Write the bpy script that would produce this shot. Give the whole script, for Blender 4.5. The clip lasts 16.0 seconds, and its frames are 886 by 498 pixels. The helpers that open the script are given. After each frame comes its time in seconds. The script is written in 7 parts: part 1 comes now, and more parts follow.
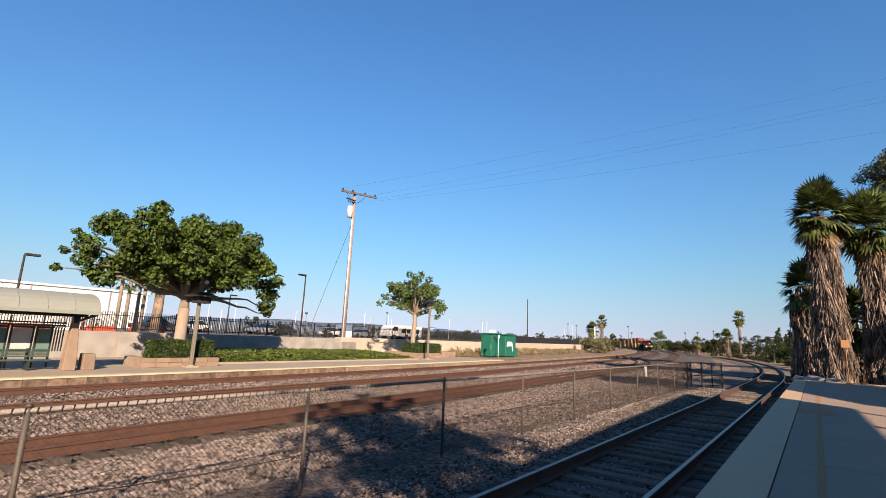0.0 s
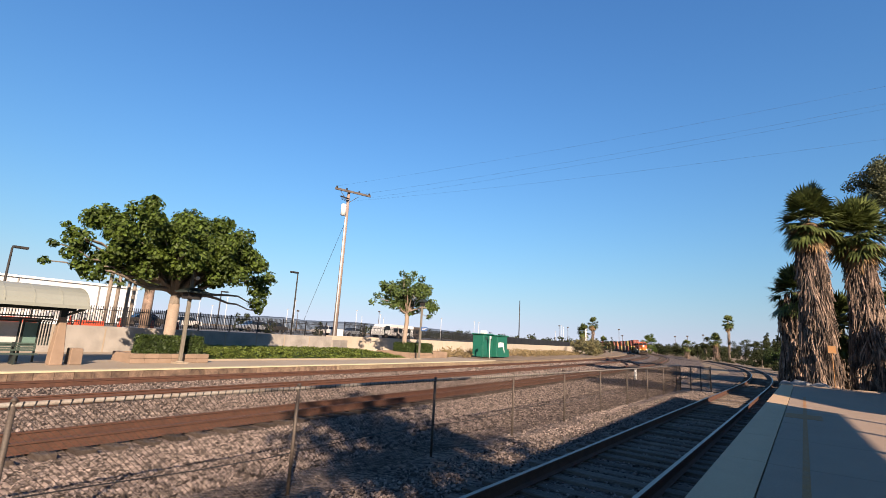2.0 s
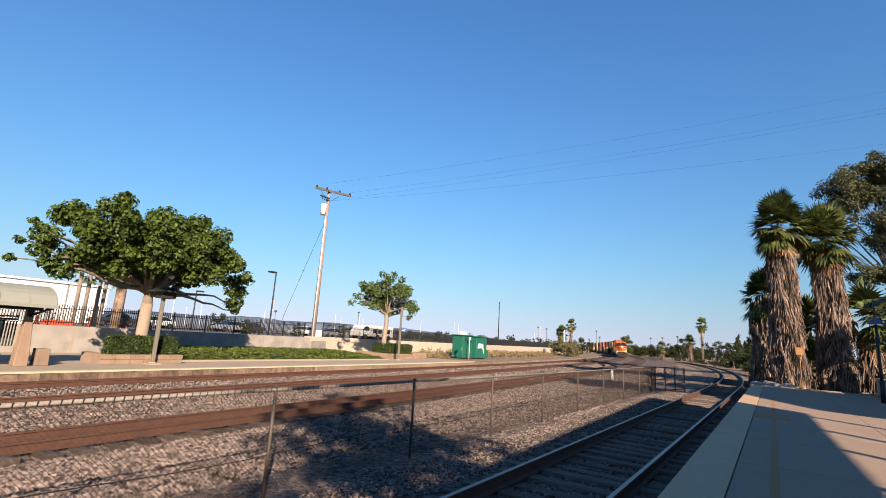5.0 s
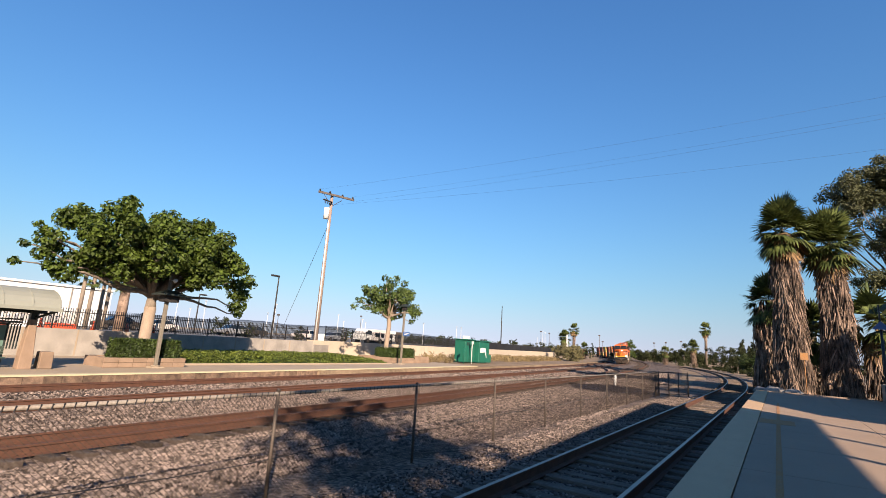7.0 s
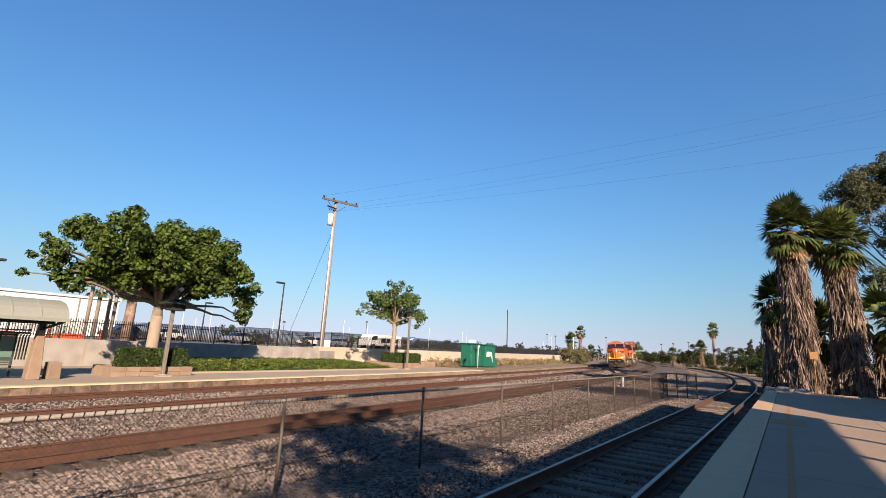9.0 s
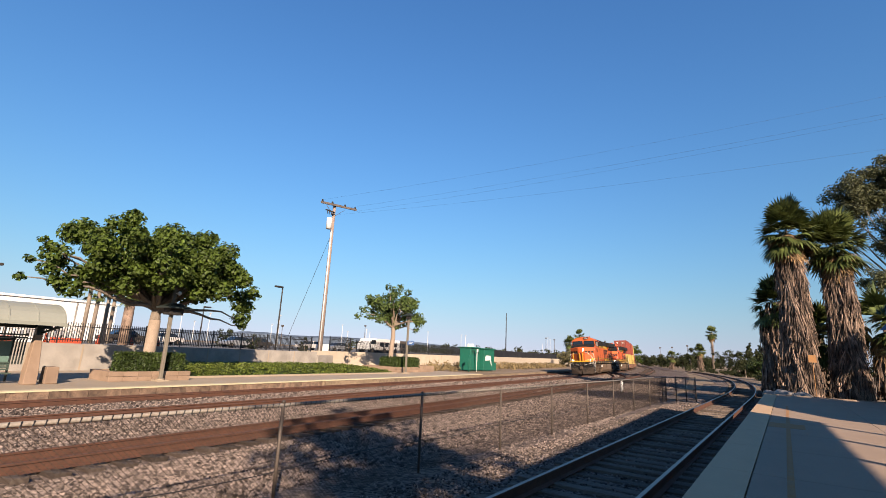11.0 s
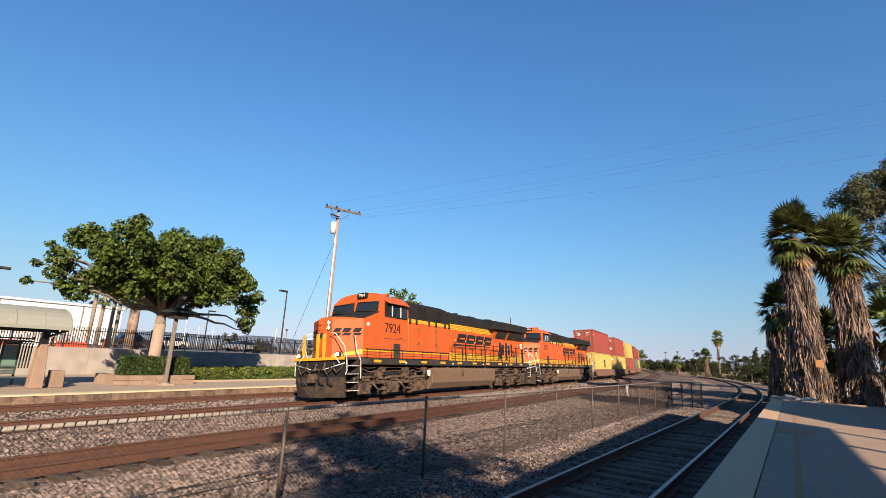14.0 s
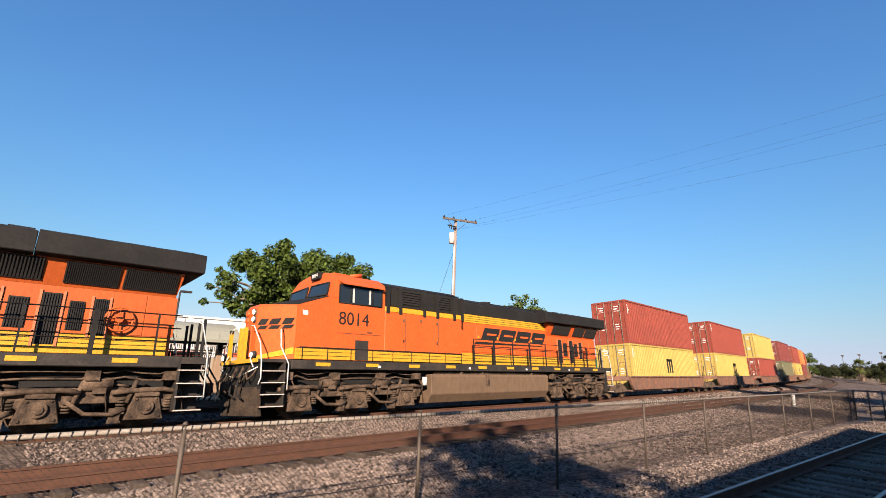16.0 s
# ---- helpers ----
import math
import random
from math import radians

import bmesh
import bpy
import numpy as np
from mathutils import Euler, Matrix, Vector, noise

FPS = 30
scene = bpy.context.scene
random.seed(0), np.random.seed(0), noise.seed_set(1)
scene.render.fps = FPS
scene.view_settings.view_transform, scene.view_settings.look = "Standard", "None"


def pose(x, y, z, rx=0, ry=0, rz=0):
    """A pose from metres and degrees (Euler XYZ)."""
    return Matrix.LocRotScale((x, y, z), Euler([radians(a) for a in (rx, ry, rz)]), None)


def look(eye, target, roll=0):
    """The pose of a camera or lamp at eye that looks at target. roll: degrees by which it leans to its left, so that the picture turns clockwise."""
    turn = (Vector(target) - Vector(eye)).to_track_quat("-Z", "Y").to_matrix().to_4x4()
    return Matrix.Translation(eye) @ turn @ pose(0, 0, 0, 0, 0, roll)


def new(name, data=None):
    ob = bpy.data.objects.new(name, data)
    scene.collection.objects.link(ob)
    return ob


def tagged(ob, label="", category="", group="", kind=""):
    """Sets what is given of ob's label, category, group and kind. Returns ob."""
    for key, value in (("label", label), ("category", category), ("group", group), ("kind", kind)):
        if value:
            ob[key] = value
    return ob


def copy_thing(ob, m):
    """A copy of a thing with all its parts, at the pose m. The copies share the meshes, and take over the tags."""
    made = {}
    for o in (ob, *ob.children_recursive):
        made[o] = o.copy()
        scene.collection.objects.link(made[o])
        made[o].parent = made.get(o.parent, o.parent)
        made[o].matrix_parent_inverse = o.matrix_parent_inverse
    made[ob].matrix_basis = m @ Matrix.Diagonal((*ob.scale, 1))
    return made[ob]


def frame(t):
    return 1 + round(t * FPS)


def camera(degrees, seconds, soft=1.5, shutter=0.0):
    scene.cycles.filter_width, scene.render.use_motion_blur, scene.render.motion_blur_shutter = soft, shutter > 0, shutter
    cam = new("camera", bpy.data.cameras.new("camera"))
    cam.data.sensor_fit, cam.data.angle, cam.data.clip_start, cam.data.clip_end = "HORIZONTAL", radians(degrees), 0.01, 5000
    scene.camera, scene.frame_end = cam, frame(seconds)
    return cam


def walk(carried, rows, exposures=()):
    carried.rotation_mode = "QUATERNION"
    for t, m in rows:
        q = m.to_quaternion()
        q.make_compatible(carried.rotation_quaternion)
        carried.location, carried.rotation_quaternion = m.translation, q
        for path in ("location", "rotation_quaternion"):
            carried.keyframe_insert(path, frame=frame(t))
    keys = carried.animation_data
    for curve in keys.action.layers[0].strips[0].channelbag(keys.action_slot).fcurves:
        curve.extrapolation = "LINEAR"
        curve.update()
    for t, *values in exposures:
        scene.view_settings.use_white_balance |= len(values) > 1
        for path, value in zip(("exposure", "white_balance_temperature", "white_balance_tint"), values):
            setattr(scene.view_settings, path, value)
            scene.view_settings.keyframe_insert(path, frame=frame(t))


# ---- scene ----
# ---------------- camera and its path ----------------
cam = camera(86.73, 16.0, soft=0.6)
TURNS = [
    (0.0, 35.60, 10.60, -2.50), (0.5, 35.64, 10.73, -2.58), (1.0, 35.48, 10.77, -2.71), (1.5, 35.05, 10.73, -3.06),
    (2.0, 34.60, 10.64, -3.35), (2.5, 34.16, 10.52, -3.60), (3.0, 33.36, 10.45, -3.83), (3.5, 32.52, 10.62, -3.88),
    (4.0, 32.16, 10.79, -3.67), (5.2, 32.20, 10.92, -3.45), (6.5, 32.43, 11.11, -3.39), (7.0, 32.46, 11.38, -3.64),
    (7.5, 32.85, 11.69, -3.69), (8.0, 32.95, 11.98, -3.47), (8.5, 33.01, 12.04, -3.12), (9.0, 33.17, 11.87, -2.80),
    (10.2, 33.08, 12.10, -2.68), (11.5, 32.99, 12.46, -2.75), (12.0, 33.02, 12.48, -3.09), (12.5, 33.16, 12.53, -3.36),
    (13.0, 33.28, 12.64, -3.35), (13.5, 33.40, 12.77, -3.16), (14.0, 33.51, 12.82, -2.77), (14.5, 33.72, 12.77, -2.42),
    (15.0, 33.84, 12.68, -2.25), (15.2, 34.05, 12.76, -2.16), (15.4, 35.90, 12.88, -2.08), (15.5, 37.44, 12.94, -2.06),
    (15.6, 39.05, 12.95, -2.06), (15.8, 42.90, 12.96, -2.10), (16.0, 48.37, 12.97, -2.18)]
walk(cam, [(t, pose(0, 0, 1.83, 90 + pitch, roll, yaw)) for t, yaw, pitch, roll in TURNS], 
     exposures=[(0, 1.48), (4, 1.53), (7.5, 1.54), (9, 1.45), (13, 1.43), (14.7, 1.48), (16, 1.56)])

# ---------------- sky and sun ----------------
SUN_FROM = Vector((0.68, -0.60, 0.415)).normalized()
world = bpy.data.worlds.new("sky")
scene.world = world
world.use_nodes = True
wt = world.node_tree
wt.nodes["Background"].inputs["Strength"].default_value = 0.052
layers = []
# clear upper air, and the paler haze low over the land
for air, ozone, tint in ((0.3, 0.0, (0.222, 0.20, 0.37)), (2.5, 8.0, (0.470, 0.735, 1.06))):
    sky = wt.nodes.new("ShaderNodeTexSky")
    sky.sky_type = "NISHITA"
    sky.sun_disc = False
    sky.sun_elevation = math.asin(SUN_FROM.z)
    sky.sun_rotation = math.atan2(SUN_FROM.x, SUN_FROM.y)
    sky.air_density, sky.dust_density, sky.ozone_density = air, 0.0, ozone
    shade = wt.nodes.new("ShaderNodeMix")
    shade.data_type, shade.blend_type = "RGBA", "MULTIPLY"
    shade.inputs["Factor"].default_value = 1.0
    shade.inputs["B"].default_value = (*tint, 1)
    wt.links.new(sky.outputs["Color"], shade.inputs["A"])
    layers.append(shade.outputs["Result"])
both = wt.nodes.new("ShaderNodeMix")
both.data_type, both.blend_type = "RGBA", "ADD"
both.inputs["Factor"].default_value = 1.0
wt.links.new(layers[0], both.inputs["A"])
wt.links.new(layers[1], both.inputs["B"])
wt.links.new(both.outputs["Result"], wt.nodes["Background"].inputs["Color"])
sun = new("sun", bpy.data.lights.new("sun", "SUN"))
sun.data.energy, sun.data.angle, sun.data.color = 5.0, radians(0.5), (1.0, 0.81, 0.64)
sun.matrix_world = look((0, 0, 60), tuple(Vector((0, 0, 60)) - SUN_FROM * 10))


# ---------------- materials ----------------
ALBEDO = 0.74   # one scale for all the base colours, set against the sun and the sky


def mat(name, colour, rough=0.7, metal=0.0, other=None, scale=6.0, fine=60.0, amount=0.5, bump=0.15, bump_scale=None, spread=0.0,
        spec=0.3, stretch=(1, 1, 1), isle=0.0, coat=0.0, emit=0.0, translucent=0.0):
    """A worn surface: the base colour drifts to `other` in large patches, with a fine grain and a fine relief."""
    m = bpy.data.materials.new(name)
    m.use_nodes = True
    nt = m.node_tree
    b = nt.nodes["Principled BSDF"]
    link = nt.links.new
    other = other or tuple(c * 0.6 for c in colour)
    colour, other = (tuple(c * ALBEDO for c in k) for k in (colour, other))
    tc = nt.nodes.new("ShaderNodeTexCoord")
    mp = nt.nodes.new("ShaderNodeMapping")
    mp.inputs["Scale"].default_value = stretch
    link(tc.outputs["Object"], mp.inputs["Vector"])
    n1, n2 = nt.nodes.new("ShaderNodeTexNoise"), nt.nodes.new("ShaderNodeTexNoise")
    for n, s, d in ((n1, scale, 5), (n2, fine, 3)):
        n.inputs["Scale"].default_value, n.inputs["Detail"].default_value = s, d
        link(mp.outputs["Vector"], n.inputs["Vector"])
    ramp = nt.nodes.new("ShaderNodeMapRange")
    ramp.inputs["From Min"].default_value, ramp.inputs["From Max"].default_value = 0.38, 0.68
    ramp.inputs["To Max"].default_value = amount
    link(n1.outputs["Fac"], ramp.inputs["Value"])
    mix = nt.nodes.new("ShaderNodeMix")
    mix.data_type = "RGBA"
    mix.inputs["A"].default_value, mix.inputs["B"].default_value = (*colour, 1), (*other, 1)
    link(ramp.outputs["Result"], mix.inputs["Factor"])
    hsv = nt.nodes.new("ShaderNodeHueSaturation")
    link(mix.outputs["Result"], hsv.inputs["Color"])
    grain = nt.nodes.new("ShaderNodeMapRange")
    grain.inputs["From Min"].default_value, grain.inputs["From Max"].default_value = 0.25, 0.75
    grain.inputs["To Min"].default_value, grain.inputs["To Max"].default_value = 1 - 0.5 * amount, 1 + 0.4 * amount
    link(n2.outputs["Fac"], grain.inputs["Value"])
    value = grain.outputs["Result"]
    for source, k in (("island", isle), ("object", spread)):
        if k:
            r = nt.nodes.new("ShaderNodeMapRange")
            r.inputs["To Min"].default_value, r.inputs["To Max"].default_value = 1 - k, 1 + k
            src = nt.nodes.new("ShaderNodeNewGeometry").outputs["Random Per Island"] if source == "island" else nt.nodes.new("ShaderNodeObjectInfo").outputs["Random"]
            link(src, r.inputs["Value"])
            mul = nt.nodes.new("ShaderNodeMath")
            mul.operation = "MULTIPLY"
            link(value, mul.inputs[0]), link(r.outputs["Result"], mul.inputs[1])
            value = mul.outputs[0]
    link(value, hsv.inputs["Value"])
    link(hsv.outputs["Color"], b.inputs["Base Color"])
    b.inputs["Roughness"].default_value, b.inputs["Metallic"].default_value = rough, metal
    b.inputs["Specular IOR Level"].default_value = spec
    b.inputs["Coat Weight"].default_value = coat
    if bump:
        bp = nt.nodes.new("ShaderNodeBump")
        bp.inputs["Strength"].default_value, bp.inputs["Distance"].default_value = bump, 0.02
        if bump_scale:
            n3 = nt.nodes.new("ShaderNodeTexNoise")
            n3.inputs["Scale"].default_value, n3.inputs["Detail"].default_value = bump_scale, 4
            link(mp.outputs["Vector"], n3.inputs["Vector"])
            link(n3.outputs["Fac"], bp.inputs["Height"])
        else:
            link(n2.outputs["Fac"], bp.inputs["Height"])
        link(bp.outputs["Normal"], b.inputs["Normal"])
    if emit:
        b.inputs["Emission Color"].default_value, b.inputs["Emission Strength"].default_value = (*colour, 1), emit
    if translucent:
        tr = nt.nodes.new("ShaderNodeBsdfTranslucent")
        link(hsv.outputs["Color"], tr.inputs["Color"])
        ms = nt.nodes.new("ShaderNodeMixShader")
        ms.inputs["Fac"].default_value = translucent
        link(b.outputs["BSDF"], ms.inputs[1]), link(tr.outputs["BSDF"], ms.inputs[2])
        link(ms.outputs["Shader"], nt.nodes["Material Output"].inputs["Surface"])
    return m


def gravel_mat(name, dark, light, cell=18.0):
    """Crushed stone seen as a sheet: each cell its own shade, joints low."""
    m = bpy.data.materials.new(name)
    m.use_nodes = True
    nt = m.node_tree
    b, link = nt.nodes["Principled BSDF"], nt.links.new
    tc = nt.nodes.new("ShaderNodeTexCoord")
    v = nt.nodes.new("ShaderNodeTexVoronoi")
    v.inputs["Scale"].default_value = cell
    link(tc.outputs["Object"], v.inputs["Vector"])
    sep = nt.nodes.new("ShaderNodeSeparateColor")
    link(v.outputs["Color"], sep.inputs["Color"])
    n = nt.nodes.new("ShaderNodeTexNoise")
    n.inputs["Scale"].default_value, n.inputs["Detail"].default_value = 0.7, 6
    link(tc.outputs["Object"], n.inputs["Vector"])
    add = nt.nodes.new("ShaderNodeMath")
    add.operation = "MULTIPLY_ADD"
    add.inputs[1].default_value = 0.75
    link(sep.outputs["Red"], add.inputs[0])
    off = nt.nodes.new("ShaderNodeMapRange")
    off.inputs["From Min"].default_value, off.inputs["From Max"].default_value = 0.35, 0.7
    off.inputs["To Min"].default_value, off.inputs["To Max"].default_value = -0.1, 0.35
    link(n.outputs["Fac"], off.inputs["Value"])
    link(off.outputs["Result"], add.inputs[2])
    mix = nt.nodes.new("ShaderNodeMix")
    mix.data_type = "RGBA"
    mix.inputs["A"].default_value, mix.inputs["B"].default_value = (*(c * ALBEDO for c in dark), 1), (*(c * ALBEDO for c in light), 1)
    link(add.outputs[0], mix.inputs["Factor"])
    link(mix.outputs["Result"], b.inputs["Base Color"])
    b.inputs["Roughness"].default_value = 0.9
    b.inputs["Specular IOR Level"].default_value = 0.12
    bp = nt.nodes.new("ShaderNodeBump")
    bp.inputs["Strength"].default_value, bp.inputs["Distance"].default_value = 0.9, 0.03
    bp.invert = True
    link(v.outputs["Distance"], bp.inputs["Height"])
    link(bp.outputs["Normal"], b.inputs["Normal"])
    return m


M_BALLAST = gravel_mat("ballast_sheet", (0.03, 0.022, 0.018), (0.27, 0.203, 0.163))
M_STONE = mat("ballast_stone", (0.215, 0.165, 0.138), 0.9, other=(0.04, 0.033, 0.027), scale=3, fine=40, amount=0.5, isle=0.85, bump=0.3, spec=0.12)
M_EARTH = mat("dry_earth", (0.29, 0.21, 0.14), 0.95, other=(0.15, 0.115, 0.08), scale=0.35, fine=9, amount=0.8, bump=0.6, bump_scale=4, spec=0.1)
M_RAIL = mat("rusty_rail", (0.105, 0.046, 0.027), 0.8, other=(0.058, 0.028, 0.019), scale=5, fine=50, amount=0.6, bump=0.2)
M_RAILTOP = mat("polished_rail_head", (0.22, 0.20, 0.185), 0.42, 1.0, amount=0.2, bump=0.05)
M_TIE = mat("weathered_tie", (0.058, 0.042, 0.033), 0.9, other=(0.115, 0.092, 0.074), scale=3, fine=30, amount=0.8, bump=0.6, spread=0.35, stretch=(0.4, 5, 5), spec=0.15)
# tie copy lightened so that the platform track's ties show in the canopy shade
M_TIE_LIFT = mat("lifted_platform_tie", (0.16, 0.122, 0.095), 0.9, other=(0.085, 0.064, 0.05), scale=3, fine=30, amount=0.8, bump=0.6, spread=0.3, stretch=(0.4, 5, 5), spec=0.15)
# near concrete is warmed to offset its blue shade; far copy is toned sunlit
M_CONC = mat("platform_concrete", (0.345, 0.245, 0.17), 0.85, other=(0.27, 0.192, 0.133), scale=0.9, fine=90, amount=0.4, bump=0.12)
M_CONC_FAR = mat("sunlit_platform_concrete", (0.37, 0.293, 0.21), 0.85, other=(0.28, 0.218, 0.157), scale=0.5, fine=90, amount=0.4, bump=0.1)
M_TACTILE = mat("tactile_strip", (0.56, 0.37, 0.21), 0.7, other=(0.46, 0.305, 0.175), scale=1.5, fine=90, amount=0.35, bump=0.2)
M_EDGE = mat("edge_line", (0.58, 0.49, 0.31), 0.7, scale=3, amount=0.3)
M_ORANGE_LINE = mat("worn_orange_line", (0.40, 0.185, 0.06), 0.8, other=(0.29, 0.19, 0.11), scale=5, fine=30, amount=0.6)
M_BRICKFACE = mat("platform_face_block", (0.23, 0.15, 0.10), 0.9, other=(0.09, 0.06, 0.045), scale=4, fine=60, amount=0.9, bump=0.5, spread=0.3)
M_WALL = mat("cast_wall_concrete", (0.365, 0.325, 0.28), 0.9, other=(0.225, 0.2, 0.172), scale=1.1, fine=60, amount=0.75, bump=0.25)
M_CREAM = mat("cream_block_wall", (0.52, 0.43, 0.325), 0.9, other=(0.42, 0.34, 0.25), scale=1.2, fine=80, amount=0.5, bump=0.3)
M_PLANTER = mat("planter_stone", (0.30, 0.205, 0.14), 0.9, other=(0.22, 0.15, 0.10), scale=2, fine=80, amount=0.6, bump=0.4, spread=0.12)
M_TOPRAIL = mat("weathered_top_rail", (0.25, 0.22, 0.185), 0.7, 0.1, other=(0.22, 0.17, 0.13), scale=4, fine=60, amount=0.7)
M_GALV = mat("galvanised_steel", (0.105, 0.083, 0.066), 0.65, 0.3, other=(0.08, 0.056, 0.042), scale=9, fine=60, amount=0.6)
M_WIRE = mat("fence_wire", (0.075, 0.055, 0.042), 0.7, 0.2, other=(0.05, 0.034, 0.026), scale=3, amount=0.6, bump=0)
M_IRON = mat("black_iron", (0.018, 0.018, 0.02), 0.5, amount=0.3, bump=0.05)
M_LEAF = mat("broad_leaf", (0.10, 0.142, 0.02), 0.55, other=(0.034, 0.055, 0.009), scale=1.1, fine=8, amount=0.8, isle=0.45, bump=0, translucent=0.3, spec=0.25)
M_LEAF2 = mat("young_leaf", (0.11, 0.15, 0.035), 0.55, other=(0.05, 0.085, 0.02), scale=1.5, fine=8, amount=0.8, isle=0.45, bump=0, translucent=0.3, spec=0.25)
M_HEDGE = mat("hedge_leaf", (0.048, 0.072, 0.013), 0.55, other=(0.02, 0.034, 0.008), scale=2.5, fine=10, amount=0.8, isle=0.5, bump=0, translucent=0.2, spec=0.25)
M_COVER = mat("ground_cover_leaf", (0.14, 0.172, 0.028), 0.55, other=(0.06, 0.088, 0.014), scale=1.5, fine=10, amount=0.8, isle=0.5, bump=0, translucent=0.25, spec=0.25)
M_DRYGRASS = mat("dry_grass", (0.29, 0.205, 0.10), 0.9, other=(0.22, 0.17, 0.08), scale=1.5, fine=12, amount=0.8, isle=0.4, bump=0, translucent=0.2)
M_SCRUB = mat("dusty_scrub", (0.20, 0.17, 0.08), 0.8, other=(0.10, 0.10, 0.04), scale=1.0, fine=10, amount=0.8, isle=0.4, bump=0, translucent=0.2)
M_FARLEAF = mat("distant_foliage", (0.042, 0.048, 0.02), 0.9, other=(0.016, 0.021, 0.009), scale=0.3, fine=3, amount=0.8, isle=0.4, bump=0, spec=0.1)
M_EUCA = mat("eucalyptus_leaf", (0.10, 0.105, 0.045), 0.6, other=(0.06, 0.07, 0.03), scale=0.6, fine=6, amount=0.8, isle=0.45, bump=0, translucent=0.2, spec=0.25)
M_PALM = mat("palm_frond", (0.125, 0.15, 0.042), 0.45, other=(0.04, 0.055, 0.016), scale=1.3, fine=8, amount=0.8, isle=0.4, bump=0, translucent=0.2, spec=0.25)
M_DEADPALM = mat("dead_frond", (0.24, 0.165, 0.12), 0.85, other=(0.045, 0.03, 0.021), scale=1.6, fine=14, amount=0.9, isle=0.85, bump=0.2)
M_DRYFROND = mat("dry_straw_frond", (0.33, 0.21, 0.10), 0.8, other=(0.17, 0.10, 0.05), scale=1.4, fine=10, amount=0.7, isle=0.5, bump=0.1, translucent=0.2)
M_BARK = mat("grey_bark", (0.25, 0.20, 0.155), 0.9, other=(0.15, 0.115, 0.085), scale=3, fine=30, amount=0.7, bump=0.6, stretch=(3, 3, 0.7))
M_PALEBARK = mat("painted_bark", (0.33, 0.25, 0.185), 0.9, other=(0.23, 0.175, 0.13), scale=3, fine=30, amount=0.5, bump=0.4)
M_WOODPOLE = mat("weathered_pole", (0.31, 0.235, 0.195), 0.85, other=(0.22, 0.155, 0.12), scale=2, fine=25, amount=0.7, bump=0.4, stretch=(6, 6, 0.4))
M_WHITEWALL = mat("white_stucco", (0.72, 0.69, 0.65), 0.85, other=(0.66, 0.63, 0.59), scale=0.3, fine=40, amount=0.3, bump=0.1)
M_ROOFGREEN = mat("shelter_roof_panel", (0.30, 0.30, 0.245), 0.5, 0.1, other=(0.25, 0.25, 0.205), scale=1, fine=90, amount=0.4)
M_DARKSTEEL = mat("dark_green_steel", (0.035, 0.045, 0.04), 0.5, 0.2, amount=0.4, bump=0.05)
M_BENCH = mat("bench_steel", (0.07, 0.10, 0.08), 0.5, 0.1, amount=0.4, bump=0.05)
M_SIGNGREEN = mat("notice_panel", (0.14, 0.22, 0.18), 0.4, other=(0.11, 0.18, 0.15), amount=0.4, bump=0)
M_PAPER = mat("notice_paper", (0.55, 0.50, 0.46), 0.7, amount=0.25, bump=0)
M_CABGREEN = mat("green_enamel", (0.015, 0.13, 0.085), 0.4, other=(0.02, 0.09, 0.06), scale=2, fine=20, amount=0.4, bump=0.03)
M_WHITE = mat("white_paint", (0.70, 0.68, 0.64), 0.6, other=(0.6, 0.58, 0.54), amount=0.4, bump=0.05)
M_TRAFFIC = mat("orange_plastic", (0.5, 0.075, 0.03), 0.5, amount=0.3, bump=0)
M_BLUE = mat("blue_sign", (0.05, 0.12, 0.30), 0.5, amount=0.2, bump=0)
M_FABRIC = mat("black_windscreen_fabric", (0.012, 0.012, 0.014), 0.8, other=(0.025, 0.025, 0.028), scale=0.6, fine=8, amount=0.8, bump=0.3)
M_LAMPGLASS = mat("lamp_globe", (0.85, 0.84, 0.80), 0.3, amount=0.1, bump=0)
M_CAR_SILVER = mat("silver_car_paint", (0.32, 0.32, 0.33), 0.35, 0.3, amount=0.15, bump=0, coat=0.4)
M_MAST = mat("pale_mast_paint", (0.5, 0.5, 0.5), 0.6, amount=0.2, bump=0)
# ridge colour: the blue-grey of distance haze is mixed into the base
M_HILL = mat("haze_tinted_hill", (0.155, 0.19, 0.235), 0.95, other=(0.13, 0.155, 0.185), scale=0.004, fine=0.05, amount=0.5, bump=0, spec=0.0)
M_ASPHALT = mat("yard_asphalt", (0.11, 0.105, 0.10), 0.9, other=(0.16, 0.15, 0.14), scale=0.4, fine=30, amount=0.6, bump=0.3)
# train
M_ARM = mat("weathered_crossarm", (0.12, 0.095, 0.08), 0.9, other=(0.2, 0.17, 0.15), scale=2, fine=25, amount=0.7, bump=0.3)
M_LFADED = mat("faded_loco_orange", (0.455, 0.09, 0.0155), 0.6, other=(0.35, 0.062, 0.013), scale=0.8, fine=16, amount=0.35, bump=0.02, stretch=(1, 1, 0.35))
M_JAMB = mat("pale_door_frame", (0.52, 0.17, 0.08), 0.6, other=(0.42, 0.12, 0.05), scale=3, fine=18, amount=0.5, bump=0)
M_LORANGE = mat("loco_orange", (0.60, 0.099, 0.016), 0.55, other=(0.47, 0.075, 0.015), scale=1.3, fine=18, amount=0.45, bump=0.02, stretch=(1, 1, 0.35))
M_LYELLOW = mat("loco_yellow", (0.60, 0.315, 0.02), 0.5, other=(0.47, 0.24, 0.02), scale=2, fine=18, amount=0.5, bump=0.02)
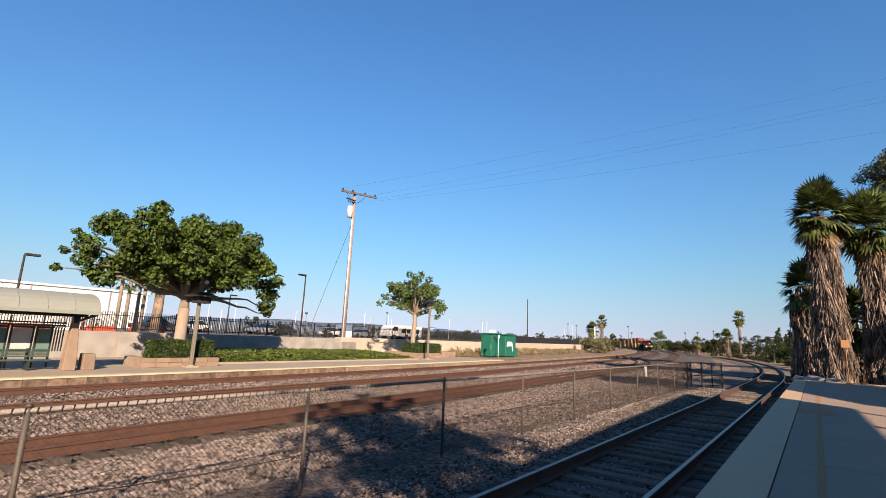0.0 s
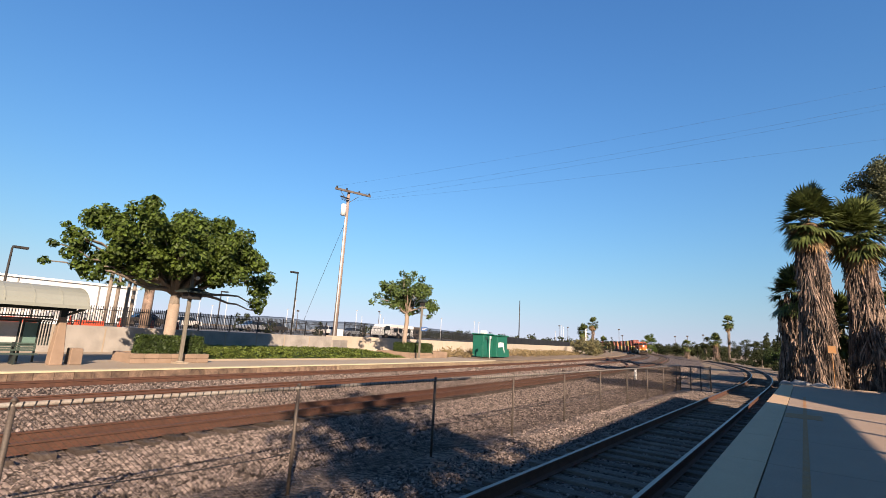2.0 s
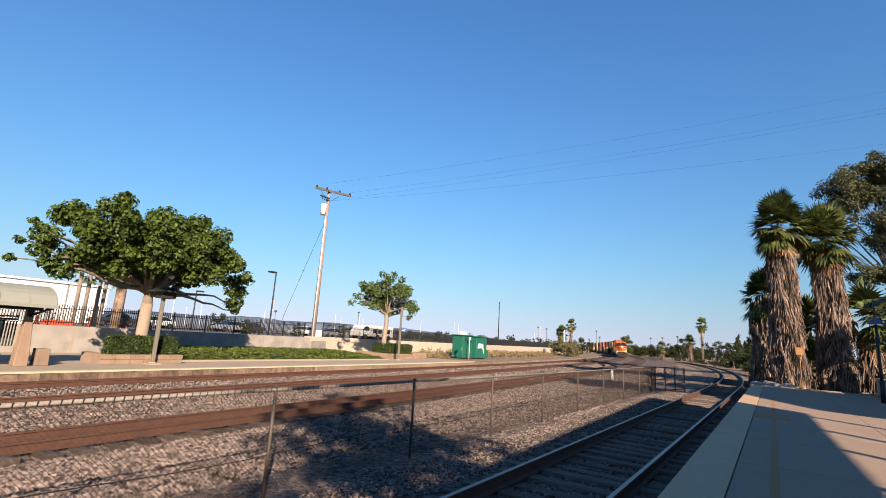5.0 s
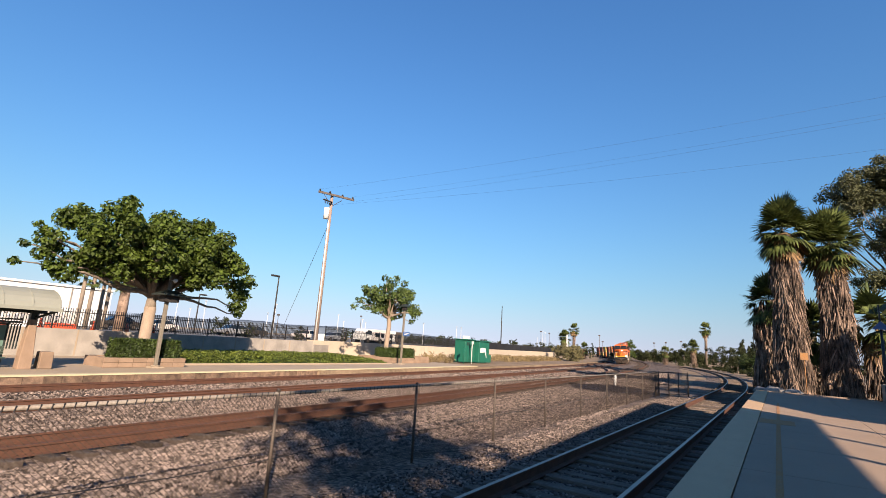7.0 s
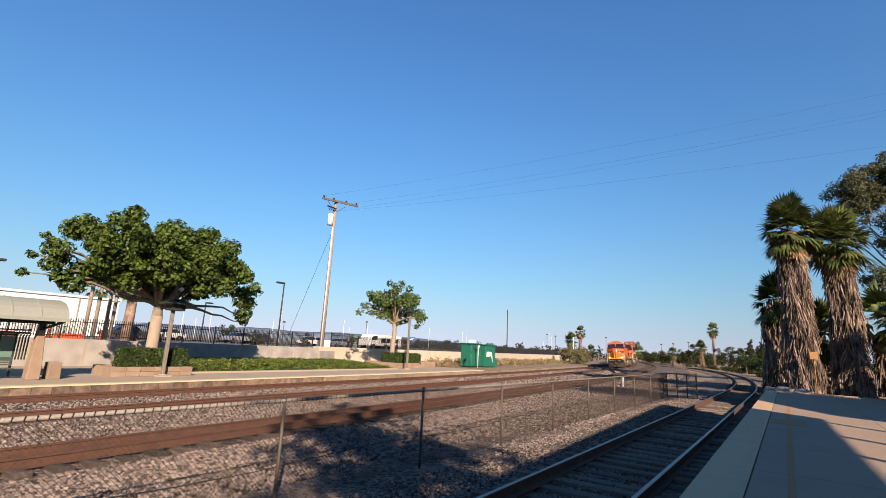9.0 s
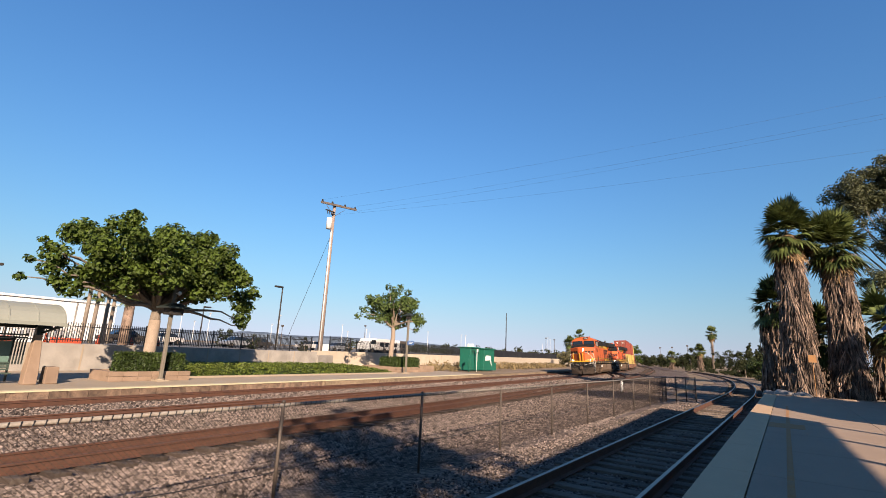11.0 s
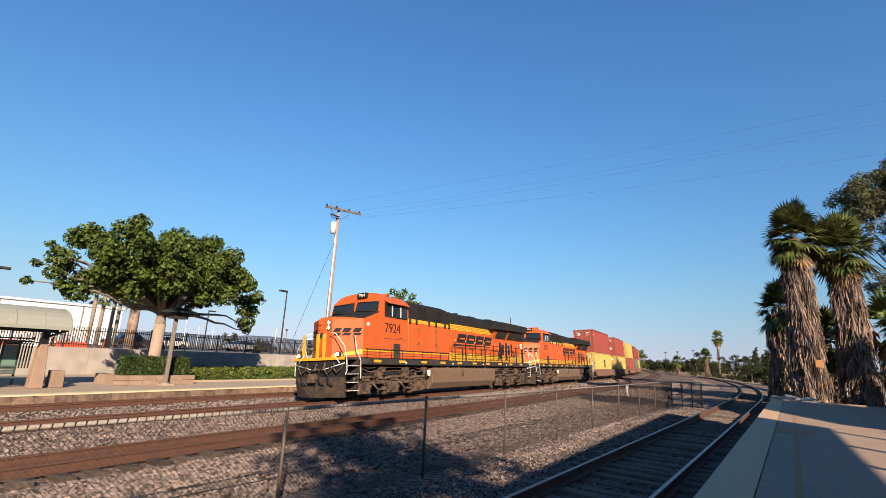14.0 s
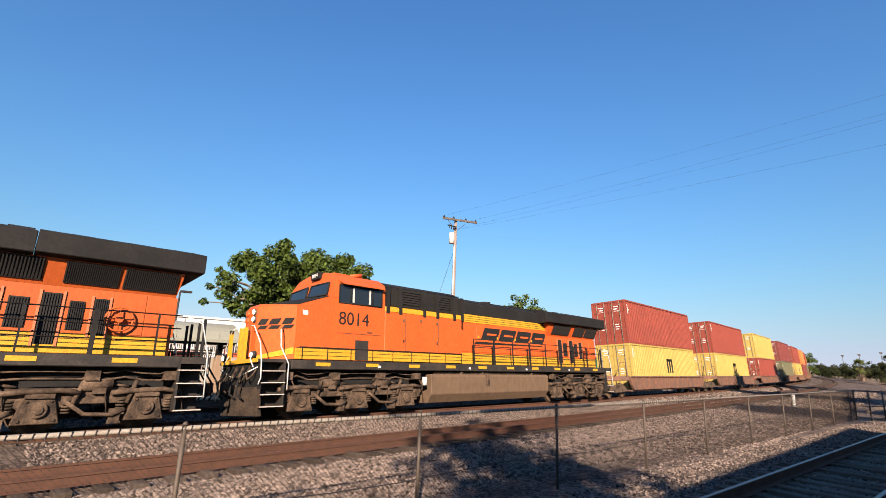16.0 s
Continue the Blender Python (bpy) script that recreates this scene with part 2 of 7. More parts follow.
M_LBLACK = mat("loco_black", (0.012, 0.0115, 0.0115), 0.8, other=(0.022, 0.02, 0.019), scale=1.2, fine=15, amount=0.6, bump=0.05, spec=0.2)
M_SILL = mat("sill_black", (0.022, 0.019, 0.017), 0.7, other=(0.055, 0.043, 0.033), scale=2, fine=15, amount=0.7, bump=0.1)
M_UNDER = mat("dusty_underframe", (0.125, 0.083, 0.056), 0.9, other=(0.022, 0.016, 0.012), scale=3.4, fine=20, amount=0.95, bump=0.3, spec=0.2)
M_PLOW = mat("dusty_dark_steel", (0.055, 0.038, 0.027), 0.85, other=(0.02, 0.015, 0.012), scale=2.5, fine=18, amount=0.9, bump=0.2, spec=0.2)
M_TANK = mat("dusty_fuel_tank", (0.15, 0.096, 0.058), 0.8, other=(0.10, 0.063, 0.04), scale=0.7, fine=6, amount=0.4, bump=0.04, stretch=(1, 1, 0.5))
M_GLASS = mat("dark_cab_glass", (0.015, 0.02, 0.025), 0.05, amount=0.1, bump=0, coat=0.5)
M_GRILLE = mat("grille_black", (0.02, 0.018, 0.017), 0.7, amount=0.3, bump=0, spec=0.2)
M_HEADLIGHT = mat("lit_headlight", (1.0, 0.90, 0.72), 0.3, amount=0.05, bump=0, emit=7.0)
M_BURGUNDY = mat("container_red", (0.255, 0.052, 0.032), 0.65, other=(0.19, 0.042, 0.028), scale=0.8, fine=12, amount=0.6, bump=0.05)
M_DARKRED = mat("container_maroon", (0.20, 0.045, 0.035), 0.6, amount=0.5, scale=0.8, fine=12, bump=0.05)
M_CYELLOW = mat("container_yellow", (0.44, 0.325, 0.085), 0.65, other=(0.35, 0.245, 0.055), scale=0.8, fine=12, amount=0.5, bump=0.05)
M_COLIVE = mat("container_olive", (0.14, 0.13, 0.07), 0.6, amount=0.5, scale=0.8, fine=12, bump=0.05)
M_CORANGE = mat("container_orange", (0.62, 0.19, 0.05), 0.6, amount=0.5, scale=0.8, fine=12, bump=0.05)
M_WELL = mat("well_car_brown", (0.20, 0.095, 0.06), 0.75, other=(0.12, 0.08, 0.06), scale=1.5, fine=15, amount=0.8, bump=0.15)


# ---------------- building blocks ----------------
def bm_new():
    return bmesh.new()


def face(bm, vs):
    try:
        return bm.faces.new(vs)
    except ValueError:
        return None


def box(bm, x0, x1, y0, y1, z0, z1):
    v = [bm.verts.new((x, y, z)) for z in (z0, z1) for y in (y0, y1) for x in (x0, x1)]
    for f in ((0, 2, 3, 1), (4, 5, 7, 6), (0, 1, 5, 4), (2, 6, 7, 3), (0, 4, 6, 2), (1, 3, 7, 5)):
        bm.faces.new([v[i] for i in f])
    return v


def tube(bm, pts, r, seg=6, r2=None, cap=True):
    """A round bar through pts; r may taper to r2."""
    pts = [Vector(p) for p in pts]
    rings = []
    for i, p in enumerate(pts):
        d = (pts[min(i + 1, len(pts) - 1)] - pts[max(i - 1, 0)]).normalized()
        a = d.cross(Vector((0, 0, 1)) if abs(d.z) < 0.9 else Vector((1, 0, 0))).normalized()
        b = d.cross(a)
        k = i / max(1, len(pts) - 1)
        rr = r if r2 is None else r + (r2 - r) * k
        rings.append([bm.verts.new(p + rr * (math.cos(t) * a + math.sin(t) * b)) for t in (2 * math.pi * j / seg for j in range(seg))])
    for q, w in zip(rings, rings[1:]):
        for j in range(seg):
            f = bm.faces.new((q[j], q[(j + 1) % seg], w[(j + 1) % seg], w[j]))
            f.smooth = True
    if cap:
        bm.faces.new(rings[0][::-1]), bm.faces.new(rings[-1])


def hull(bm, pts):
    vs = [bm.verts.new(p) for p in pts]
    out = bmesh.ops.convex_hull(bm, input=vs)
    bmesh.ops.delete(bm, geom=[v for v in out["geom_interior"] if isinstance(v, bmesh.types.BMVert)], context="VERTS")


def prism(bm, poly, a, b, axis="y"):
    """poly in the plane across the axis, run from a to b along it."""
    put = {"y": lambda u, v, w: (u, w, v), "x": lambda u, v, w: (w, u, v), "z": lambda u, v, w: (u, v, w)}[axis]
    p = [bm.verts.new(put(u, v, a)) for u, v in poly]
    q = [bm.verts.new(put(u, v, b)) for u, v in poly]
    n = len(poly)
    for i in range(n):
        bm.faces.new((p[i], p[(i + 1) % n], q[(i + 1) % n], q[i]))
    bm.faces.new(p[::-1]), bm.faces.new(q)


def mesh_of(name, bm, material, bevel=0.0):
    bmesh.ops.recalc_face_normals(bm, faces=bm.faces)
    if bevel:
        edges = [e for e in bm.edges if len(e.link_faces) == 2 and e.calc_face_angle(0) > 0.6]
        bmesh.ops.bevel(bm, geom=edges, offset=bevel, segments=1, affect="EDGES", clamp_overlap=True)
    me = bpy.data.meshes.new(name)
    bm.to_mesh(me)
    bm.free()
    me.materials.append(material)
    return me


def part(name, bm, material, parent, label="", bevel=0.0):
    ob = new(name, mesh_of(name, bm, material, bevel))
    ob.parent = parent
    if label:
        ob["label"] = label
    return ob


def thing(name, label, category, group="", kind="", at=None, bm=None, material=None, bevel=0.0):
    ob = new(name, mesh_of(name, bm, material, bevel) if bm else None)
    if at is not None:
        ob.matrix_world = at
    return tagged(ob, label, category, group, kind)


def pieces(name, verts, faces, material, smooth=False):
    me = bpy.data.meshes.new(name)
    me.from_pydata(verts, [], faces)
    if smooth:
        me.polygons.foreach_set("use_smooth", [True] * len(me.polygons))
    me.materials.append(material)
    return me


def writing(name, text, size, material, parent, m, label=""):
    """Raised lettering in the built-in font, turned into a mesh."""
    cu = bpy.data.curves.new(name, "FONT")
    cu.body, cu.size, cu.extrude, cu.align_x, cu.align_y = text, size, 0.004, "CENTER", "CENTER"
    tmp = bpy.data.objects.new(name, cu)
    scene.collection.objects.link(tmp)
    me = bpy.data.meshes.new_from_object(tmp.evaluated_get(bpy.context.evaluated_depsgraph_get()))
    bpy.data.objects.remove(tmp)
    bpy.data.curves.remove(cu)
    me.materials.clear()
    me.materials.append(material)
    ob = new(name, me)
    ob.parent = parent
    ob.matrix_basis = m
    if label:
        ob["label"] = label
    return ob


# ---------------- the lie of the tracks ----------------
def main_x(y):
    """Centre line of the middle main track, a wide curve."""
    return -15.8 - 0.02 * y - 0.00055 * y * y


def main_slope(y):
    return -0.02 - 0.0011 * y


def off_main(y, d):
    """A point d to the right of the middle track's centre line, beside its point at y."""
    s = main_slope(y)
    k = math.hypot(1, s)
    return main_x(y) + d / k, y - d * s / k


def near_x(y):
    """Centre line of the platform track: straight, then bending away to the left."""
    x = -2.55 + 0.040 * y
    if y > 34:
        x -= (y - 34) ** 2 / 560
    return x


def near_pt(y, d):
    s = (near_x(y + 0.5) - near_x(y - 0.5))
    k = math.hypot(1, s)
    return near_x(y) + d / k, y - d * s / k


# height of the ballast across the main tracks, by distance right of the middle track's centre; each track leans away from the near platform
BED = [(-6.35, -0.69), (-5.4, -0.69), (-3.9, -0.57), (-3.1, -0.56), (-1.5, -0.58), (-0.75, -0.59), (0.75, -0.47), (1.5, -0.45), (3.6, -0.50), (4.35, -0.53), (5.85, -0.45), (6.55, -0.45), (9.0, -0.33), (12.4, -0.27)]


def bed_z(d):
    return float(np.interp(d, [a for a, b in BED], [b for a, b in BED]))
# ---------------- ground ----------------
def build_ground():
    bm = bm_new()
    xs = [-2500, -900, -300, -140, -90, -60, -48, -40, -34, -30, -27, -24, -21, -18, -15, -12, -9, -6, -4.5, -3, 0, 4, 10, 25, 80, 300, 900, 2500]
    ys = [-1500, -400, -100, -30, -10, -5, 0, 5, 10, 15, 20, 25, 30, 36, 44, 52, 62, 75, 90, 110, 140, 180, 240, 320, 500, 900, 1600, 3000]
    grid = [[bm.verts.new((x, y, -0.75)) for x in xs] for y in ys]
    for a, b in zip(grid, grid[1:]):
        for i in range(len(xs) - 1):
            bm.faces.new((a[i], a[i + 1], b[i + 1], b[i]))
    return thing("ground", "dry tan earth beside the railway, level to the horizon", "ground", kind="structure", bm=bm, material=M_EARTH)


def ribbon(point, y0, y1, step, d0, d1, z0, z1, thick=0.12):
    """A strip along a track's line from offset d0 to d1."""
    bm = bm_new()
    n = max(1, round((y1 - y0) / step))
    rows = []
    for i in range(n + 1):
        y = y0 + (y1 - y0) * i / n
        (xa, ya), (xb, yb) = point(y, d0), point(y, d1)
        rows.append([bm.verts.new((xa, ya, z0)), bm.verts.new((xb, yb, z1)), bm.verts.new((xb, yb, z1 - thick)), bm.verts.new((xa, ya, z0 - thick))])
    for a, b in zip(rows, rows[1:]):
        for i in range(4):
            bm.faces.new((a[i], a[(i + 1) % 4], b[(i + 1) % 4], b[i]))
    bm.faces.new(rows[0]), bm.faces.new(rows[-1][::-1])
    return bm


def bed_sheet():
    bm = bm_new()
    rows = []
    for i in range(116):
        y = -40 + 4 * i
        rows.append([bm.verts.new((*off_main(y, d), z)) for d, z in BED])
    for a, b in zip(rows, rows[1:]):
        for i in range(len(BED) - 1):
            bm.faces.new((a[i], a[i + 1], b[i + 1], b[i]))
    return bm


def build_bed():
    bed = thing("ballast_bed", "grey-brown crushed stone ballast under the tracks", "ballast", kind="structure",
                bm=bed_sheet(), material=M_BALLAST)
    near = thing("ballast_bed", "grey-brown crushed stone ballast under the platform track", "ballast", kind="structure",
                 bm=ribbon(near_pt, -30, 150, 4, -2.6, 2.2, -0.235, -0.235), material=M_BALLAST)
    verge = thing("verge", "dry tan dirt beside the far track", "ground", kind="structure",
                  bm=ribbon(off_main, 22, 420, 5, -60, -6.3, -0.36, -0.36, 0.3), material=M_EARTH)
    thing("verge", "dry dirt beyond the platform track", "ground", kind="structure",
          bm=ribbon(off_main, 37, 420, 6, 12.3, 120, -0.28, -0.28, 0.3), material=M_EARTH)
    thing("verge", "dirt strip under the chain-link fence", "ground", kind="structure",
          bm=ribbon(near_pt, -30, 60, 4, -3.6, -2.3, -0.262, -0.225, 0.3), material=M_BALLAST)


RAIL_SECTION = [(-0.075, -0.18), (0.075, -0.18), (0.075, -0.168), (0.012, -0.145), (0.012, -0.045), (0.036, -0.035), (0.036, -0.004),
                (0.030, 0.0), (-0.030, 0.0), (-0.036, -0.004), (-0.036, -0.035), (-0.012, -0.045), (-0.012, -0.145), (-0.075, -0.168)]


def rail_mesh(point, d, z, ys, shine):
    bm = bm_new()
    rings = []
    for y in ys:
        x, yy = point(y, d)
        rings.append([bm.verts.new((x + u, yy, z + v)) for u, v in RAIL_SECTION])
    n = len(RAIL_SECTION)
    for a, b in zip(rings, rings[1:]):
        for i in range(n):
            f = bm.faces.new((a[i], a[(i + 1) % n], b[(i + 1) % n], b[i]))
            if i == 7:
                f.material_index = 1
    bm.faces.new(rings[0][::-1]), bm.faces.new(rings[-1])
    me = mesh_of("rail", bm, M_RAIL)
    me.materials.append(M_RAILTOP if shine else M_RAIL)
    return me


def steps(a, b, near=1.5):
    out, y = [], a
    while y < b:
        out.append(y)
        y += near if y < 60 else 3 * near
    return out + [b]


def tie_mesh(wood):
    bm = bm_new()
    box(bm, -1.3, 1.3, -0.115, 0.115, -0.16, 0.0)
    for v in bm.verts:
        v.co += Vector((random.uniform(-0.02, 0.02), random.uniform(-0.012, 0.012), random.uniform(-0.008, 0.008)))
    return mesh_of("tie", bm, wood, 0.012)


def build_track(label, point, z_right, z_left, y0, y1, ties_to, shine):
    """Two rails with ties below; z is the rail head."""
    track = thing("railway_track", label, "railway track", kind="structure", group="tracks")
    for d, z in ((0.75, z_right), (-0.75, z_left)):
        r = new("rail", rail_mesh(point, d, z, steps(y0, y1), shine))
        r.parent = track
    tilt = math.degrees(math.atan((z_right - z_left) / 1.5))
    wood = M_TIE_LIFT if shine else M_TIE
    y, shared = -6.0, tie_mesh(wood)
    while y < ties_to:
        (xa, ya), (xb, yb) = point(y, -1), point(y, 1)
        t = new("tie", shared)
        t.parent = track
        t.matrix_basis = pose((xa + xb) / 2 + random.uniform(-0.06, 0.06), (ya + yb) / 2, (z_left + z_right) / 2 - 0.178 + random.uniform(-0.04, 0.012), 0, -tilt, math.degrees(math.atan2(yb - ya, xb - xa)) + random.uniform(-1.5, 1.5))
        y += 0.52
    verts, faces = [], []
    while y < y1:
        (xa, ya), (xb, yb) = point(y, -1.3), point(y, 1.3)
        n = len(verts)
        for x, yy in ((xa, ya - 0.115), (xb, yb - 0.115), (xb, yb + 0.115), (xa, ya + 0.115)):
            verts += [(x, yy, max(z_left, z_right) - 0.17), (x, yy, max(z_left, z_right) - 0.36)]
        faces += [(n, n + 2, n + 4, n + 6), (n, n + 1, n + 3, n + 2), (n + 2, n + 3, n + 5, n + 4), (n + 4, n + 5, n + 7, n + 6), (n + 6, n + 7, n + 1, n)]
        y += 0.52
    far = new("far_ties", pieces("far_ties", verts, faces, wood))
    far.parent = track
    far["kind"] = "stuff"
    return track


def crossover(y0, y1, d0, d1):
    def point(y, d):
        k = min(1, max(0, (y - y0) / (y1 - y0)))
        k = k * k * (3 - 2 * k)
        return off_main(y, d0 + (d1 - d0) * k + d)
    return point


def build_tracks():
    build_track("rusty curved main track on weathered ties", lambda y, d: off_main(y, 5.1 + d), -0.22, -0.34, -30, 260, 45, False)
    build_track("curved main track on which the freight train runs", lambda y, d: off_main(y, d), -0.28, -0.40, -30, 420, 45, False)
    build_track("rusty curved track beside the far platform", lambda y, d: off_main(y, -4.65 + d), -0.38, -0.50, -30, 260, 45, False)
    build_track("worn platform track with bright rail heads", near_pt, 0.0, 0.0, -12, 130, 60, True)
    for y0, y1, a, b in ((58, 92, 5.1, 0.0), (74, 108, 0.0, -4.65)):
        track = thing("railway_track", "crossover track linking two mains in the distance", "railway track", kind="structure", group="tracks")
        p = crossover(y0, y1, a, b)
        for d in (0.75, -0.75):
            r = new("rail", rail_mesh(p, d, -0.25 if a > 0 else -0.33, [y0 + (y1 - y0) * i / 14 for i in range(15)], False))
            r.parent = track


def build_stones():
    """Loose crushed stone lying over the ballast sheets."""
    rng = np.random.default_rng(4)
    base = np.array([(1, 0, 0), (-1, 0, 0), (0, 1, 0), (0, -1, 0), (0, 0, 1), (0, 0, -1)], float)
    octo = np.array([(0, 2, 4), (2, 1, 4), (1, 3, 4), (3, 0, 4), (2, 0, 5), (1, 2, 5), (3, 1, 5), (0, 3, 5)])
    xs, ys, zs, size = [], [], [], []

    def lay(n, y, d, z, s):
        x = np.array([off_main(b, a)[0] for a, b in zip(d, y)])
        xs.append(x), ys.append(y), zs.append(z), size.append(s)
    # between the fence and the first main track, then between the mains
    n = 66000
    y = 0.5 + 34 * rng.random(n) ** 1.25
    d = rng.uniform(6.5, 11.9, n)
    lay(n, y, d, np.array([bed_z(a) for a in d]), rng.uniform(0.022, 0.058, n) * (1 + y / 45))
    n = 26000
    y = 0.5 + 32 * rng.random(n)
    d = rng.choice([-2.35, 2.55, 2.55], n) + rng.uniform(-1.3, 1.3, n)
    lay(n, y, d, np.array([bed_z(a) for a in d]), rng.uniform(0.022, 0.048, n))
    n = 5000
    y = 0.5 + 26 * rng.random(n)
    d = rng.choice([0.0, 5.1, -4.65], n) + rng.uniform(-0.65, 0.65, n)
    lay(n, y, d, np.array([bed_z(a) for a in d]) - 0.01, rng.uniform(0.018, 0.04, n))
    n = 9000
    y = 3.5 + 26 * rng.random(n)
    x = np.array([near_x(b) for b in y]) + rng.choice([-1.9, -1.9, 0.0], n) + rng.uniform(-0.6, 0.6, n)
    xs.append(x), ys.append(y), zs.append(np.full(n, -0.24)), size.append(rng.uniform(0.016, 0.034, n))
    n = 15000
    y = rng.uniform(30, 78, n)
    d = rng.choice([-2.35, 2.55, 9.2, 9.2, 9.2], n) + rng.uniform(-1.25, 1.25, n) * np.where(rng.random(n) < 0.5, 2.0, 1.0)
    d = np.clip(d, -3.6, 11.8)
    lay(n, y, d, np.array([bed_z(a) for a in d]), rng.uniform(0.05, 0.10, n))
    x, y, z, s = (np.concatenate(a) for a in (xs, ys, zs, size))
    n = len(x)
    k = base[None] * (s[:, None, None] * rng.uniform(0.6, 1.3, (n, 6, 1))) * np.array([1, 1, 0.8])
    a, b = rng.uniform(0, 6.28, n), rng.uniform(-0.8, 0.8, n)
    ca, sa, cb, sb, o = np.cos(a), np.sin(a), np.cos(b), np.sin(b), np.zeros(n)
    turn = np.stack([np.stack([ca, sa * cb, sa * sb], 1), np.stack([-sa, ca * cb, ca * sb], 1), np.stack([o, -sb, cb], 1)], 1)
    v = np.einsum("nij,njk->nik", k, turn) + np.stack([x, y, z + 0.018], 1)[:, None]
    f = octo[None] + 6 * np.arange(n)[:, None, None]
    ob = new("ballast_stones", pieces("ballast_stones", v.reshape(-1, 3).tolist(), f.reshape(-1, 3).tolist(), M_STONE))
    tagged(ob, "loose grey and tan crushed stones between the tracks", "gravel", kind="stuff")


# ---------------- near platform ----------------
def plat_x(y, d=0.0):
    """The near platform's edge, d to the right of it."""
    return -1.18 + 0.040 * y + d


def slab(bm, y0, y1, d0, d1, z0, z1):
    v = [bm.verts.new((plat_x(y, d), y, z)) for z in (z0, z1) for y in (y0, y1) for d in (d0, d1)]
    for f in ((0, 2, 3, 1), (4, 5, 7, 6), (0, 1, 5, 4), (2, 6, 7, 3), (0, 4, 6, 2), (1, 3, 7, 5)):
        bm.faces.new([v[i] for i in f])


def build_near_platform():
    pf = thing("near_platform", "shaded grey concrete station platform with pale edge strip", "platform", kind="structure")
    y = -12.0
    while y < 36.4:
        e = min(y + 3.05, 36.5)
        for a, b in ((0.62, 3.3), (3.3, 7.2), (7.2, 13.0)):
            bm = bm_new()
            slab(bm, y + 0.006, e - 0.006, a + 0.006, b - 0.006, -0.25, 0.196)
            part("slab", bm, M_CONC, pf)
        bm = bm_new()
        slab(bm, y + 0.004, e - 0.004, 0.0, 0.608, -0.25, 0.206)
        part("edge_slab", bm, M_TACTILE, pf, "pale raised edge strip")
        y += 3.05
    bm = bm_new()
    slab(bm, -12, 26.4, 1.06, 1.15, 0.195, 0.2)
    part("painted_line", bm, M_ORANGE_LINE, pf, "worn orange waiting line")
    bm = bm_new()
    slab(bm, 16.9, 18.2, 0.64, 1.06, 0.195, 0.2)
    slab(bm, 16.9, 18.2, 1.15, 1.5, 0.195, 0.2)
    part("painted_bar", bm, M_ORANGE_LINE, pf, "worn orange cross bar")
    bm = bm_new()
    slab(bm, 36.5, 36.75, -0.05, 13.0, -0.25, 0.23)
    part("end_kerb", bm, M_CONC, pf)
    bm = bm_new()
    slab(bm, -12, 36.5, 13.0, 13.4, -0.25, 0.9)
    part("back_wall", bm, M_WALL, pf)


def build_canopy():
    """Canopies beside the near platform, added outside the view and shaped to throw its shade."""
    c = thing("platform_canopy", "long flat unseen station canopy on steel posts", "canopy")
    bm = bm_new()
    hull(bm, [(x, y, z) for z in (6.0, 6.2) for x, y in ((6.7, -16), (6.7, 15.1), (9.18, 13.0), (11.15, 11.37), (10.88, 0.8), (10.8, -16))])
    part("roof", bm, M_CONC, c)
    for y in (-12.6, -9.3, -6.0, -2.7, 0.6, 3.95, 7.05, 10.4):
        bm = bm_new()
        box(bm, 11.0, 11.16, y - 0.08, y + 0.08, 0.19, 6.05)
        part("post", bm, M_DARKSTEEL, c)
    c = thing("platform_canopy", "wide flat unseen roof added to shade the end of the platform", "canopy")
    bm = bm_new()
    hull(bm, [(x, y, z) for z in (6.0, 6.2) for x, y in ((7.6, 22.2), (9.27, 19.8), (11.84, 16.2), (11.84, 13.1), (12.9, 12.5), (16, 12), (16, 26), (8.6, 27))])
    part("roof", bm, M_CONC, c)
    for x, y in ((14.5, 15.0), (14.5, 24.5), (10.5, 25.0)):
        bm = bm_new()
        box(bm, x - 0.1, x + 0.1, y - 0.1, y + 0.1, -0.3, 6.05)
        part("post", bm, M_DARKSTEEL, c)


# ---------------- chain-link fence ----------------
def fence_x(y):
    return -5.33 + 0.040 * y


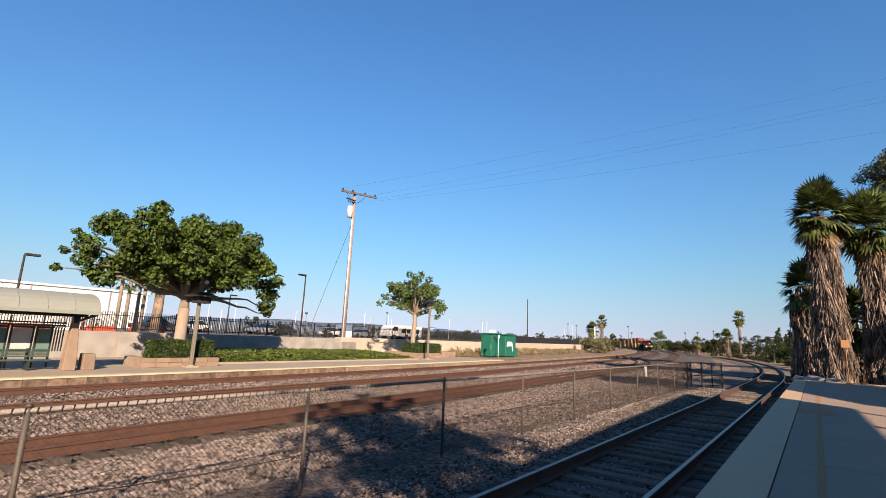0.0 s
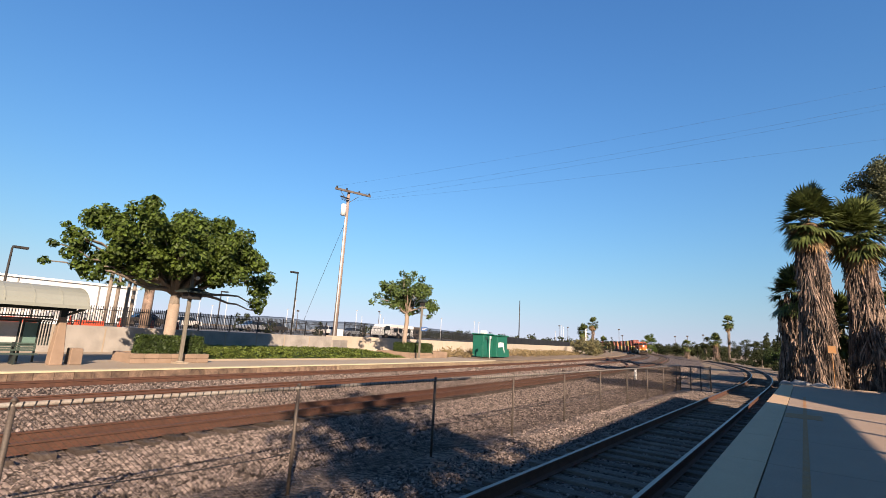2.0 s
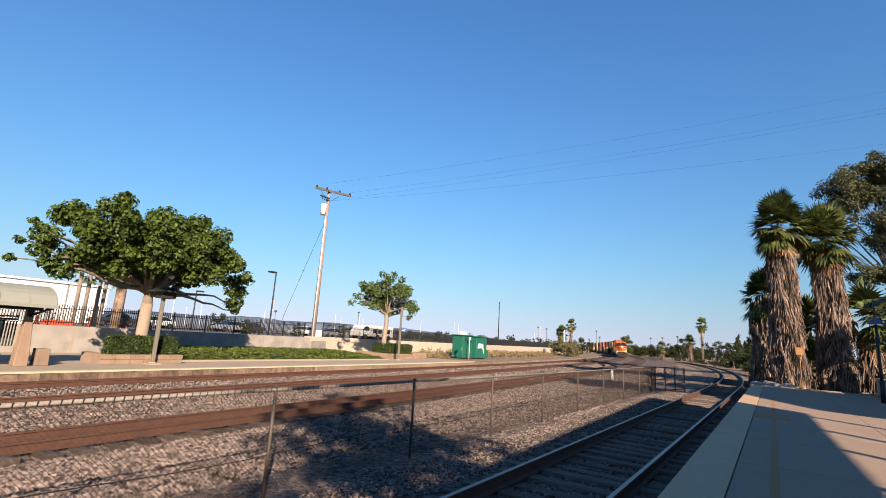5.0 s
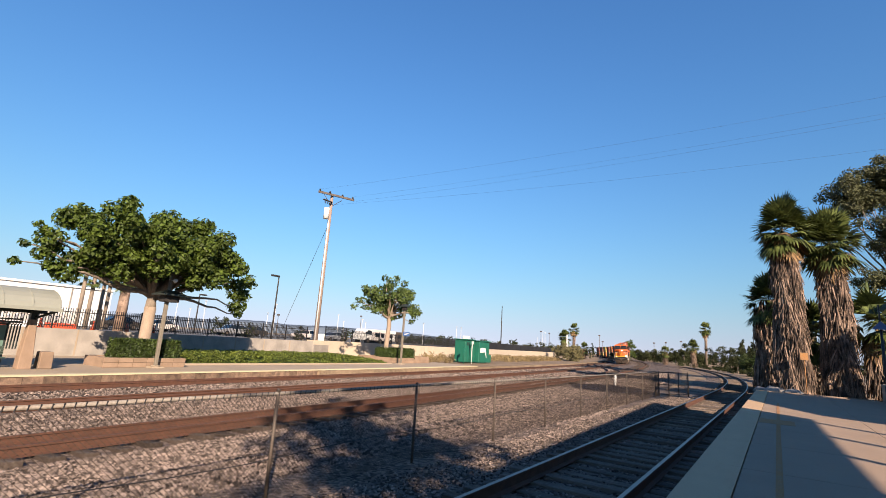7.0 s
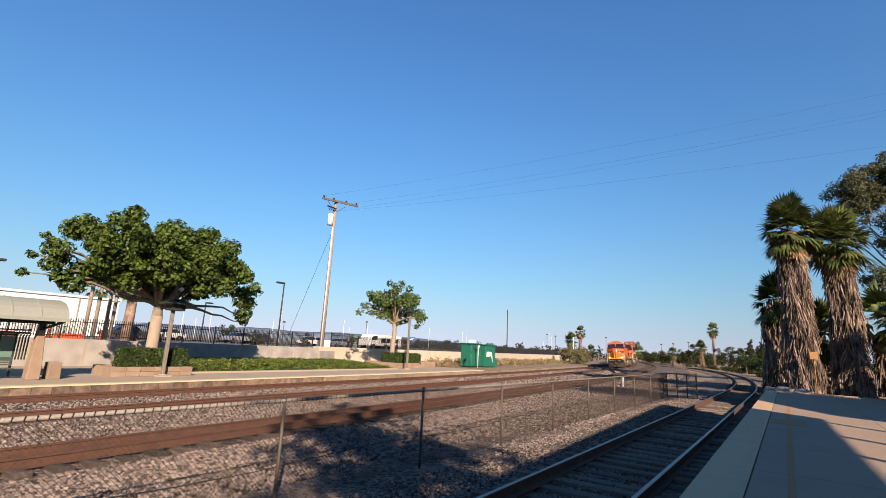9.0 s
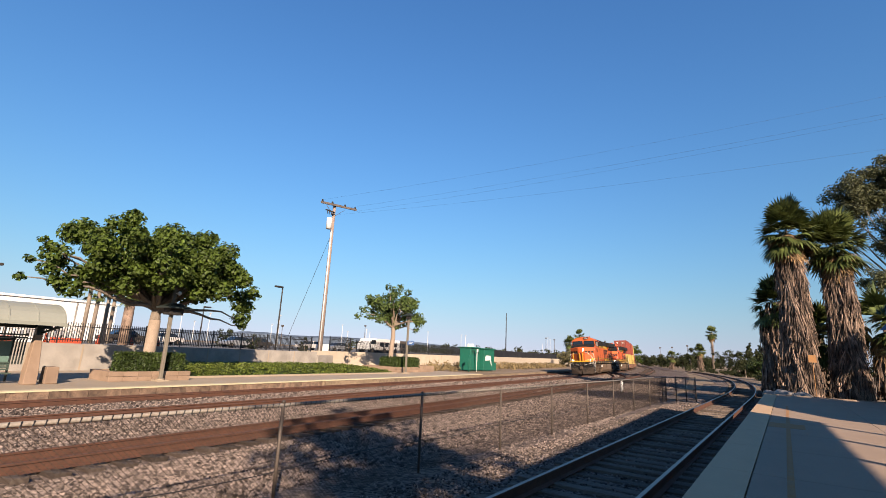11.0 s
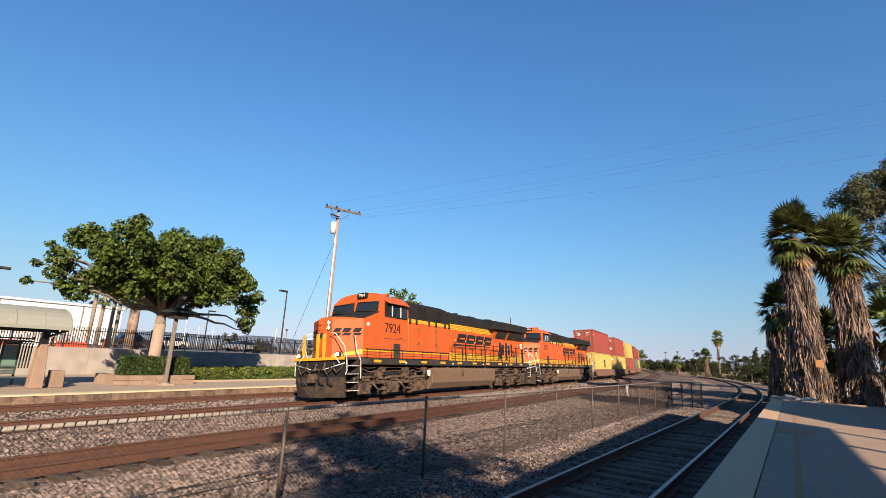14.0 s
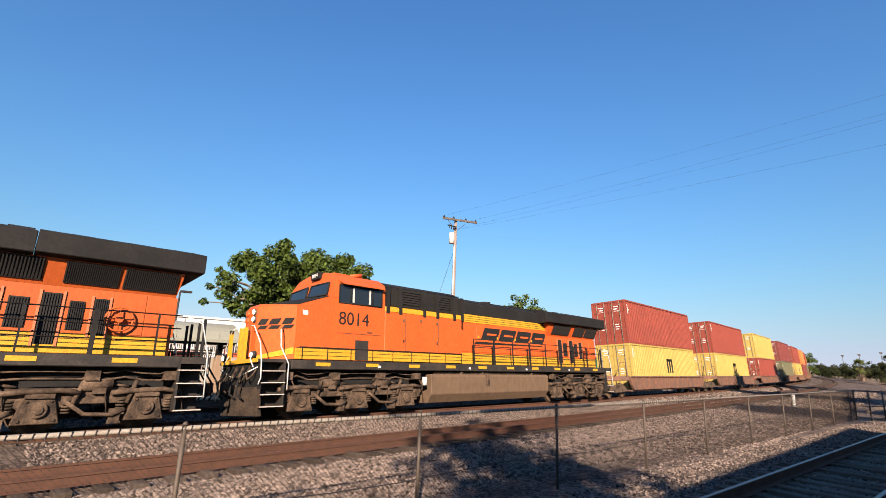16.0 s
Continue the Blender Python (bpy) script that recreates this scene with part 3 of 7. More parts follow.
def build_fence():
    f = thing("chain_link_fence", "rusty waist-high chain-link fence with galvanised posts", "fence")
    top, low = 1.06, -0.22
    y_end, posts = 28.6, [-4.45, -1.55, 1.36 ] + [4.22 + 2.93 * i for i in range(9)]
    for y in posts:
        bm = bm_new()
        x = fence_x(y)
        tube(bm, [(x, y, low - 0.1), (x, y, top + 0.03)], 0.024, 8)
        tube(bm, [(x, y, top + 0.03), (x, y, top + 0.06)], 0.034, 8, 0.012)
        part("post", bm, M_GALV, f)
    bm = bm_new()
    tube(bm, [(fence_x(-6), -6, top), (fence_x(y_end), y_end, top)], 0.023, 8)
    part("top_rail", bm, M_TOPRAIL, f, "weathered galvanised top rail")
    bm = bm_new()
    pts = [(fence_x(y), y, 0.28 + 0.03 * math.sin(y * 1.3)) for y in [-6 + i * 0.9 for i in range(39)]]
    tube(bm, pts, 0.007, 5)
    part("tension_wire", bm, M_IRON, f, "dark sagging middle wire")
    # woven diamonds
    verts, faces = [], []

    def wire(p, q, r):
        n = len(verts)
        for e in (p, q):
            for a in (0.5, 2.6, 4.7):
                verts.append((e[0] + r * math.cos(a), e[1] + 0.7 * r * math.sin(a), e[2] + 0.7 * r * math.sin(a)))
        for i in range(3):
            j = (i + 1) % 3
            faces.append((n + i, n + j, n + 3 + j, n + 3 + i))
    height = top - low - 0.03
    y = -7.4
    while y < y_end:
        for sgn in (1, -1):
            a, b = (y, y + height) if sgn > 0 else (y + height, y)
            za, zb = low + 0.03, top
            lo, hi = -6.0, y_end
            p, q = [a, za], [b, zb]
            for u, v in ((p, q), (q, p)):
                if u[0] < lo or u[0] > hi:
                    lim = lo if u[0] < lo else hi
                    k = (lim - u[0]) / (v[0] - u[0])
                    u[1] += (v[1] - u[1]) * k
                    u[0] = lim
            if abs(p[0] - q[0]) > 0.01:
                wire((fence_x(p[0]) + 0.004 * sgn, p[0], p[1]), (fence_x(q[0]) + 0.004 * sgn, q[0], q[1]), 0.003)
        y += 0.054
    m = new("mesh_wire", pieces("mesh_wire", verts, faces, M_WIRE))
    m.parent = f
    # the wire knuckled over the top rail
    bm = bm_new()
    y = -5.9
    while y < 14:
        x = fence_x(y)
        tube(bm, [(x + 0.024, y, top - 0.03), (x + 0.02, y + 0.012, top + 0.022), (x - 0.024, y + 0.03, top - 0.02)], 0.006, 4, cap=False)
        y += 0.085
    part("knuckle_wire", bm, M_IRON, f)["kind"] = "stuff"
    g = thing("fence_return", "rusty chain-link fence panels closing the fence end", "fence")
    x0 = fence_x(y_end)
    for k in range(4):
        bm = bm_new()
        px, py = x0 + 0.42 * k, y_end + 0.55 * k
        tube(bm, [(px, py, low), (px, py, top + 0.05)], 0.03, 8)
        part("post", bm, M_GALV, g)
    for z in (top, 0.4, -0.1):
        bm = bm_new()
        tube(bm, [(x0, y_end, z), (x0 + 1.26, y_end + 1.65, z)], 0.02, 6)
        part("rail", bm, M_GALV, g)
    verts2, faces2 = [], []
    n0 = len(verts)
    u = 0.0
    while u < 2.0:
        for sgn in (1, -1):
            p = (max(0, min(2.07, u if sgn > 0 else u + 0.6)), low)
            q = (max(0, min(2.07, u + 0.6 if sgn > 0 else u)), top)
            wire((x0 + p[0] * 0.61, y_end + p[0] * 0.8, p[1]), (x0 + q[0] * 0.61, y_end + q[0] * 0.8, q[1]), 0.003)
        u += 0.06
    m = new("mesh_wire", pieces("mesh_wire", verts[n0:], [tuple(i - n0 for i in fc) for fc in faces if fc[0] >= n0], M_WIRE))
    m.parent = g
    bm = bm_new()
    tube(bm, [(-7.98, 35.3, -0.4), (-7.98, 35.3, 0.45)], 0.09, 10)
    tube(bm, [(-7.98, 35.3, 0.45), (-7.98, 35.3, 0.5)], 0.09, 10, 0.03)
    thing("marker_post", "short white trackside marker post standing in ballast", "post", bm=bm, material=M_WHITE)


# ---------------- far platform, wall and railings ----------------
PZ = -0.30      # far platform level
YARD = 1.05     # yard level behind the wall


def edge_pt(y, d):
    return off_main(y, -6.55 + d)


def build_far_platform():
    pf = thing("far_platform", "sunlit tan concrete platform with pale edge line and block face", "platform", kind="structure")
    y = -20.0
    while y < 46:
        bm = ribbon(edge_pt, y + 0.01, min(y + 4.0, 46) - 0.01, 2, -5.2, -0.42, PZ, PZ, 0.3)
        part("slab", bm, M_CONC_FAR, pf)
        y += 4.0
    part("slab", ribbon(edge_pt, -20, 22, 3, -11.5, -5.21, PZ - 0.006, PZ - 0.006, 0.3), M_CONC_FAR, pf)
    part("edge_line", ribbon(edge_pt, -20, 46, 2, -0.41, 0.0, PZ + 0.006, PZ + 0.006, 0.06), M_EDGE, pf, "pale yellow edge line")
    y = -3.0
    while y < 46:
        e = y + random.uniform(0.55, 0.75)
        bm = ribbon(edge_pt, y + 0.008, e - 0.008, 1, -0.32, -0.03 + random.uniform(-0.012, 0.012), PZ - 0.055, PZ - 0.055, 0.42)
        part("face_block", bm, M_BRICKFACE, pf)
        y = e


def wall_run(name, label, pts, z0, z1, thick, material, panel, cap=False, strips=False):
    """A wall along pts in panels with open joints."""
    w = thing(name, label, "wall", kind="structure")
    for (xa, ya), (xb, yb) in zip(pts, pts[1:]):
        L = math.hypot(xb - xa, yb - ya)
        n = max(1, round(L / panel))
        for i in range(n):
            bm = bm_new()
            box(bm, L * i / n + 0.012, L * (i + 1) / n - 0.012, 0, thick, z0, z1)
            if cap:
                box(bm, L * i / n + 0.012, L * (i + 1) / n - 0.012, -0.05, thick + 0.05, z1, z1 + 0.1)
            p = part("panel", bm, material, w)
            p.matrix_basis = pose(xa, ya, 0, 0, 0, math.degrees(math.atan2(yb - ya, xb - xa)))
            if strips and i:
                bm = bm_new()
                box(bm, L * i / n - 0.045, L * i / n + 0.045, -0.012, 0.02, z0, z1 - 0.03)
                q = part("joint_strip", bm, M_CONC_FAR, w, "pale vertical joint strip")
                q.matrix_basis = p.matrix_basis.copy()
    return w


def iron_fence(pts, z0, height, gap=0.125, label="black iron picket fence on top of the wall", fabric=False):
    f = thing("iron_fence", label, "fence")
    for (xa, ya), (xb, yb) in zip(pts, pts[1:]):
        L = math.hypot(xb - xa, yb - ya)
        turn = pose(xa, ya, 0, 0, 0, math.degrees(math.atan2(yb - ya, xb - xa)))
        for z in (z0 + 0.15, z0 + height - 0.25):
            bm = bm_new()
            box(bm, 0, L, -0.02, 0.02, z, z + 0.045)
            part("rail", bm, M_IRON, f).matrix_basis = turn
        n = max(1, round(L / 2.4))
        for i in range(n + 1):
            bm = bm_new()
            u = L * i / n
            box(bm, u - 0.035, u + 0.035, -0.035, 0.035, z0 - 0.1, z0 + height + 0.06)
            part("post", bm, M_IRON, f).matrix_basis = turn
        bm = bm_new()
        u = gap
        while u < L:
            box(bm, u - 0.016, u + 0.016, -0.016, 0.016, z0 + 0.05, z0 + height)
            u += gap
        p = part("picket_infill", bm, M_IRON, f)
        p.matrix_basis = turn
        p["kind"] = "stuff"
    return f


def build_far_wall():
    wall_run("wall_west", "grey cast concrete retaining wall behind the far platform", [(-34.2, -14), (-34.0, 31)], -0.7, 1.26, 0.3, M_WALL, 2.6, strips=True)
    wall_run("wall_wing", "low grey concrete wing wall", [(-33.9, 31.05), (-34.6, 33.6)], -0.7, 0.95, 0.3, M_WALL, 2.6)
    wall_run("wall_cream", "cream block wall with flat cap", [(-35.6, 31.4), (-36.2, 37.5), (-35.8, 46), (-36.0, 58), (-38.0, 74), (-43.6, 104), (-46.6, 130), (-49.1, 155)], -0.7, 1.34, 0.3, M_CREAM, 3.2, cap=False)
    bm = bm_new()
    v = [bm.verts.new(p) for p in ((-34.2, -60, YARD), (-34.2, 31.1, YARD), (-35.8, 31.5, YARD), (-36.4, 37.5, YARD), (-36.1, 46, YARD), (-36.3, 58, YARD), (-38.3, 74, YARD), (-43.9, 104, YARD), (-49.4, 155, YARD), (-160, 155, YARD), (-160, -60, YARD))]
    bm.faces.new(v)
    thing("yard", "pale asphalt yard at the height of the wall top", "yard", kind="structure", bm=bm, material=M_ASPHALT)
    iron_fence([(-34.2, -8), (-34.05, 30.2)], 1.28, 1.22)
    iron_fence([(-36.2, 34.5), (-36.3, 37.6)], 1.15, 1.6)
    iron_fence([(-37.2, 39.5), (-37.0, 58), (-38.8, 74)], 1.15, 1.45, label="black iron picket fence along the yard")
    wall = thing("windscreen_fence", "long fence covered in black fabric round the yard", "fence")
    for i in range(24):
        y0, y1 = 66 + i * 3.6, 66 + (i + 1) * 3.6
        bm = bm_new()
        xa, xb = (-38.9 - min(y - 66, 40) * 0.165 - max(0, y - 106) * 0.11 for y in (y0, y1))
        hull(bm, [(x + d, y, z) for x, y in ((xa, y0), (xb, y1 - 0.06)) for d in (0, 0.03) for z in (1.25, 2.55)])
        part("fabric_panel", bm, M_FABRIC, wall)
        bm = bm_new()
        tube(bm, [(xa - 0.05, y0, 0.9), (xa - 0.05, y0, 2.75)], 0.04, 6)
        part("post", bm, M_GALV, wall)


# ---------------- the freight train ----------------
# A vehicle's own space: y 0 at its middle, its front end at -y; z 0 on the rail heads; +x is the side of the near platform.
AXLES = (-8.93, -6.84, -4.76, 5.24, 7.33, 9.38)


def wheelset(parent, y, r=0.53):
    bm = bm_new()
    tube(bm, [(-0.9, 0, 0), (0.9, 0, 0)], 0.09, 10)
    for s in (-1, 1):
        tube(bm, [(s * 0.69, 0, 0), (s * 0.72, 0, 0)], r + 0.025, 24)
        tube(bm, [(s * 0.72, 0, 0), (s * 0.83, 0, 0)], r, 24)
        tube(bm, [(s * 0.83, 0, 0), (s * 0.90, 0, 0)], r * 0.35, 14)
    w = part("wheelset", bm, M_UNDER, parent, "rusty steel wheels on one axle")
    w.matrix_basis = pose(0, y, r)
    return w


def loco_truck(parent, ys):
    """Three-axle truck: cast side frames with journals, springs, brake gear."""
    a, m, b = ys
    for s in (-1, 1):
        bm = bm_new()
        x0, x1 = sorted((s * 1.02, s * 1.22))
        prism(bm, [(a - 0.75, 0.72), (a - 0.45, 0.98), (b + 0.45, 0.98), (b + 0.75, 0.72), (b + 0.7, 0.52), (b + 0.3, 0.5), (b - 0.5, 0.62), (m + 0.5, 0.62), (m + 0.3, 0.5), (m - 0.3, 0.5), (m - 0.5, 0.62), (a + 0.5, 0.62), (a - 0.3, 0.5), (a - 0.7, 0.52)], x0, x1, "x")
        for y in ys:
            prism(bm, [(y - 0.42, 0.22), (y + 0.42, 0.22), (y + 0.27, 0.78), (y - 0.27, 0.78)], *sorted((s * 1.06, s * 1.3)), "x")
        part("side_frame", bm, M_UNDER, parent, "dusty cast truck side frame", 0.015)
        for y in ys:
            bm = bm_new()
            tube(bm, [(s * 1.28, y, 0.52), (s * 1.37, y, 0.52)], 0.17, 16)
            tube(bm, [(s * 1.37, y, 0.52), (s * 1.40, y, 0.52)], 0.10, 12)
            part("journal_box", bm, M_UNDER, parent)
            for dy in (-0.5, 0.5):
                bm = bm_new()
                for i in range(5):
                    tube(bm, [(s * 1.16, y + dy, 0.42 + i * 0.065), (s * 1.16, y + dy, 0.46 + i * 0.065)], 0.105, 10)
                part("coil_spring", bm, M_UNDER, parent)
        for y in ((a + m) / 2, (m + b) / 2):
            bm = bm_new()
            tube(bm, [(s * 1.22, y - 0.32, 1.06), (s * 1.22, y + 0.28, 1.06)], 0.16, 12)
            tube(bm, [(s * 1.22, y + 0.28, 1.06), (s * 1.22, y + 0.62, 1.0)], 0.035, 6)
            box(bm, min(s * 1.1, s * 1.34), max(s * 1.1, s * 1.34), y - 0.1, y + 0.16, 0.84, 1.12)
            part("brake_cylinder", bm, M_UNDER, parent)
            bm = bm_new()
            tube(bm, [(s * 1.3, y - 0.62, 0.72), (s * 1.32, y - 0.2, 0.40), (s * 1.32, y + 0.35, 0.36), (s * 1.28, y + 0.6, 0.46)], 0.05, 6)
            box(bm, min(s * 1.12, s * 1.3), max(s * 1.12, s * 1.3), y + 0.3, y + 0.52, 0.16, 0.5)
            part("brake_rigging", bm, M_UNDER, parent)
        bm = bm_new()
        pts = [(s * 1.34, a - 0.6 + i * (b - a + 1.2) / 14, 1.16 + 0.07 * math.sin(i * 2.3) + (0.05 if i % 3 else -0.05)) for i in range(15)]
        tube(bm, pts, 0.028, 6)
        tube(bm, [(p[0] - s * 0.08, p[1], p[2] + 0.16) for p in pts], 0.022, 6)
        part("air_pipe", bm, M_UNDER, parent)
        for y in (a + 0.55, m + 0.6, b - 0.4):
            bm = bm_new()
            tube(bm, [(s * 1.26, y, 0.62), (s * 1.3, y + 0.16, 1.2)], 0.055, 8)
            part("damper", bm, M_UNDER, parent)
        for y in ys:
            bm = bm_new()
            for dy in (-0.3, 0.3):
                tube(bm, [(s * 1.3, y + dy, 0.3), (s * 1.33, y + dy, 0.3)], 0.035, 6)
                tube(bm, [(s * 1.3, y + dy * 0.7, 0.7), (s * 1.33, y + dy * 0.7, 0.7)], 0.03, 6)
            box(bm, min(s * 1.2, s * 1.36), max(s * 1.2, s * 1.36), y - 0.26, y + 0.26, 0.76, 0.86)
            tube(bm, [(s * 1.3, y - 0.75, 0.86), (s * 1.34, y - 0.3, 0.9), (s * 1.34, y + 0.35, 0.93), (s * 1.3, y + 0.7, 0.86)], 0.06, 8)
            part("journal_cap", bm, M_UNDER, parent, "dusty pedestal cap with bolts")
        for y in (a - 0.5, (a + m) / 2 + 0.1, (m + b) / 2 - 0.15, b + 0.45):
            bm = bm_new()
            box(bm, min(s * 1.18, s * 1.42), max(s * 1.18, s * 1.42), y - 0.14, y + 0.14, 1.14, 1.36)
            tube(bm, [(s * 1.36, y + 0.1, 1.16), (s * 1.3, y + 0.3, 0.9), (s * 1.24, y + 0.42, 0.3)], 0.02, 5)
            part("sand_pipe", bm, M_UNDER, parent)
    bm = bm_new()
    box(bm, -0.95, 0.95, a - 0.4, b + 0.4, 0.72, 1.25)
    part("bolster", bm, M_LBLACK, parent)


def hand_rail(parent, pts, r=0.02, material=None, label=""):
    bm = bm_new()
    tube(bm, pts, r, 6)
    return part("handrail", bm, material or M_LBLACK, parent, label)


def slat_panel(parent, name, y0, y1, z0, z1, x, s, n, lean=0.0, vertical=True):
    """A louvred grille: backing with raised slats."""
    bm = bm_new()
    xa = x - s * lean
    hull(bm, [(x + s * d, y, z0) for d in (0, 0.015) for y in (y0, y1)] + [(xa + s * d, y, z1) for d in (0, 0.015) for y in (y0, y1)])
    for i in range(n):
        if vertical:
            y = y0 + (i + 0.5) * (y1 - y0) / n
            w = (y1 - y0) / n * 0.22
            hull(bm, [(x + s * d, yy, z0 + 0.02) for d in (0.012, 0.04) for yy in (y - w, y + w)] + [(xa + s * d, yy, z1 - 0.02) for d in (0.012, 0.04) for yy in (y - w, y + w)])
        else:
            z = z0 + (i + 0.5) * (z1 - z0) / n
            box(bm, *sorted((x + s * 0.01, x + s * 0.05)), y0, y1, z - 0.02, z + 0.012)
    return part(name, bm, M_GRILLE, parent, "black louvred grille")


def emblem(parent, y0, y1, z0, z1, x, s, material):
    """The owner's mark as plain slanted blocks over an underline sweep."""
    n, h, k = 4, z1 - z0, 0.30
    w = (y1 - y0) / n
    xa, xb = sorted((x, x + s * 0.006))
    for i in range(n):
        a, e = y0 + i * w + 0.03, y0 + (i + 1) * w - 0.06
        bm = bm_new()
        prism(bm, [(a, z0 + h * 0.28), (e - 0.1, z0 + h * 0.28), (e + k * 0.35, z0 + h * 0.52), (e - 0.06 + k * 0.5, z0 + h * 0.62), (e + k * 0.6, z0 + h * 0.72), (e - 0.06 + k, z1), (a + k, z1)], xa, xb, "x")
        b = part("emblem_block", bm, material, parent, "black slanted block of the owner's mark")
        bm = bm_new()
        prism(bm, [(a + 0.28 + k * 0.45, z0 + h * 0.57), (e - 0.2 + k * 0.45, z0 + h * 0.57), (e - 0.2 + k * 0.6, z0 + h * 0.68), (a + 0.28 + k * 0.6, z0 + h * 0.68)], xa - 0.002, xb + 0.002, "x")
        part("slit", bm, M_LORANGE, b)
    bm = bm_new()
    prism(bm, [(y0 - 0.4, z0), (y1 - 0.2, z0 + h * 0.12), (y1 - 0.1, z0 + h * 0.17), (y0 - 0.3, z0 + h * 0.16)], xa, xb, "x")
    part("emblem_underline", bm, material, parent)


def RAIL_A(s):
    return [(s * x, y, z) for x, y, z in ((0.55, -10.38, 2.78), (0.85, -10.38, 2.74), (1.36, -10.36, 2.2), (1.48, -10.33, 1.66), (1.5, -10.32, 1.2), (1.45, -10.36, 1.02))]


def RAIL_B(s):
    return [(s * x, y, z) for x, y, z in ((1.2, -9.62, 2.66), (1.42, -9.78, 2.62), (1.5, -9.78, 2.1), (1.54, -9.52, 1.6), (1.54, -9.52, 0.86))]


def build_loco(number, paint=M_LORANGE, stripe=M_LYELLOW):
    L = thing("locomotive", "orange, yellow and black freight diesel locomotive on six axles", "locomotive", group="locomotives")
    wheels = [wheelset(L, y) for y in AXLES]
    loco_truck(L, AXLES[:3])
    loco_truck(L, AXLES[3:])
    # frame
    bm = bm_new()
    box(bm, -1.5, 1.5, -9.4, 10.0, 1.45, 1.73)
    part("frame_sill", bm, M_SILL, L, "dark side sill with yellow reflectors", 0.02)
    bm = bm_new()
    box(bm, -1.1, 1.1, -9.5, 10.2, 1.22, 1.46)
    part("underframe", bm, M_LBLACK, L)
    for s in (-1, 1):
        y = -8.6
        for i in range(10):
            bm = bm_new()
            box(bm, *sorted((s * 1.495, s * 1.508)), y, y + 0.52, 1.55, 1.66)
            part("reflector", bm, M_LYELLOW, L, "yellow reflective strip")
            y += 1.9
        for y in (-6.2, -1.6, 2.3, 6.0):
            bm = bm_new()
            box(bm, *sorted((s * 1.495, s * 1.51)), y, y + 0.12, 1.52, 1.60)
            part("data_plate", bm, M_WHITE, L)
    # fuel tank
    bm = bm_new()
    prism(bm, [(-1.42, 1.33), (-1.5, 1.24), (-1.46, 0.58), (-1.2, 0.26), (1.2, 0.26), (1.46, 0.58), (1.5, 1.24), (1.42, 1.33)], -3.68, 4.1)
    part("fuel_tank", bm, M_TANK, L, "long dusty brown fuel tank", 0.02)
    for s in (-1, 1):
        bm = bm_new()
        tube(bm, [(s * 1.40, -3.95, 0.92), (s * 1.40, -3.95, 1.22)], 0.09, 12)
        part("air_filter", bm, M_WHITE, L)
        bm = bm_new()
        for y in (-1.9, -0.6, 2.9):
            tube(bm, [(s * 1.3, y, 1.30), (s * 1.3, y + 0.05, 1.46)], 0.1, 10)
        tube(bm, [(s * 1.3, -3.4, 1.39), (s * 1.3, 4.0, 1.39)], 0.045, 6)
        part("pipework", bm, M_UNDER, L)
        bm = bm_new()
        box(bm, *sorted((s * 1.49, s * 1.512)), -0.55, -0.47, 0.85, 1.3)
        box(bm, *sorted((s * 1.49, s * 1.512)), -0.40, -0.32, 0.85, 1.3)
        part("fuel_gauge", bm, M_UNDER, L)
    # nose and cab
    bm = bm_new()
    hull(bm, [(s * x, y, z) for s in (-1, 1) for x, y, z in ((0.42, -10.12, 1.75), (0.42, -10.14, 3.38), (0.34, -10.04, 3.5), (1.5, -9.35, 1.75), (1.5, -9.35, 3.41), (0.5, -9.3, 3.57), (0.5, -9.34, 1.75))])
    part("nose", bm, paint, L, "orange nose with slanted black lettering blocks", 0.02)
    bm = bm_new()
    hull(bm, [(s * x, y, z) for s in (-1, 1) for x, y, z in ((1.5, -9.345, 1.75), (1.5, -9.345, 3.41), (1.5, -8.25, 3.79), (0.5, -9.29, 3.57), (0.5, -8.25, 3.86), (1.5, -5.95, 1.75), (1.5, -5.95, 3.79))])
    hull(bm, [(s * x, y, z) for s in (-1, 1) for x, y, z in ((1.5, -8.25, 3.78), (1.5, -5.95, 3.78), (1.46, -8.13, 4.38), (1.5, -5.95, 4.34), (1.44, -5.95, 4.46), (1.05, -8.06, 4.70), (1.05, -5.95, 4.70), (0.5, -8.0, 4.82), (0.5, -5.95, 4.82))])
    part("cab", bm, paint, L, "orange cab with road number")
    # windscreen panes on the sloping front
    for s in (-1, 1):
        a, b = Vector((s * 0.08, -8.245, 3.92)), Vector((s * 1.38, -8.235, 3.88))
        c, d = Vector((s * 1.36, -8.155, 4.30)), Vector((s * 0.12, -8.145, 4.34))
        out = Vector((0, -0.03, 0.006))
        bm = bm_new()
        hull(bm, [tuple(p + out * k) for p in (a, b, c, d) for k in (-1.0, 1.0)])
        part("windscreen", bm, M_GLASS, L, "dark slanting windscreen")
        bm = bm_new()
        for p, q in ((a, b), (b, c), (c, d), (d, a)):
            tube(bm, [p + out * 1.05, q + out * 1.05], 0.028, 6)
        part("windscreen_frame", bm, M_LBLACK, L)
        bm = bm_new()
        hull(bm, [(s * (1.49 + d), y, z) for d in (0, 0.02) for y, z in ((-7.85, 3.66), (-7.85, 4.24), (-6.12, 3.66), (-6.12, 4.26))])
        w = part("side_window", bm, M_GLASS, L, "dark sliding cab window")
        bm = bm_new()
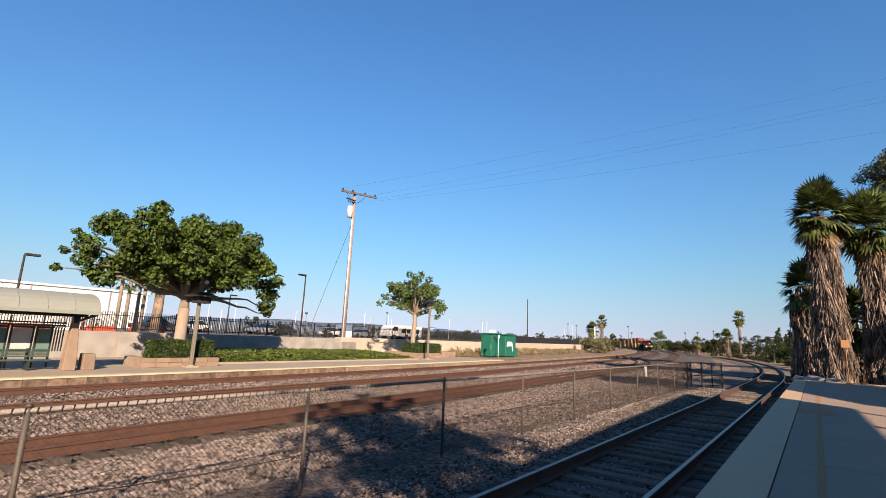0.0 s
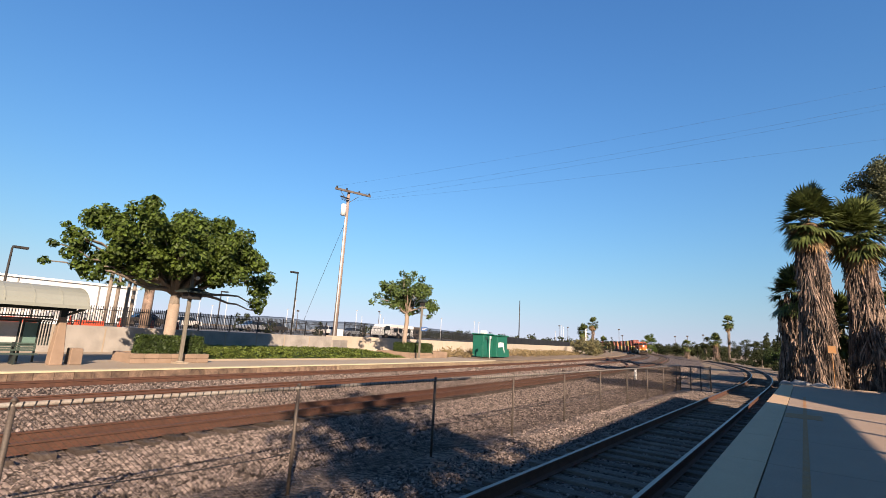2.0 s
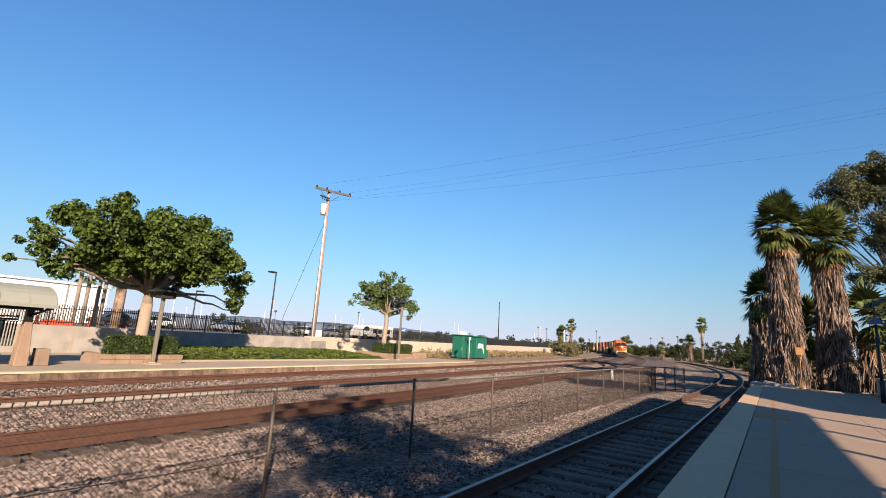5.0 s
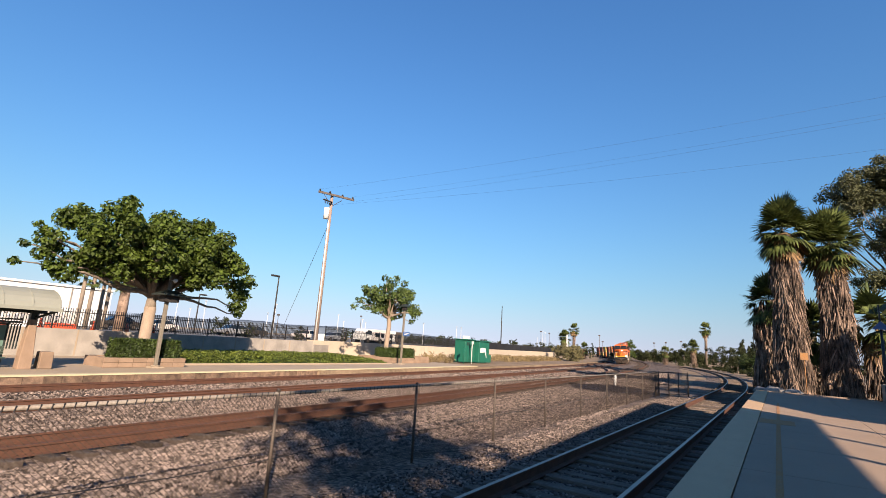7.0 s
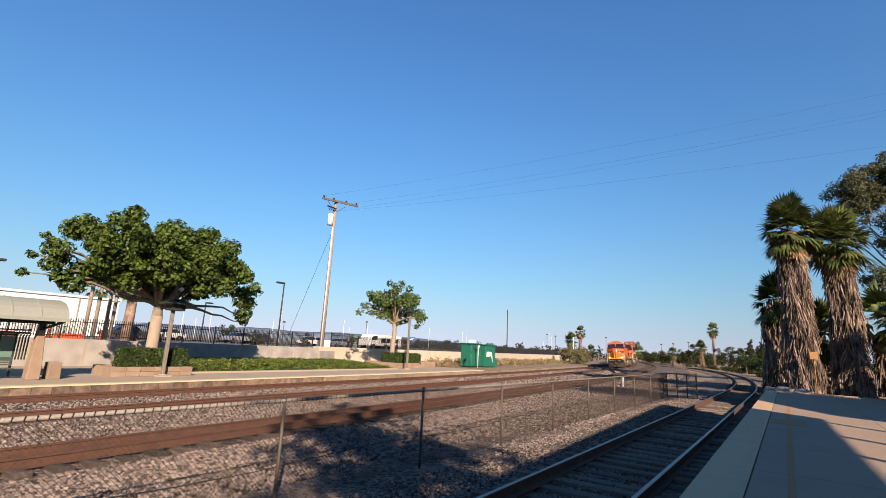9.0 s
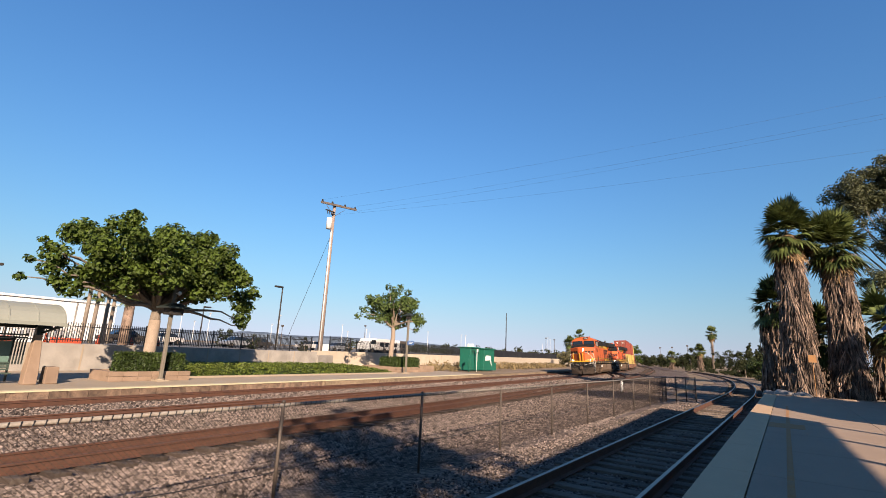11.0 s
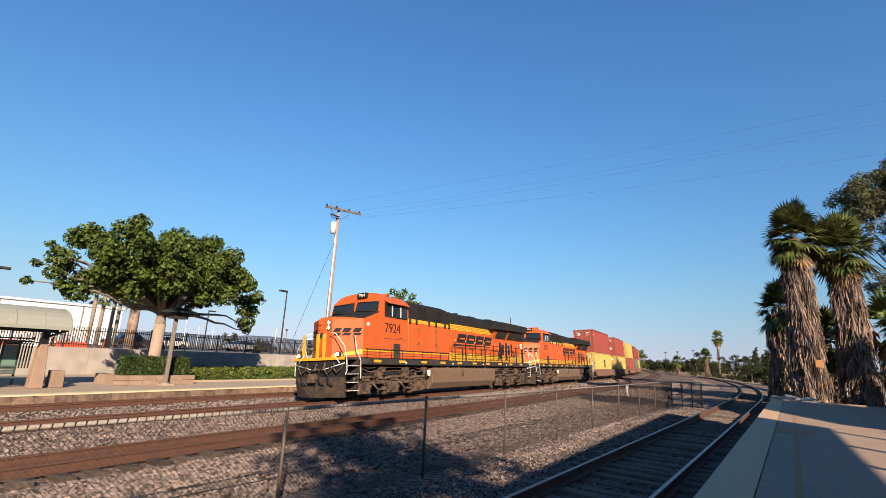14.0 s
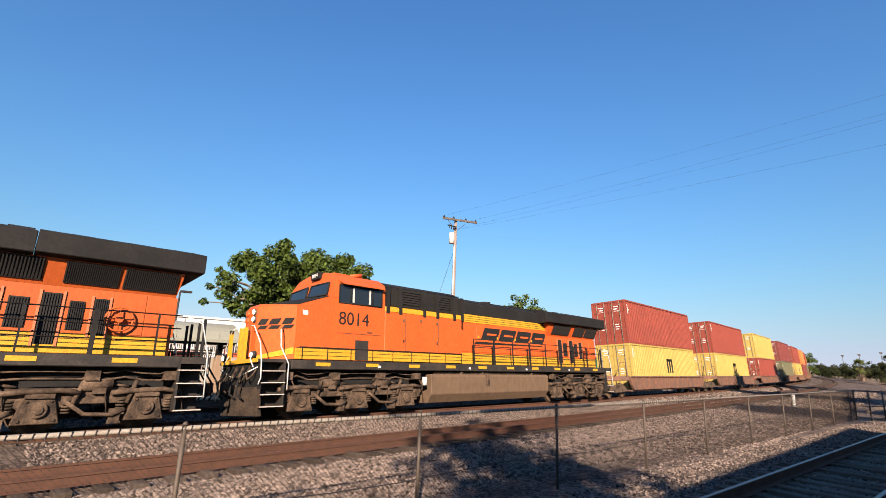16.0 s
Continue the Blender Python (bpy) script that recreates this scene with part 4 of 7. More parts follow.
        for p, q in (((-7.87, 3.64), (-7.87, 4.26)), ((-6.10, 3.64), (-6.10, 4.28)), ((-7.87, 3.64), (-6.10, 3.64)), ((-7.87, 4.26), (-6.10, 4.28)), ((-7.42, 3.66), (-7.42, 4.26)), ((-6.5, 3.66), (-6.5, 4.26))):
            tube(bm, [(s * 1.515, *p), (s * 1.515, *q)], 0.022, 6)
        part("window_frame", bm, M_LBLACK, L)
        bm = bm_new()
        box(bm, *sorted((s * 1.51, s * 1.535)), -7.34, -7.28, 3.68, 4.2)
        part("window_sash", bm, M_PAPER, L)
        bm = bm_new()
        box(bm, *sorted((s * 1.51, s * 1.535)), -6.66, -6.60, 3.68, 4.2)
        part("window_sash", bm, M_PAPER, L)
        bm = bm_new()
        hull(bm, [(s * x, y, z) for x, y, z in ((1.44, -7.9, 4.44), (1.47, -6.05, 4.42), (1.70, -7.8, 4.27), (1.70, -6.1, 4.27), (1.44, -7.9, 4.40), (1.47, -6.05, 4.38), (1.70, -7.8, 4.245), (1.70, -6.1, 4.245))])
        part("sunshade", bm, paint, L)
        # sloping black dash under the windscreen
        bm = bm_new()
        hull(bm, [(s * x, y, z + d) for d in (0.0, 0.03) for x, y, z in ((1.49, -9.32, 3.425), (1.49, -8.26, 3.80), (0.0, -9.55, 3.58), (0.5, -9.6, 3.545), (0.0, -8.26, 3.88))])
        part("glare_shield", bm, M_LBLACK, L)
        bm = bm_new()
        box(bm, *sorted((s * 1.50, s * 1.512)), -7.17, -6.64, 1.76, 2.42)
        part("battery_door", bm, M_SILL, L)
        # yellow stripe along the body foot
        bm = bm_new()
        box(bm, *sorted((s * 1.50, s * 1.508)), -9.34, -7.17, 1.76, 2.08)
        box(bm, *sorted((s * 1.50, s * 1.508)), -6.64, -1.95, 1.76, 2.08)
        part("lower_stripe", bm, stripe, L, "body foot stripe with dark lines")
        bm = bm_new()
        box(bm, *sorted((s * 1.508, s * 1.511)), -9.34, -7.19, 2.02, 2.075)
        box(bm, *sorted((s * 1.508, s * 1.511)), -6.62, -1.97, 2.02, 2.075)
        part("yellow_line", bm, M_LYELLOW, L, "thin yellow line")
        for z in (2.08, 1.98, 1.86):
            for a, b in ((-9.3, -7.19), (-6.62, -1.97)):
                bm = bm_new()
                box(bm, *sorted((s * 1.506, s * 1.513)), a, b, z, z + 0.014)
                part("pinstripe", bm, M_LBLACK, L)
        bm = bm_new()
        hull(bm, [(s * (x + 0.008), y, z) for x, y, z in ((1.49, -9.37, 1.9), (1.49, -9.37, 2.1), (0.42, -10.13, 1.76), (0.42, -10.13, 1.86), (1.495, -9.38, 1.9), (1.495, -9.38, 2.1), (0.43, -10.15, 1.76), (0.43, -10.15, 1.86))])
        part("nose_stripe", bm, M_LYELLOW, L)
        m = pose(s * 1.503, -7.24, 3.10, 90, 0, 90 * s)
        writing("road_number", number, 0.62, M_LBLACK, L, m, "black road number")
        bm = bm_new()
        box(bm, *sorted((s * 1.499, s * 1.506)), -7.9, -6.05, 2.62, 2.635)
        box(bm, *sorted((s * 1.499, s * 1.506)), -6.72, -6.48, 2.68, 2.72)
        part("body_seam", bm, M_SILL, L)
        for y in (-5.0, -3.3):
            bm = bm_new()
            box(bm, *sorted((s * 1.5, s * 1.512)), y, y + 0.012, 2.15, 3.45)
            part("panel_seam", bm, M_UNDER, L)
        for y, z in ((-5.05, 2.45), (-5.05, 3.2), (-3.35, 2.45), (-3.35, 3.2), (-4.2, 3.25)):
            bm = bm_new()
            box(bm, *sorted((s * 1.5, s * 1.53)), y - 0.06, y, z, z + 0.09)
            part("hinge", bm, M_UNDER, L)
        bm = bm_new()
        box(bm, *sorted((s * 1.5, s * 1.51)), -9.15, -8.98, 3.12, 3.26)
        part("builder_plate", bm, M_WHITE, L)
        hand_rail(L, [(s * 1.38, -5.85, 4.5), (s * 1.38, -1.95, 4.5)], 0.016)
        hand_rail(L, [(s * 1.0, -1.8, 4.52), (s * 1.0, 4.2, 4.52)], 0.014)
        # nose mark: slanted blocks on the chamfer
        bm = bm_new()
        for i, (u, v) in enumerate(((0.02, 0.24), (0.30, 0.56), (0.64, 0.90))):
            for z0, z1 in ((2.68, 2.79), (2.82, 3.0)):
                pts = []
                for t, z in ((u, z0), (v - 0.02, z0), (v + 0.06, z1), (u + 0.08, z1)):
                    t = min(0.97, t)
                    x, y = 0.42 + 1.08 * t, -10.13 + 0.78 * t
                    pts += [(s * (x + 0.004), y - 0.004, z), (s * (x + 0.014), y - 0.012, z)]
                hull(bm, pts)
        part("nose_emblem", bm, M_LBLACK, L, "black slanted lettering blocks")
        # number board beside the headlight, class lamps
        bm = bm_new()
        box(bm, *sorted((s * 0.10, s * 0.64)), -8.2 if s > 0 else -7.98, -7.9, 4.56, 4.8)
        nb = part("number_board", bm, M_LBLACK, L, "lit number board with white figures")
        writing("figures", number, 0.19, M_WHITE, nb, pose(s * 0.37, -8.208 if s > 0 else -7.988, 4.68, 90, 0, 0))
        bm = bm_new()
        for z in (3.12, 2.9):
            tube(bm, [(s * 0.27, -10.05, z + 0.12), (s * 0.27, -10.2, z + 0.12)], 0.095, 12)
        part("headlight_housing" if s > 0 else "door_plate", bm, M_GALV if s > 0 else paint, L)
    bm = bm_new()
    for z in (3.12, 2.9):
        tube(bm, [(0.27, -10.195, z + 0.12), (0.27, -10.22, z + 0.12)], 0.07, 12)
    part("headlight", bm, M_HEADLIGHT, L, "twin white headlight, lit")
    bm = bm_new()
    box(bm, -0.38, 0.12, -10.17, -10.1, 1.85, 2.95)
    part("nose_door", bm, paint, L, "orange nose door", 0.01)
    bm = bm_new()
    tube(bm, [(-0.15, -10.165, 2.7), (-0.15, -10.185, 2.7)], 0.12, 12)
    part("door_window", bm, M_GLASS, L)
    # front platform, pilot, plow, coupler
    bm = bm_new()
    box(bm, -1.45, 1.45, -10.42, -9.4, 1.64, 1.74)
    part("front_deck", bm, M_SILL, L, "dark front deck", 0.01)
    bm = bm_new()
    box(bm, -1.45, 1.45, -10.45, -10.422, 1.64, 1.76)
    part("deck_edge", bm, M_LYELLOW, L, "yellow deck edge")
    bm = bm_new()
    box(bm, -1.4, 1.4, -10.36, -10.24, 0.9, 1.64)
    part("pilot_plate", bm, M_LBLACK, L)
    for s in (-1, 1):
        bm = bm_new()
        hull(bm, [(s * 1.40, -10.36, 0.95), (s * 1.34, -10.26, 0.14), (s * 0.05, -10.78, 0.14), (s * 0.05, -10.5, 0.95), (s * 1.40, -10.26, 0.95), (s * 1.34, -10.14, 0.14), (s * 0.05, -10.64, 0.14), (s * 0.05, -10.38, 0.95)])
        part("plow_blade", bm, M_PLOW, L, "dusty dark snow plow blade", 0.01)
        # ditch lights
        bm = bm_new()
        tube(bm, [(s * 1.12, -10.38, 1.86), (s * 1.12, -10.5, 1.86)], 0.11, 12)
        dl = part("ditch_light", bm, M_SILL, L)
        bm = bm_new()
        tube(bm, [(s * 1.12, -10.49, 1.86), (s * 1.12, -10.52, 1.86)], 0.07, 12)
        part("lens", bm, M_HEADLIGHT, dl, "lit ditch light lens")
        # upright yellow end posts and curved white grab rails
        for x in ((0.18,) if s > 0 else (0.18, 1.0)):
            bm = bm_new()
            box(bm, *sorted((s * (x - 0.05), s * (x + 0.05))), -10.4, -10.3, 1.74, 2.75)
            part("end_post", bm, M_LYELLOW, L, "yellow end post")
        hand_rail(L, RAIL_A(s), 0.019, M_WHITE, "white curved grab rail")
        hand_rail(L, RAIL_B(s), 0.019, M_WHITE, "white curved grab rail")
        hand_rail(L, [(s * 1.2, -10.44, 1.5), (s * 1.0, -10.46, 1.72), (s * 0.86, -10.42, 1.9)], 0.016, M_WHITE)
        for end in (-1, 1):
            y0, y1 = (-10.3, -9.58) if end < 0 else (9.95, 10.6)
            bm = bm_new()
            box(bm, *sorted((s * 1.02, s * 1.06)), y0, y1, 0.4, 1.68)
            box(bm, *sorted((s * 1.02, s * 1.5)), y1 - 0.05 if end < 0 else y0, y1 if end < 0 else y0 + 0.05, 0.38, 1.68)
            st = part("step_well", bm, M_SILL, L)
            for z in (0.4, 0.73, 1.06, 1.39):
                bm = bm_new()
                box(bm, *sorted((s * 1.04, s * 1.52)), y0, y1, z - 0.02, z + 0.02)
                part("tread", bm, M_UNDER, st)
                bm = bm_new()
                box(bm, *sorted((s * 1.515, s * 1.53)), y0, y1, z - 0.011, z + 0.011)
                part("step_edge", bm, M_PAPER, st, "white step edge")
    for k in range(5):
        bm = bm_new()
        x = -1.2 + 0.5 * k
        tube(bm, [(x, -10.37, 1.55), (x + 0.1, -10.5, 1.3 - 0.06 * (k % 2)), (x + 0.35, -10.56, 1.05 + 0.1 * (k % 3)), (x + 0.5, -10.5, 1.25), (x + 0.55, -10.37, 1.5)], 0.03, 6)
        part("jumper_cable", bm, M_UNDER, L)
    bm = bm_new()
    tube(bm, [(-1.45, -10.42, 1.5), (-0.3, -10.48, 1.25), (0.3, -10.48, 1.25), (1.45, -10.42, 1.5)], 0.018, 6)
    part("uncoupling_lever", bm, M_WHITE, L, "pale uncoupling lever")
    for end in (-1, 1):
        bm = bm_new()
        y = end * (10.45 if end < 0 else 10.9)
        box(bm, -0.13, 0.13, min(y, y + end * 0.25), max(y, y + end * 0.25), 0.78, 1.02)
        box(bm, -0.2, 0.16, min(y + end * 0.2, y + end * 0.38), max(y + end * 0.2, y + end * 0.38), 0.72, 1.08)
        part("coupler", bm, M_UNDER, L, "", 0.02)
        for k in range(4):
            bm = bm_new()
            x = -0.75 + 0.5 * k
            tube(bm, [(x, y, 1.5), (x + 0.05, y + end * 0.25, 1.1), (x + 0.16, y + end * 0.3, 0.75), (x + 0.3, y + end * 0.18, 0.62)], 0.03, 6)
            part("air_hose", bm, M_LBLACK, L)
    # equipment body behind the cab, flush with the sides
    bm = bm_new()
    box(bm, -1.5, 1.5, -5.94, -1.95, 1.75, 3.52)
    part("equipment_cabinet", bm, paint, L, "flush orange equipment cabinet", 0.02)
    bm = bm_new()
    prism(bm, [(-1.5, 3.525), (1.5, 3.525), (1.5, 3.7), (1.3, 3.76), (-1.3, 3.76), (-1.5, 3.7)], -5.93, -1.95)
    part("cabinet_top", bm, M_LYELLOW, L, "yellow upper band", 0.01)
    bm = bm_new()
    prism(bm, [(-1.36, 3.755), (1.36, 3.755), (1.36, 4.46), (0.95, 4.68), (-0.95, 4.68), (-1.36, 4.46)], -5.9, -1.9)
    part("dynamic_brake_housing", bm, M_LBLACK, L, "black roof housing with grilles", 0.02)
    for s in (-1, 1):
        for y0, y1 in ((-5.2, -4.15), (-3.3, -2.5)):
            slat_panel(L, "roof_grille", y0, y1, 3.86, 4.42, s * 1.36, s, 6, 0, False)
        for y in (-5.88, -5.3, -4.1, -3.4, -2.45, -1.98):
            bm = bm_new()
            box(bm, *sorted((s * 1.36, s * 1.52)), y, y + 0.15, 3.46, 4.44)
            part("duct_post", bm, M_LBLACK, L)
    # engine hood
    bm = bm_new()
    box(bm, -1.02, 1.02, -1.94, 9.78, 1.75, 3.55)
    part("engine_hood", bm, paint, L, "orange engine hood with doors", 0.02)
    bm = bm_new()
    prism(bm, [(-1.03, 3.553), (1.03, 3.553), (1.03, 3.85), (0.95, 3.92), (-0.95, 3.92), (-1.03, 3.85)], -1.93, 4.85)
    part("hood_band", bm, M_LYELLOW, L, "yellow upper hood band")
    bm = bm_new()
    prism(bm, [(-0.98, 3.9), (0.98, 3.9), (0.98, 4.42), (0.7, 4.6), (-0.7, 4.6), (-0.95, 4.42)], -1.89, 4.4)
    part("hood_roof", bm, M_LBLACK, L, "black hood roof", 0.02)
    bm = bm_new()
    tube(bm, [(0, 1.2, 4.58), (0, 1.2, 4.78)], 0.34, 14)
    part("exhaust_stack", bm, M_LBLACK, L)
    bm = bm_new()
    prism(bm, [(-0.45, 4.58), (0.45, 4.58), (0.38, 4.74), (-0.38, 4.74)], 2.7, 3.55)
    part("roof_hatch", bm, M_LBLACK, L)
    # radiator cab with overhanging wings
    for a, b, lift in ((4.28, 6.662, -0.025), (6.68, 10.28, 0.0)):
        bm = bm_new()
        hull(bm, [(s * x, y, z + lift) for s in (-1, 1) for x, y, z in ((1.56, a, 3.97), (1.56, b, 3.97), (1.56, a, 4.47), (1.56, b, 4.47), (0.9, a, 4.66), (0.9, b - 0.1, 4.66), (1.36, a, 3.93), (1.36, b - 0.06, 3.93))])
        part("radiator_roof", bm, M_LBLACK, L, "black overhanging radiator roof", 0.015)
    for a in (4.9, 6.1, 7.3, 8.5, 9.6):
        bm = bm_new()
        box(bm, -0.8, 0.8, a, a + 0.5, 4.62, 4.69)
        part("roof_fan_cover", bm, M_LBLACK, L)
    bm = bm_new()
    hull(bm, [(s * x, y, z) for s in (-1, 1) for x, y, z in ((1.025, 4.86, 3.32), (1.025, 9.77, 3.32), (1.34, 4.75, 3.92), (1.34, 9.85, 3.92))])
    part("radiator_shoulder", bm, paint, L, "orange flared radiator shoulder")
    for s in (-1, 1):
        for y0, y1 in ((5.25, 6.9), (7.3, 8.4), (8.5, 9.72)):
            slat_panel(L, "radiator_grille", y0, y1, 3.40, 3.89, s * 1.085, s, 26, -0.25)
        for y0, y1, z0, z1 in ((5.9, 6.25, 1.95, 3.15), (6.42, 6.78, 2.3, 3.0), (7.0, 7.36, 1.95, 3.15), (7.52, 7.82, 2.3, 3.0), (8.0, 8.3, 2.2, 3.1)):
            slat_panel(L, "side_grille", y0, y1, z0, z1, s * 1.02, s, 7)
        for y, z0, z1 in ((5.86, 1.9, 3.2), (6.29, 1.9, 3.2), (6.96, 1.9, 3.2), (7.40, 1.9, 3.2), (7.96, 2.15, 3.15), (8.33, 2.15, 3.15)):
            bm = bm_new()
            box(bm, *sorted((s * 1.02, s * 1.055)), y - 0.025, y + 0.025, z0, z1)
            part("door_jamb", bm, M_JAMB, L, "pale orange upright beside a grille")
        for i in range(5):
            y = -1.85 + i * 1.32
            bm = bm_new()
            box(bm, *sorted((s * 1.02, s * 1.035)), y, y + 1.26, 2.28, 3.5)
            d = part("hood_door", bm, paint, L, "", 0.006)
            bm = bm_new()
            box(bm, *sorted((s * 1.03, s * 1.06)), y + 0.06, y + 0.14, 2.9, 3.0)
            part("latch", bm, M_LYELLOW, d)
        for y in (8.4, 9.12):
            bm = bm_new()
            box(bm, *sorted((s * 1.02, s * 1.035)), y, y + 0.7, 2.25, 3.3)
            part("hood_door", bm, paint, L, "", 0.006)
        bm = bm_new()
        box(bm, *sorted((s * 1.02, s * 1.03)), -1.93, 9.7, 1.77, 2.22)
        part("yellow_stripe", bm, M_LYELLOW, L, "yellow stripe")
        for z, e in ((1.9, 9.7), (2.0, 9.7), (2.1, 9.7), (3.62, 4.8), (3.72, 4.8), (3.81, 4.8)):
            bm = bm_new()
            box(bm, *sorted((s * 1.028, s * 1.038)), -1.92, e, z, z + 0.013)
            part("pinstripe", bm, M_LBLACK, L)
        emblem(L, -0.3, 4.6, 2.62, 3.38, s * 1.038, s, M_LBLACK)
        # brake wheel
        bm = bm_new()
        ring = [(s * 1.16, 8.55 + 0.3 * math.cos(k * math.pi / 8), 2.62 + 0.3 * math.sin(k * math.pi / 8)) for k in range(17)]
        tube(bm, ring, 0.025, 6, cap=False)
        for k in range(0, 16, 4):
            tube(bm, [(s * 1.16, 8.55, 2.62), ring[k]], 0.018, 5)
        tube(bm, [(s * 1.0, 8.55, 2.62), (s * 1.2, 8.55, 2.62)], 0.09, 10)
        part("brake_wheel", bm, paint, L, "orange hand brake wheel")
        # walkway rails
        y = -1.2
        posts = []
        while y < 9.9:
            posts.append(y)
            y += 1.32
        for i, y in enumerate(posts):
            bm = bm_new()
            box(bm, *sorted((s * 1.44, s * 1.48)), y - (0.05 if i % 2 else 0.02), y + (0.05 if i % 2 else 0.02), 1.72, 2.79)
            part("rail_post", bm, M_LBLACK, L)
        for z in (2.78, 2.44, 2.1):
            hand_rail(L, [(s * 1.46, posts[0], z), (s * 1.46, 9.9, z)], 0.017)
        hand_rail(L, [(s * 1.53, -9.2, 2.12), (s * 1.53, -1.9, 2.12)], 0.013)
        for k in range(9):
            hand_rail(L, [(s * 1.53, -9.1 + 0.88 * k, 2.12), (s * 1.53, -9.1 + 0.88 * k, 1.74)], 0.013)
        hand_rail(L, [(s * 1.48, 10.0, 2.78), (s * 1.5, 10.4, 2.6), (s * 1.5, 10.62, 1.8), (s * 1.5, 10.64, 0.7)], 0.02, M_WHITE, "white rear grab rail")
    bm = bm_new()
    box(bm, -1.5, 1.5, 10.0, 10.7, 1.55, 1.72)
    part("rear_deck", bm, M_SILL, L)
    for x in (-0.9, -0.4, 0.4, 0.9):
        bm = bm_new()
        box(bm, x - 0.04, x + 0.04, 10.6, 10.66, 1.72, 2.8)
        part("rear_post", bm, M_LBLACK, L)
    bm = bm_new()
    for i in range(5):
        tube(bm, [(-0.55 + 0.28 * i, -6.9, 4.84), (-0.55 + 0.28 * i, -6.4, 4.92)], 0.05, 8, 0.09)
    part("horn", bm, paint, L)
    bm = bm_new()
    box(bm, -0.6, 0.6, -7.6, -6.95, 4.80, 4.88)
    part("air_conditioner", bm, paint, L, "low orange roof air conditioner", 0.03)
    return L, wheels


def corrugated(bm, x, y0, y1, z0, z1, s, pitch=0.28, depth=0.036):
    """A corrugated steel side sheet in the plane x, outer face towards s."""
    prof, y = [], y0
    while y < y1 - 0.01:
        for dy, d in ((0.0, 0), (0.07, 0), (0.14, depth), (0.21, depth)):
            if y + dy < y1:
                prof.append((y + dy, x - s * d))
        y += pitch
    prof.append((y1, x))
    lo = [bm.verts.new((xx, yy, z0)) for yy, xx in prof]
    hi = [bm.verts.new((xx, yy, z1)) for yy, xx in prof]
    for i in range(len(prof) - 1):
        bm.faces.new((lo[i], lo[i + 1], hi[i + 1], hi[i]))


def build_container(colour, colour_word, length=12.19, height=2.9, mark=False):
    C = thing("shipping_container", f"{colour_word} corrugated steel shipping container riding on a well car", "container", group="containers on the train")
    h, w = length / 2, 1.219
    bm = bm_new()
    for s in (-1, 1):
        corrugated(bm, s * (w - 0.03), -h + 0.12, h - 0.12, 0.12, height - 0.1, s)
    part("side_wall", bm, colour, C)
    bm = bm_new()
    box(bm, -w + 0.02, w - 0.02, -h + 0.05, h - 0.05, height - 0.04, height - 0.015)
    box(bm, -w + 0.05, w - 0.05, -h + 0.1, h - 0.1, 0.08, 0.14)
    box(bm, -w + 0.06, w - 0.06, h - 0.1, h - 0.05, 0.1, height - 0.05)
    part("roof", bm, colour, C)
    bm = bm_new()
    for sx in (-1, 1):
        for sy in (-1, 1):
            box(bm, *sorted((sx * w, sx * (w - 0.13))), *sorted((sy * h, sy * (h - 0.14))), 0, height)
    for sx in (-1, 1):
        for z in (0.0, height - 0.11):
            box(bm, *sorted((sx * w, sx * (w - 0.08))), -h + 0.1, h - 0.1, z, z + 0.11)
    for sy in (-1, 1):
        for z in (0.0, height - 0.12):
            box(bm, -w + 0.1, w - 0.1, *sorted((sy * h, sy * (h - 0.1))), z, z + 0.12)
    part("corner_frame", bm, colour, C, "", 0.01)
    for s in (-1, 1):
        bm = bm_new()
        box(bm, *sorted((s * 0.01, s * (w - 0.13))), -h + 0.03, -h + 0.08, 0.12, height - 0.12)
        for z in (0.75, 1.45, 2.15):
            box(bm, *sorted((s * 0.03, s * (w - 0.16))), -h + 0.015, -h + 0.032, z - 0.02, z + 0.02)
        d = part("door", bm, colour, C)
        for x in (0.28, 0.82):
            bm = bm_new()
            tube(bm, [(s * x, -h - 0.005, 0.06), (s * x, -h - 0.005, height - 0.06)], 0.02, 6)
            for z in (0.3, 1.0, 1.9, 2.6):
                box(bm, s * x - 0.05, s * x + 0.05, -h - 0.02, -h + 0.03, z - 0.03, z + 0.03)
            part("locking_bar", bm, M_TOPRAIL, d, "pale grey locking bar")
        bm = bm_new()
        for i in range(3):
            box(bm, *sorted((s * 0.38, s * (0.74 - 0.1 * (i % 2)))), -h + 0.022, -h + 0.029, 2.45 - i * 0.16, 2.52 - i * 0.16)
            box(bm, *sorted((s * 0.40, s * (0.62 + 0.08 * (i % 2)))), -h + 0.022, -h + 0.029, 1.25 - i * 0.15, 1.31 - i * 0.15)
        part("stencil", bm, M_WHITE, d, "white stencilled bars")["kind"] = "stuff"
    for s in (-1, 1):
        bm = bm_new()
        box(bm, *sorted((s * (w - 0.035), s * (w - 0.022))), -h + 0.35, -h + 0.42, height - 0.9, height - 0.3)
        box(bm, *sorted((s * (w - 0.035), s * (w - 0.022))), -h + 0.5, -h + 0.6, height - 0.7, height - 0.62)
        part("stencil", bm, M_WHITE, C)["kind"] = "stuff"
        if mark:
            bm = bm_new()
            xa, xb = sorted((s * (w - 0.032), s * (w - 0.02)))
            for y in (0.0, 0.42, 0.84):
                box(bm, xa, xb, y, y + 0.2, 1.05, 2.0)
            box(bm, xa, xb, 0.0, 1.04, 1.85, 2.03)
            for y in (0.05, 0.4, 0.75):
                box(bm, xa, xb, y, y + 0.24, 0.5, 0.78)
            part("emblem", bm, M_LBLACK, C, "black plain block mark")
    return C


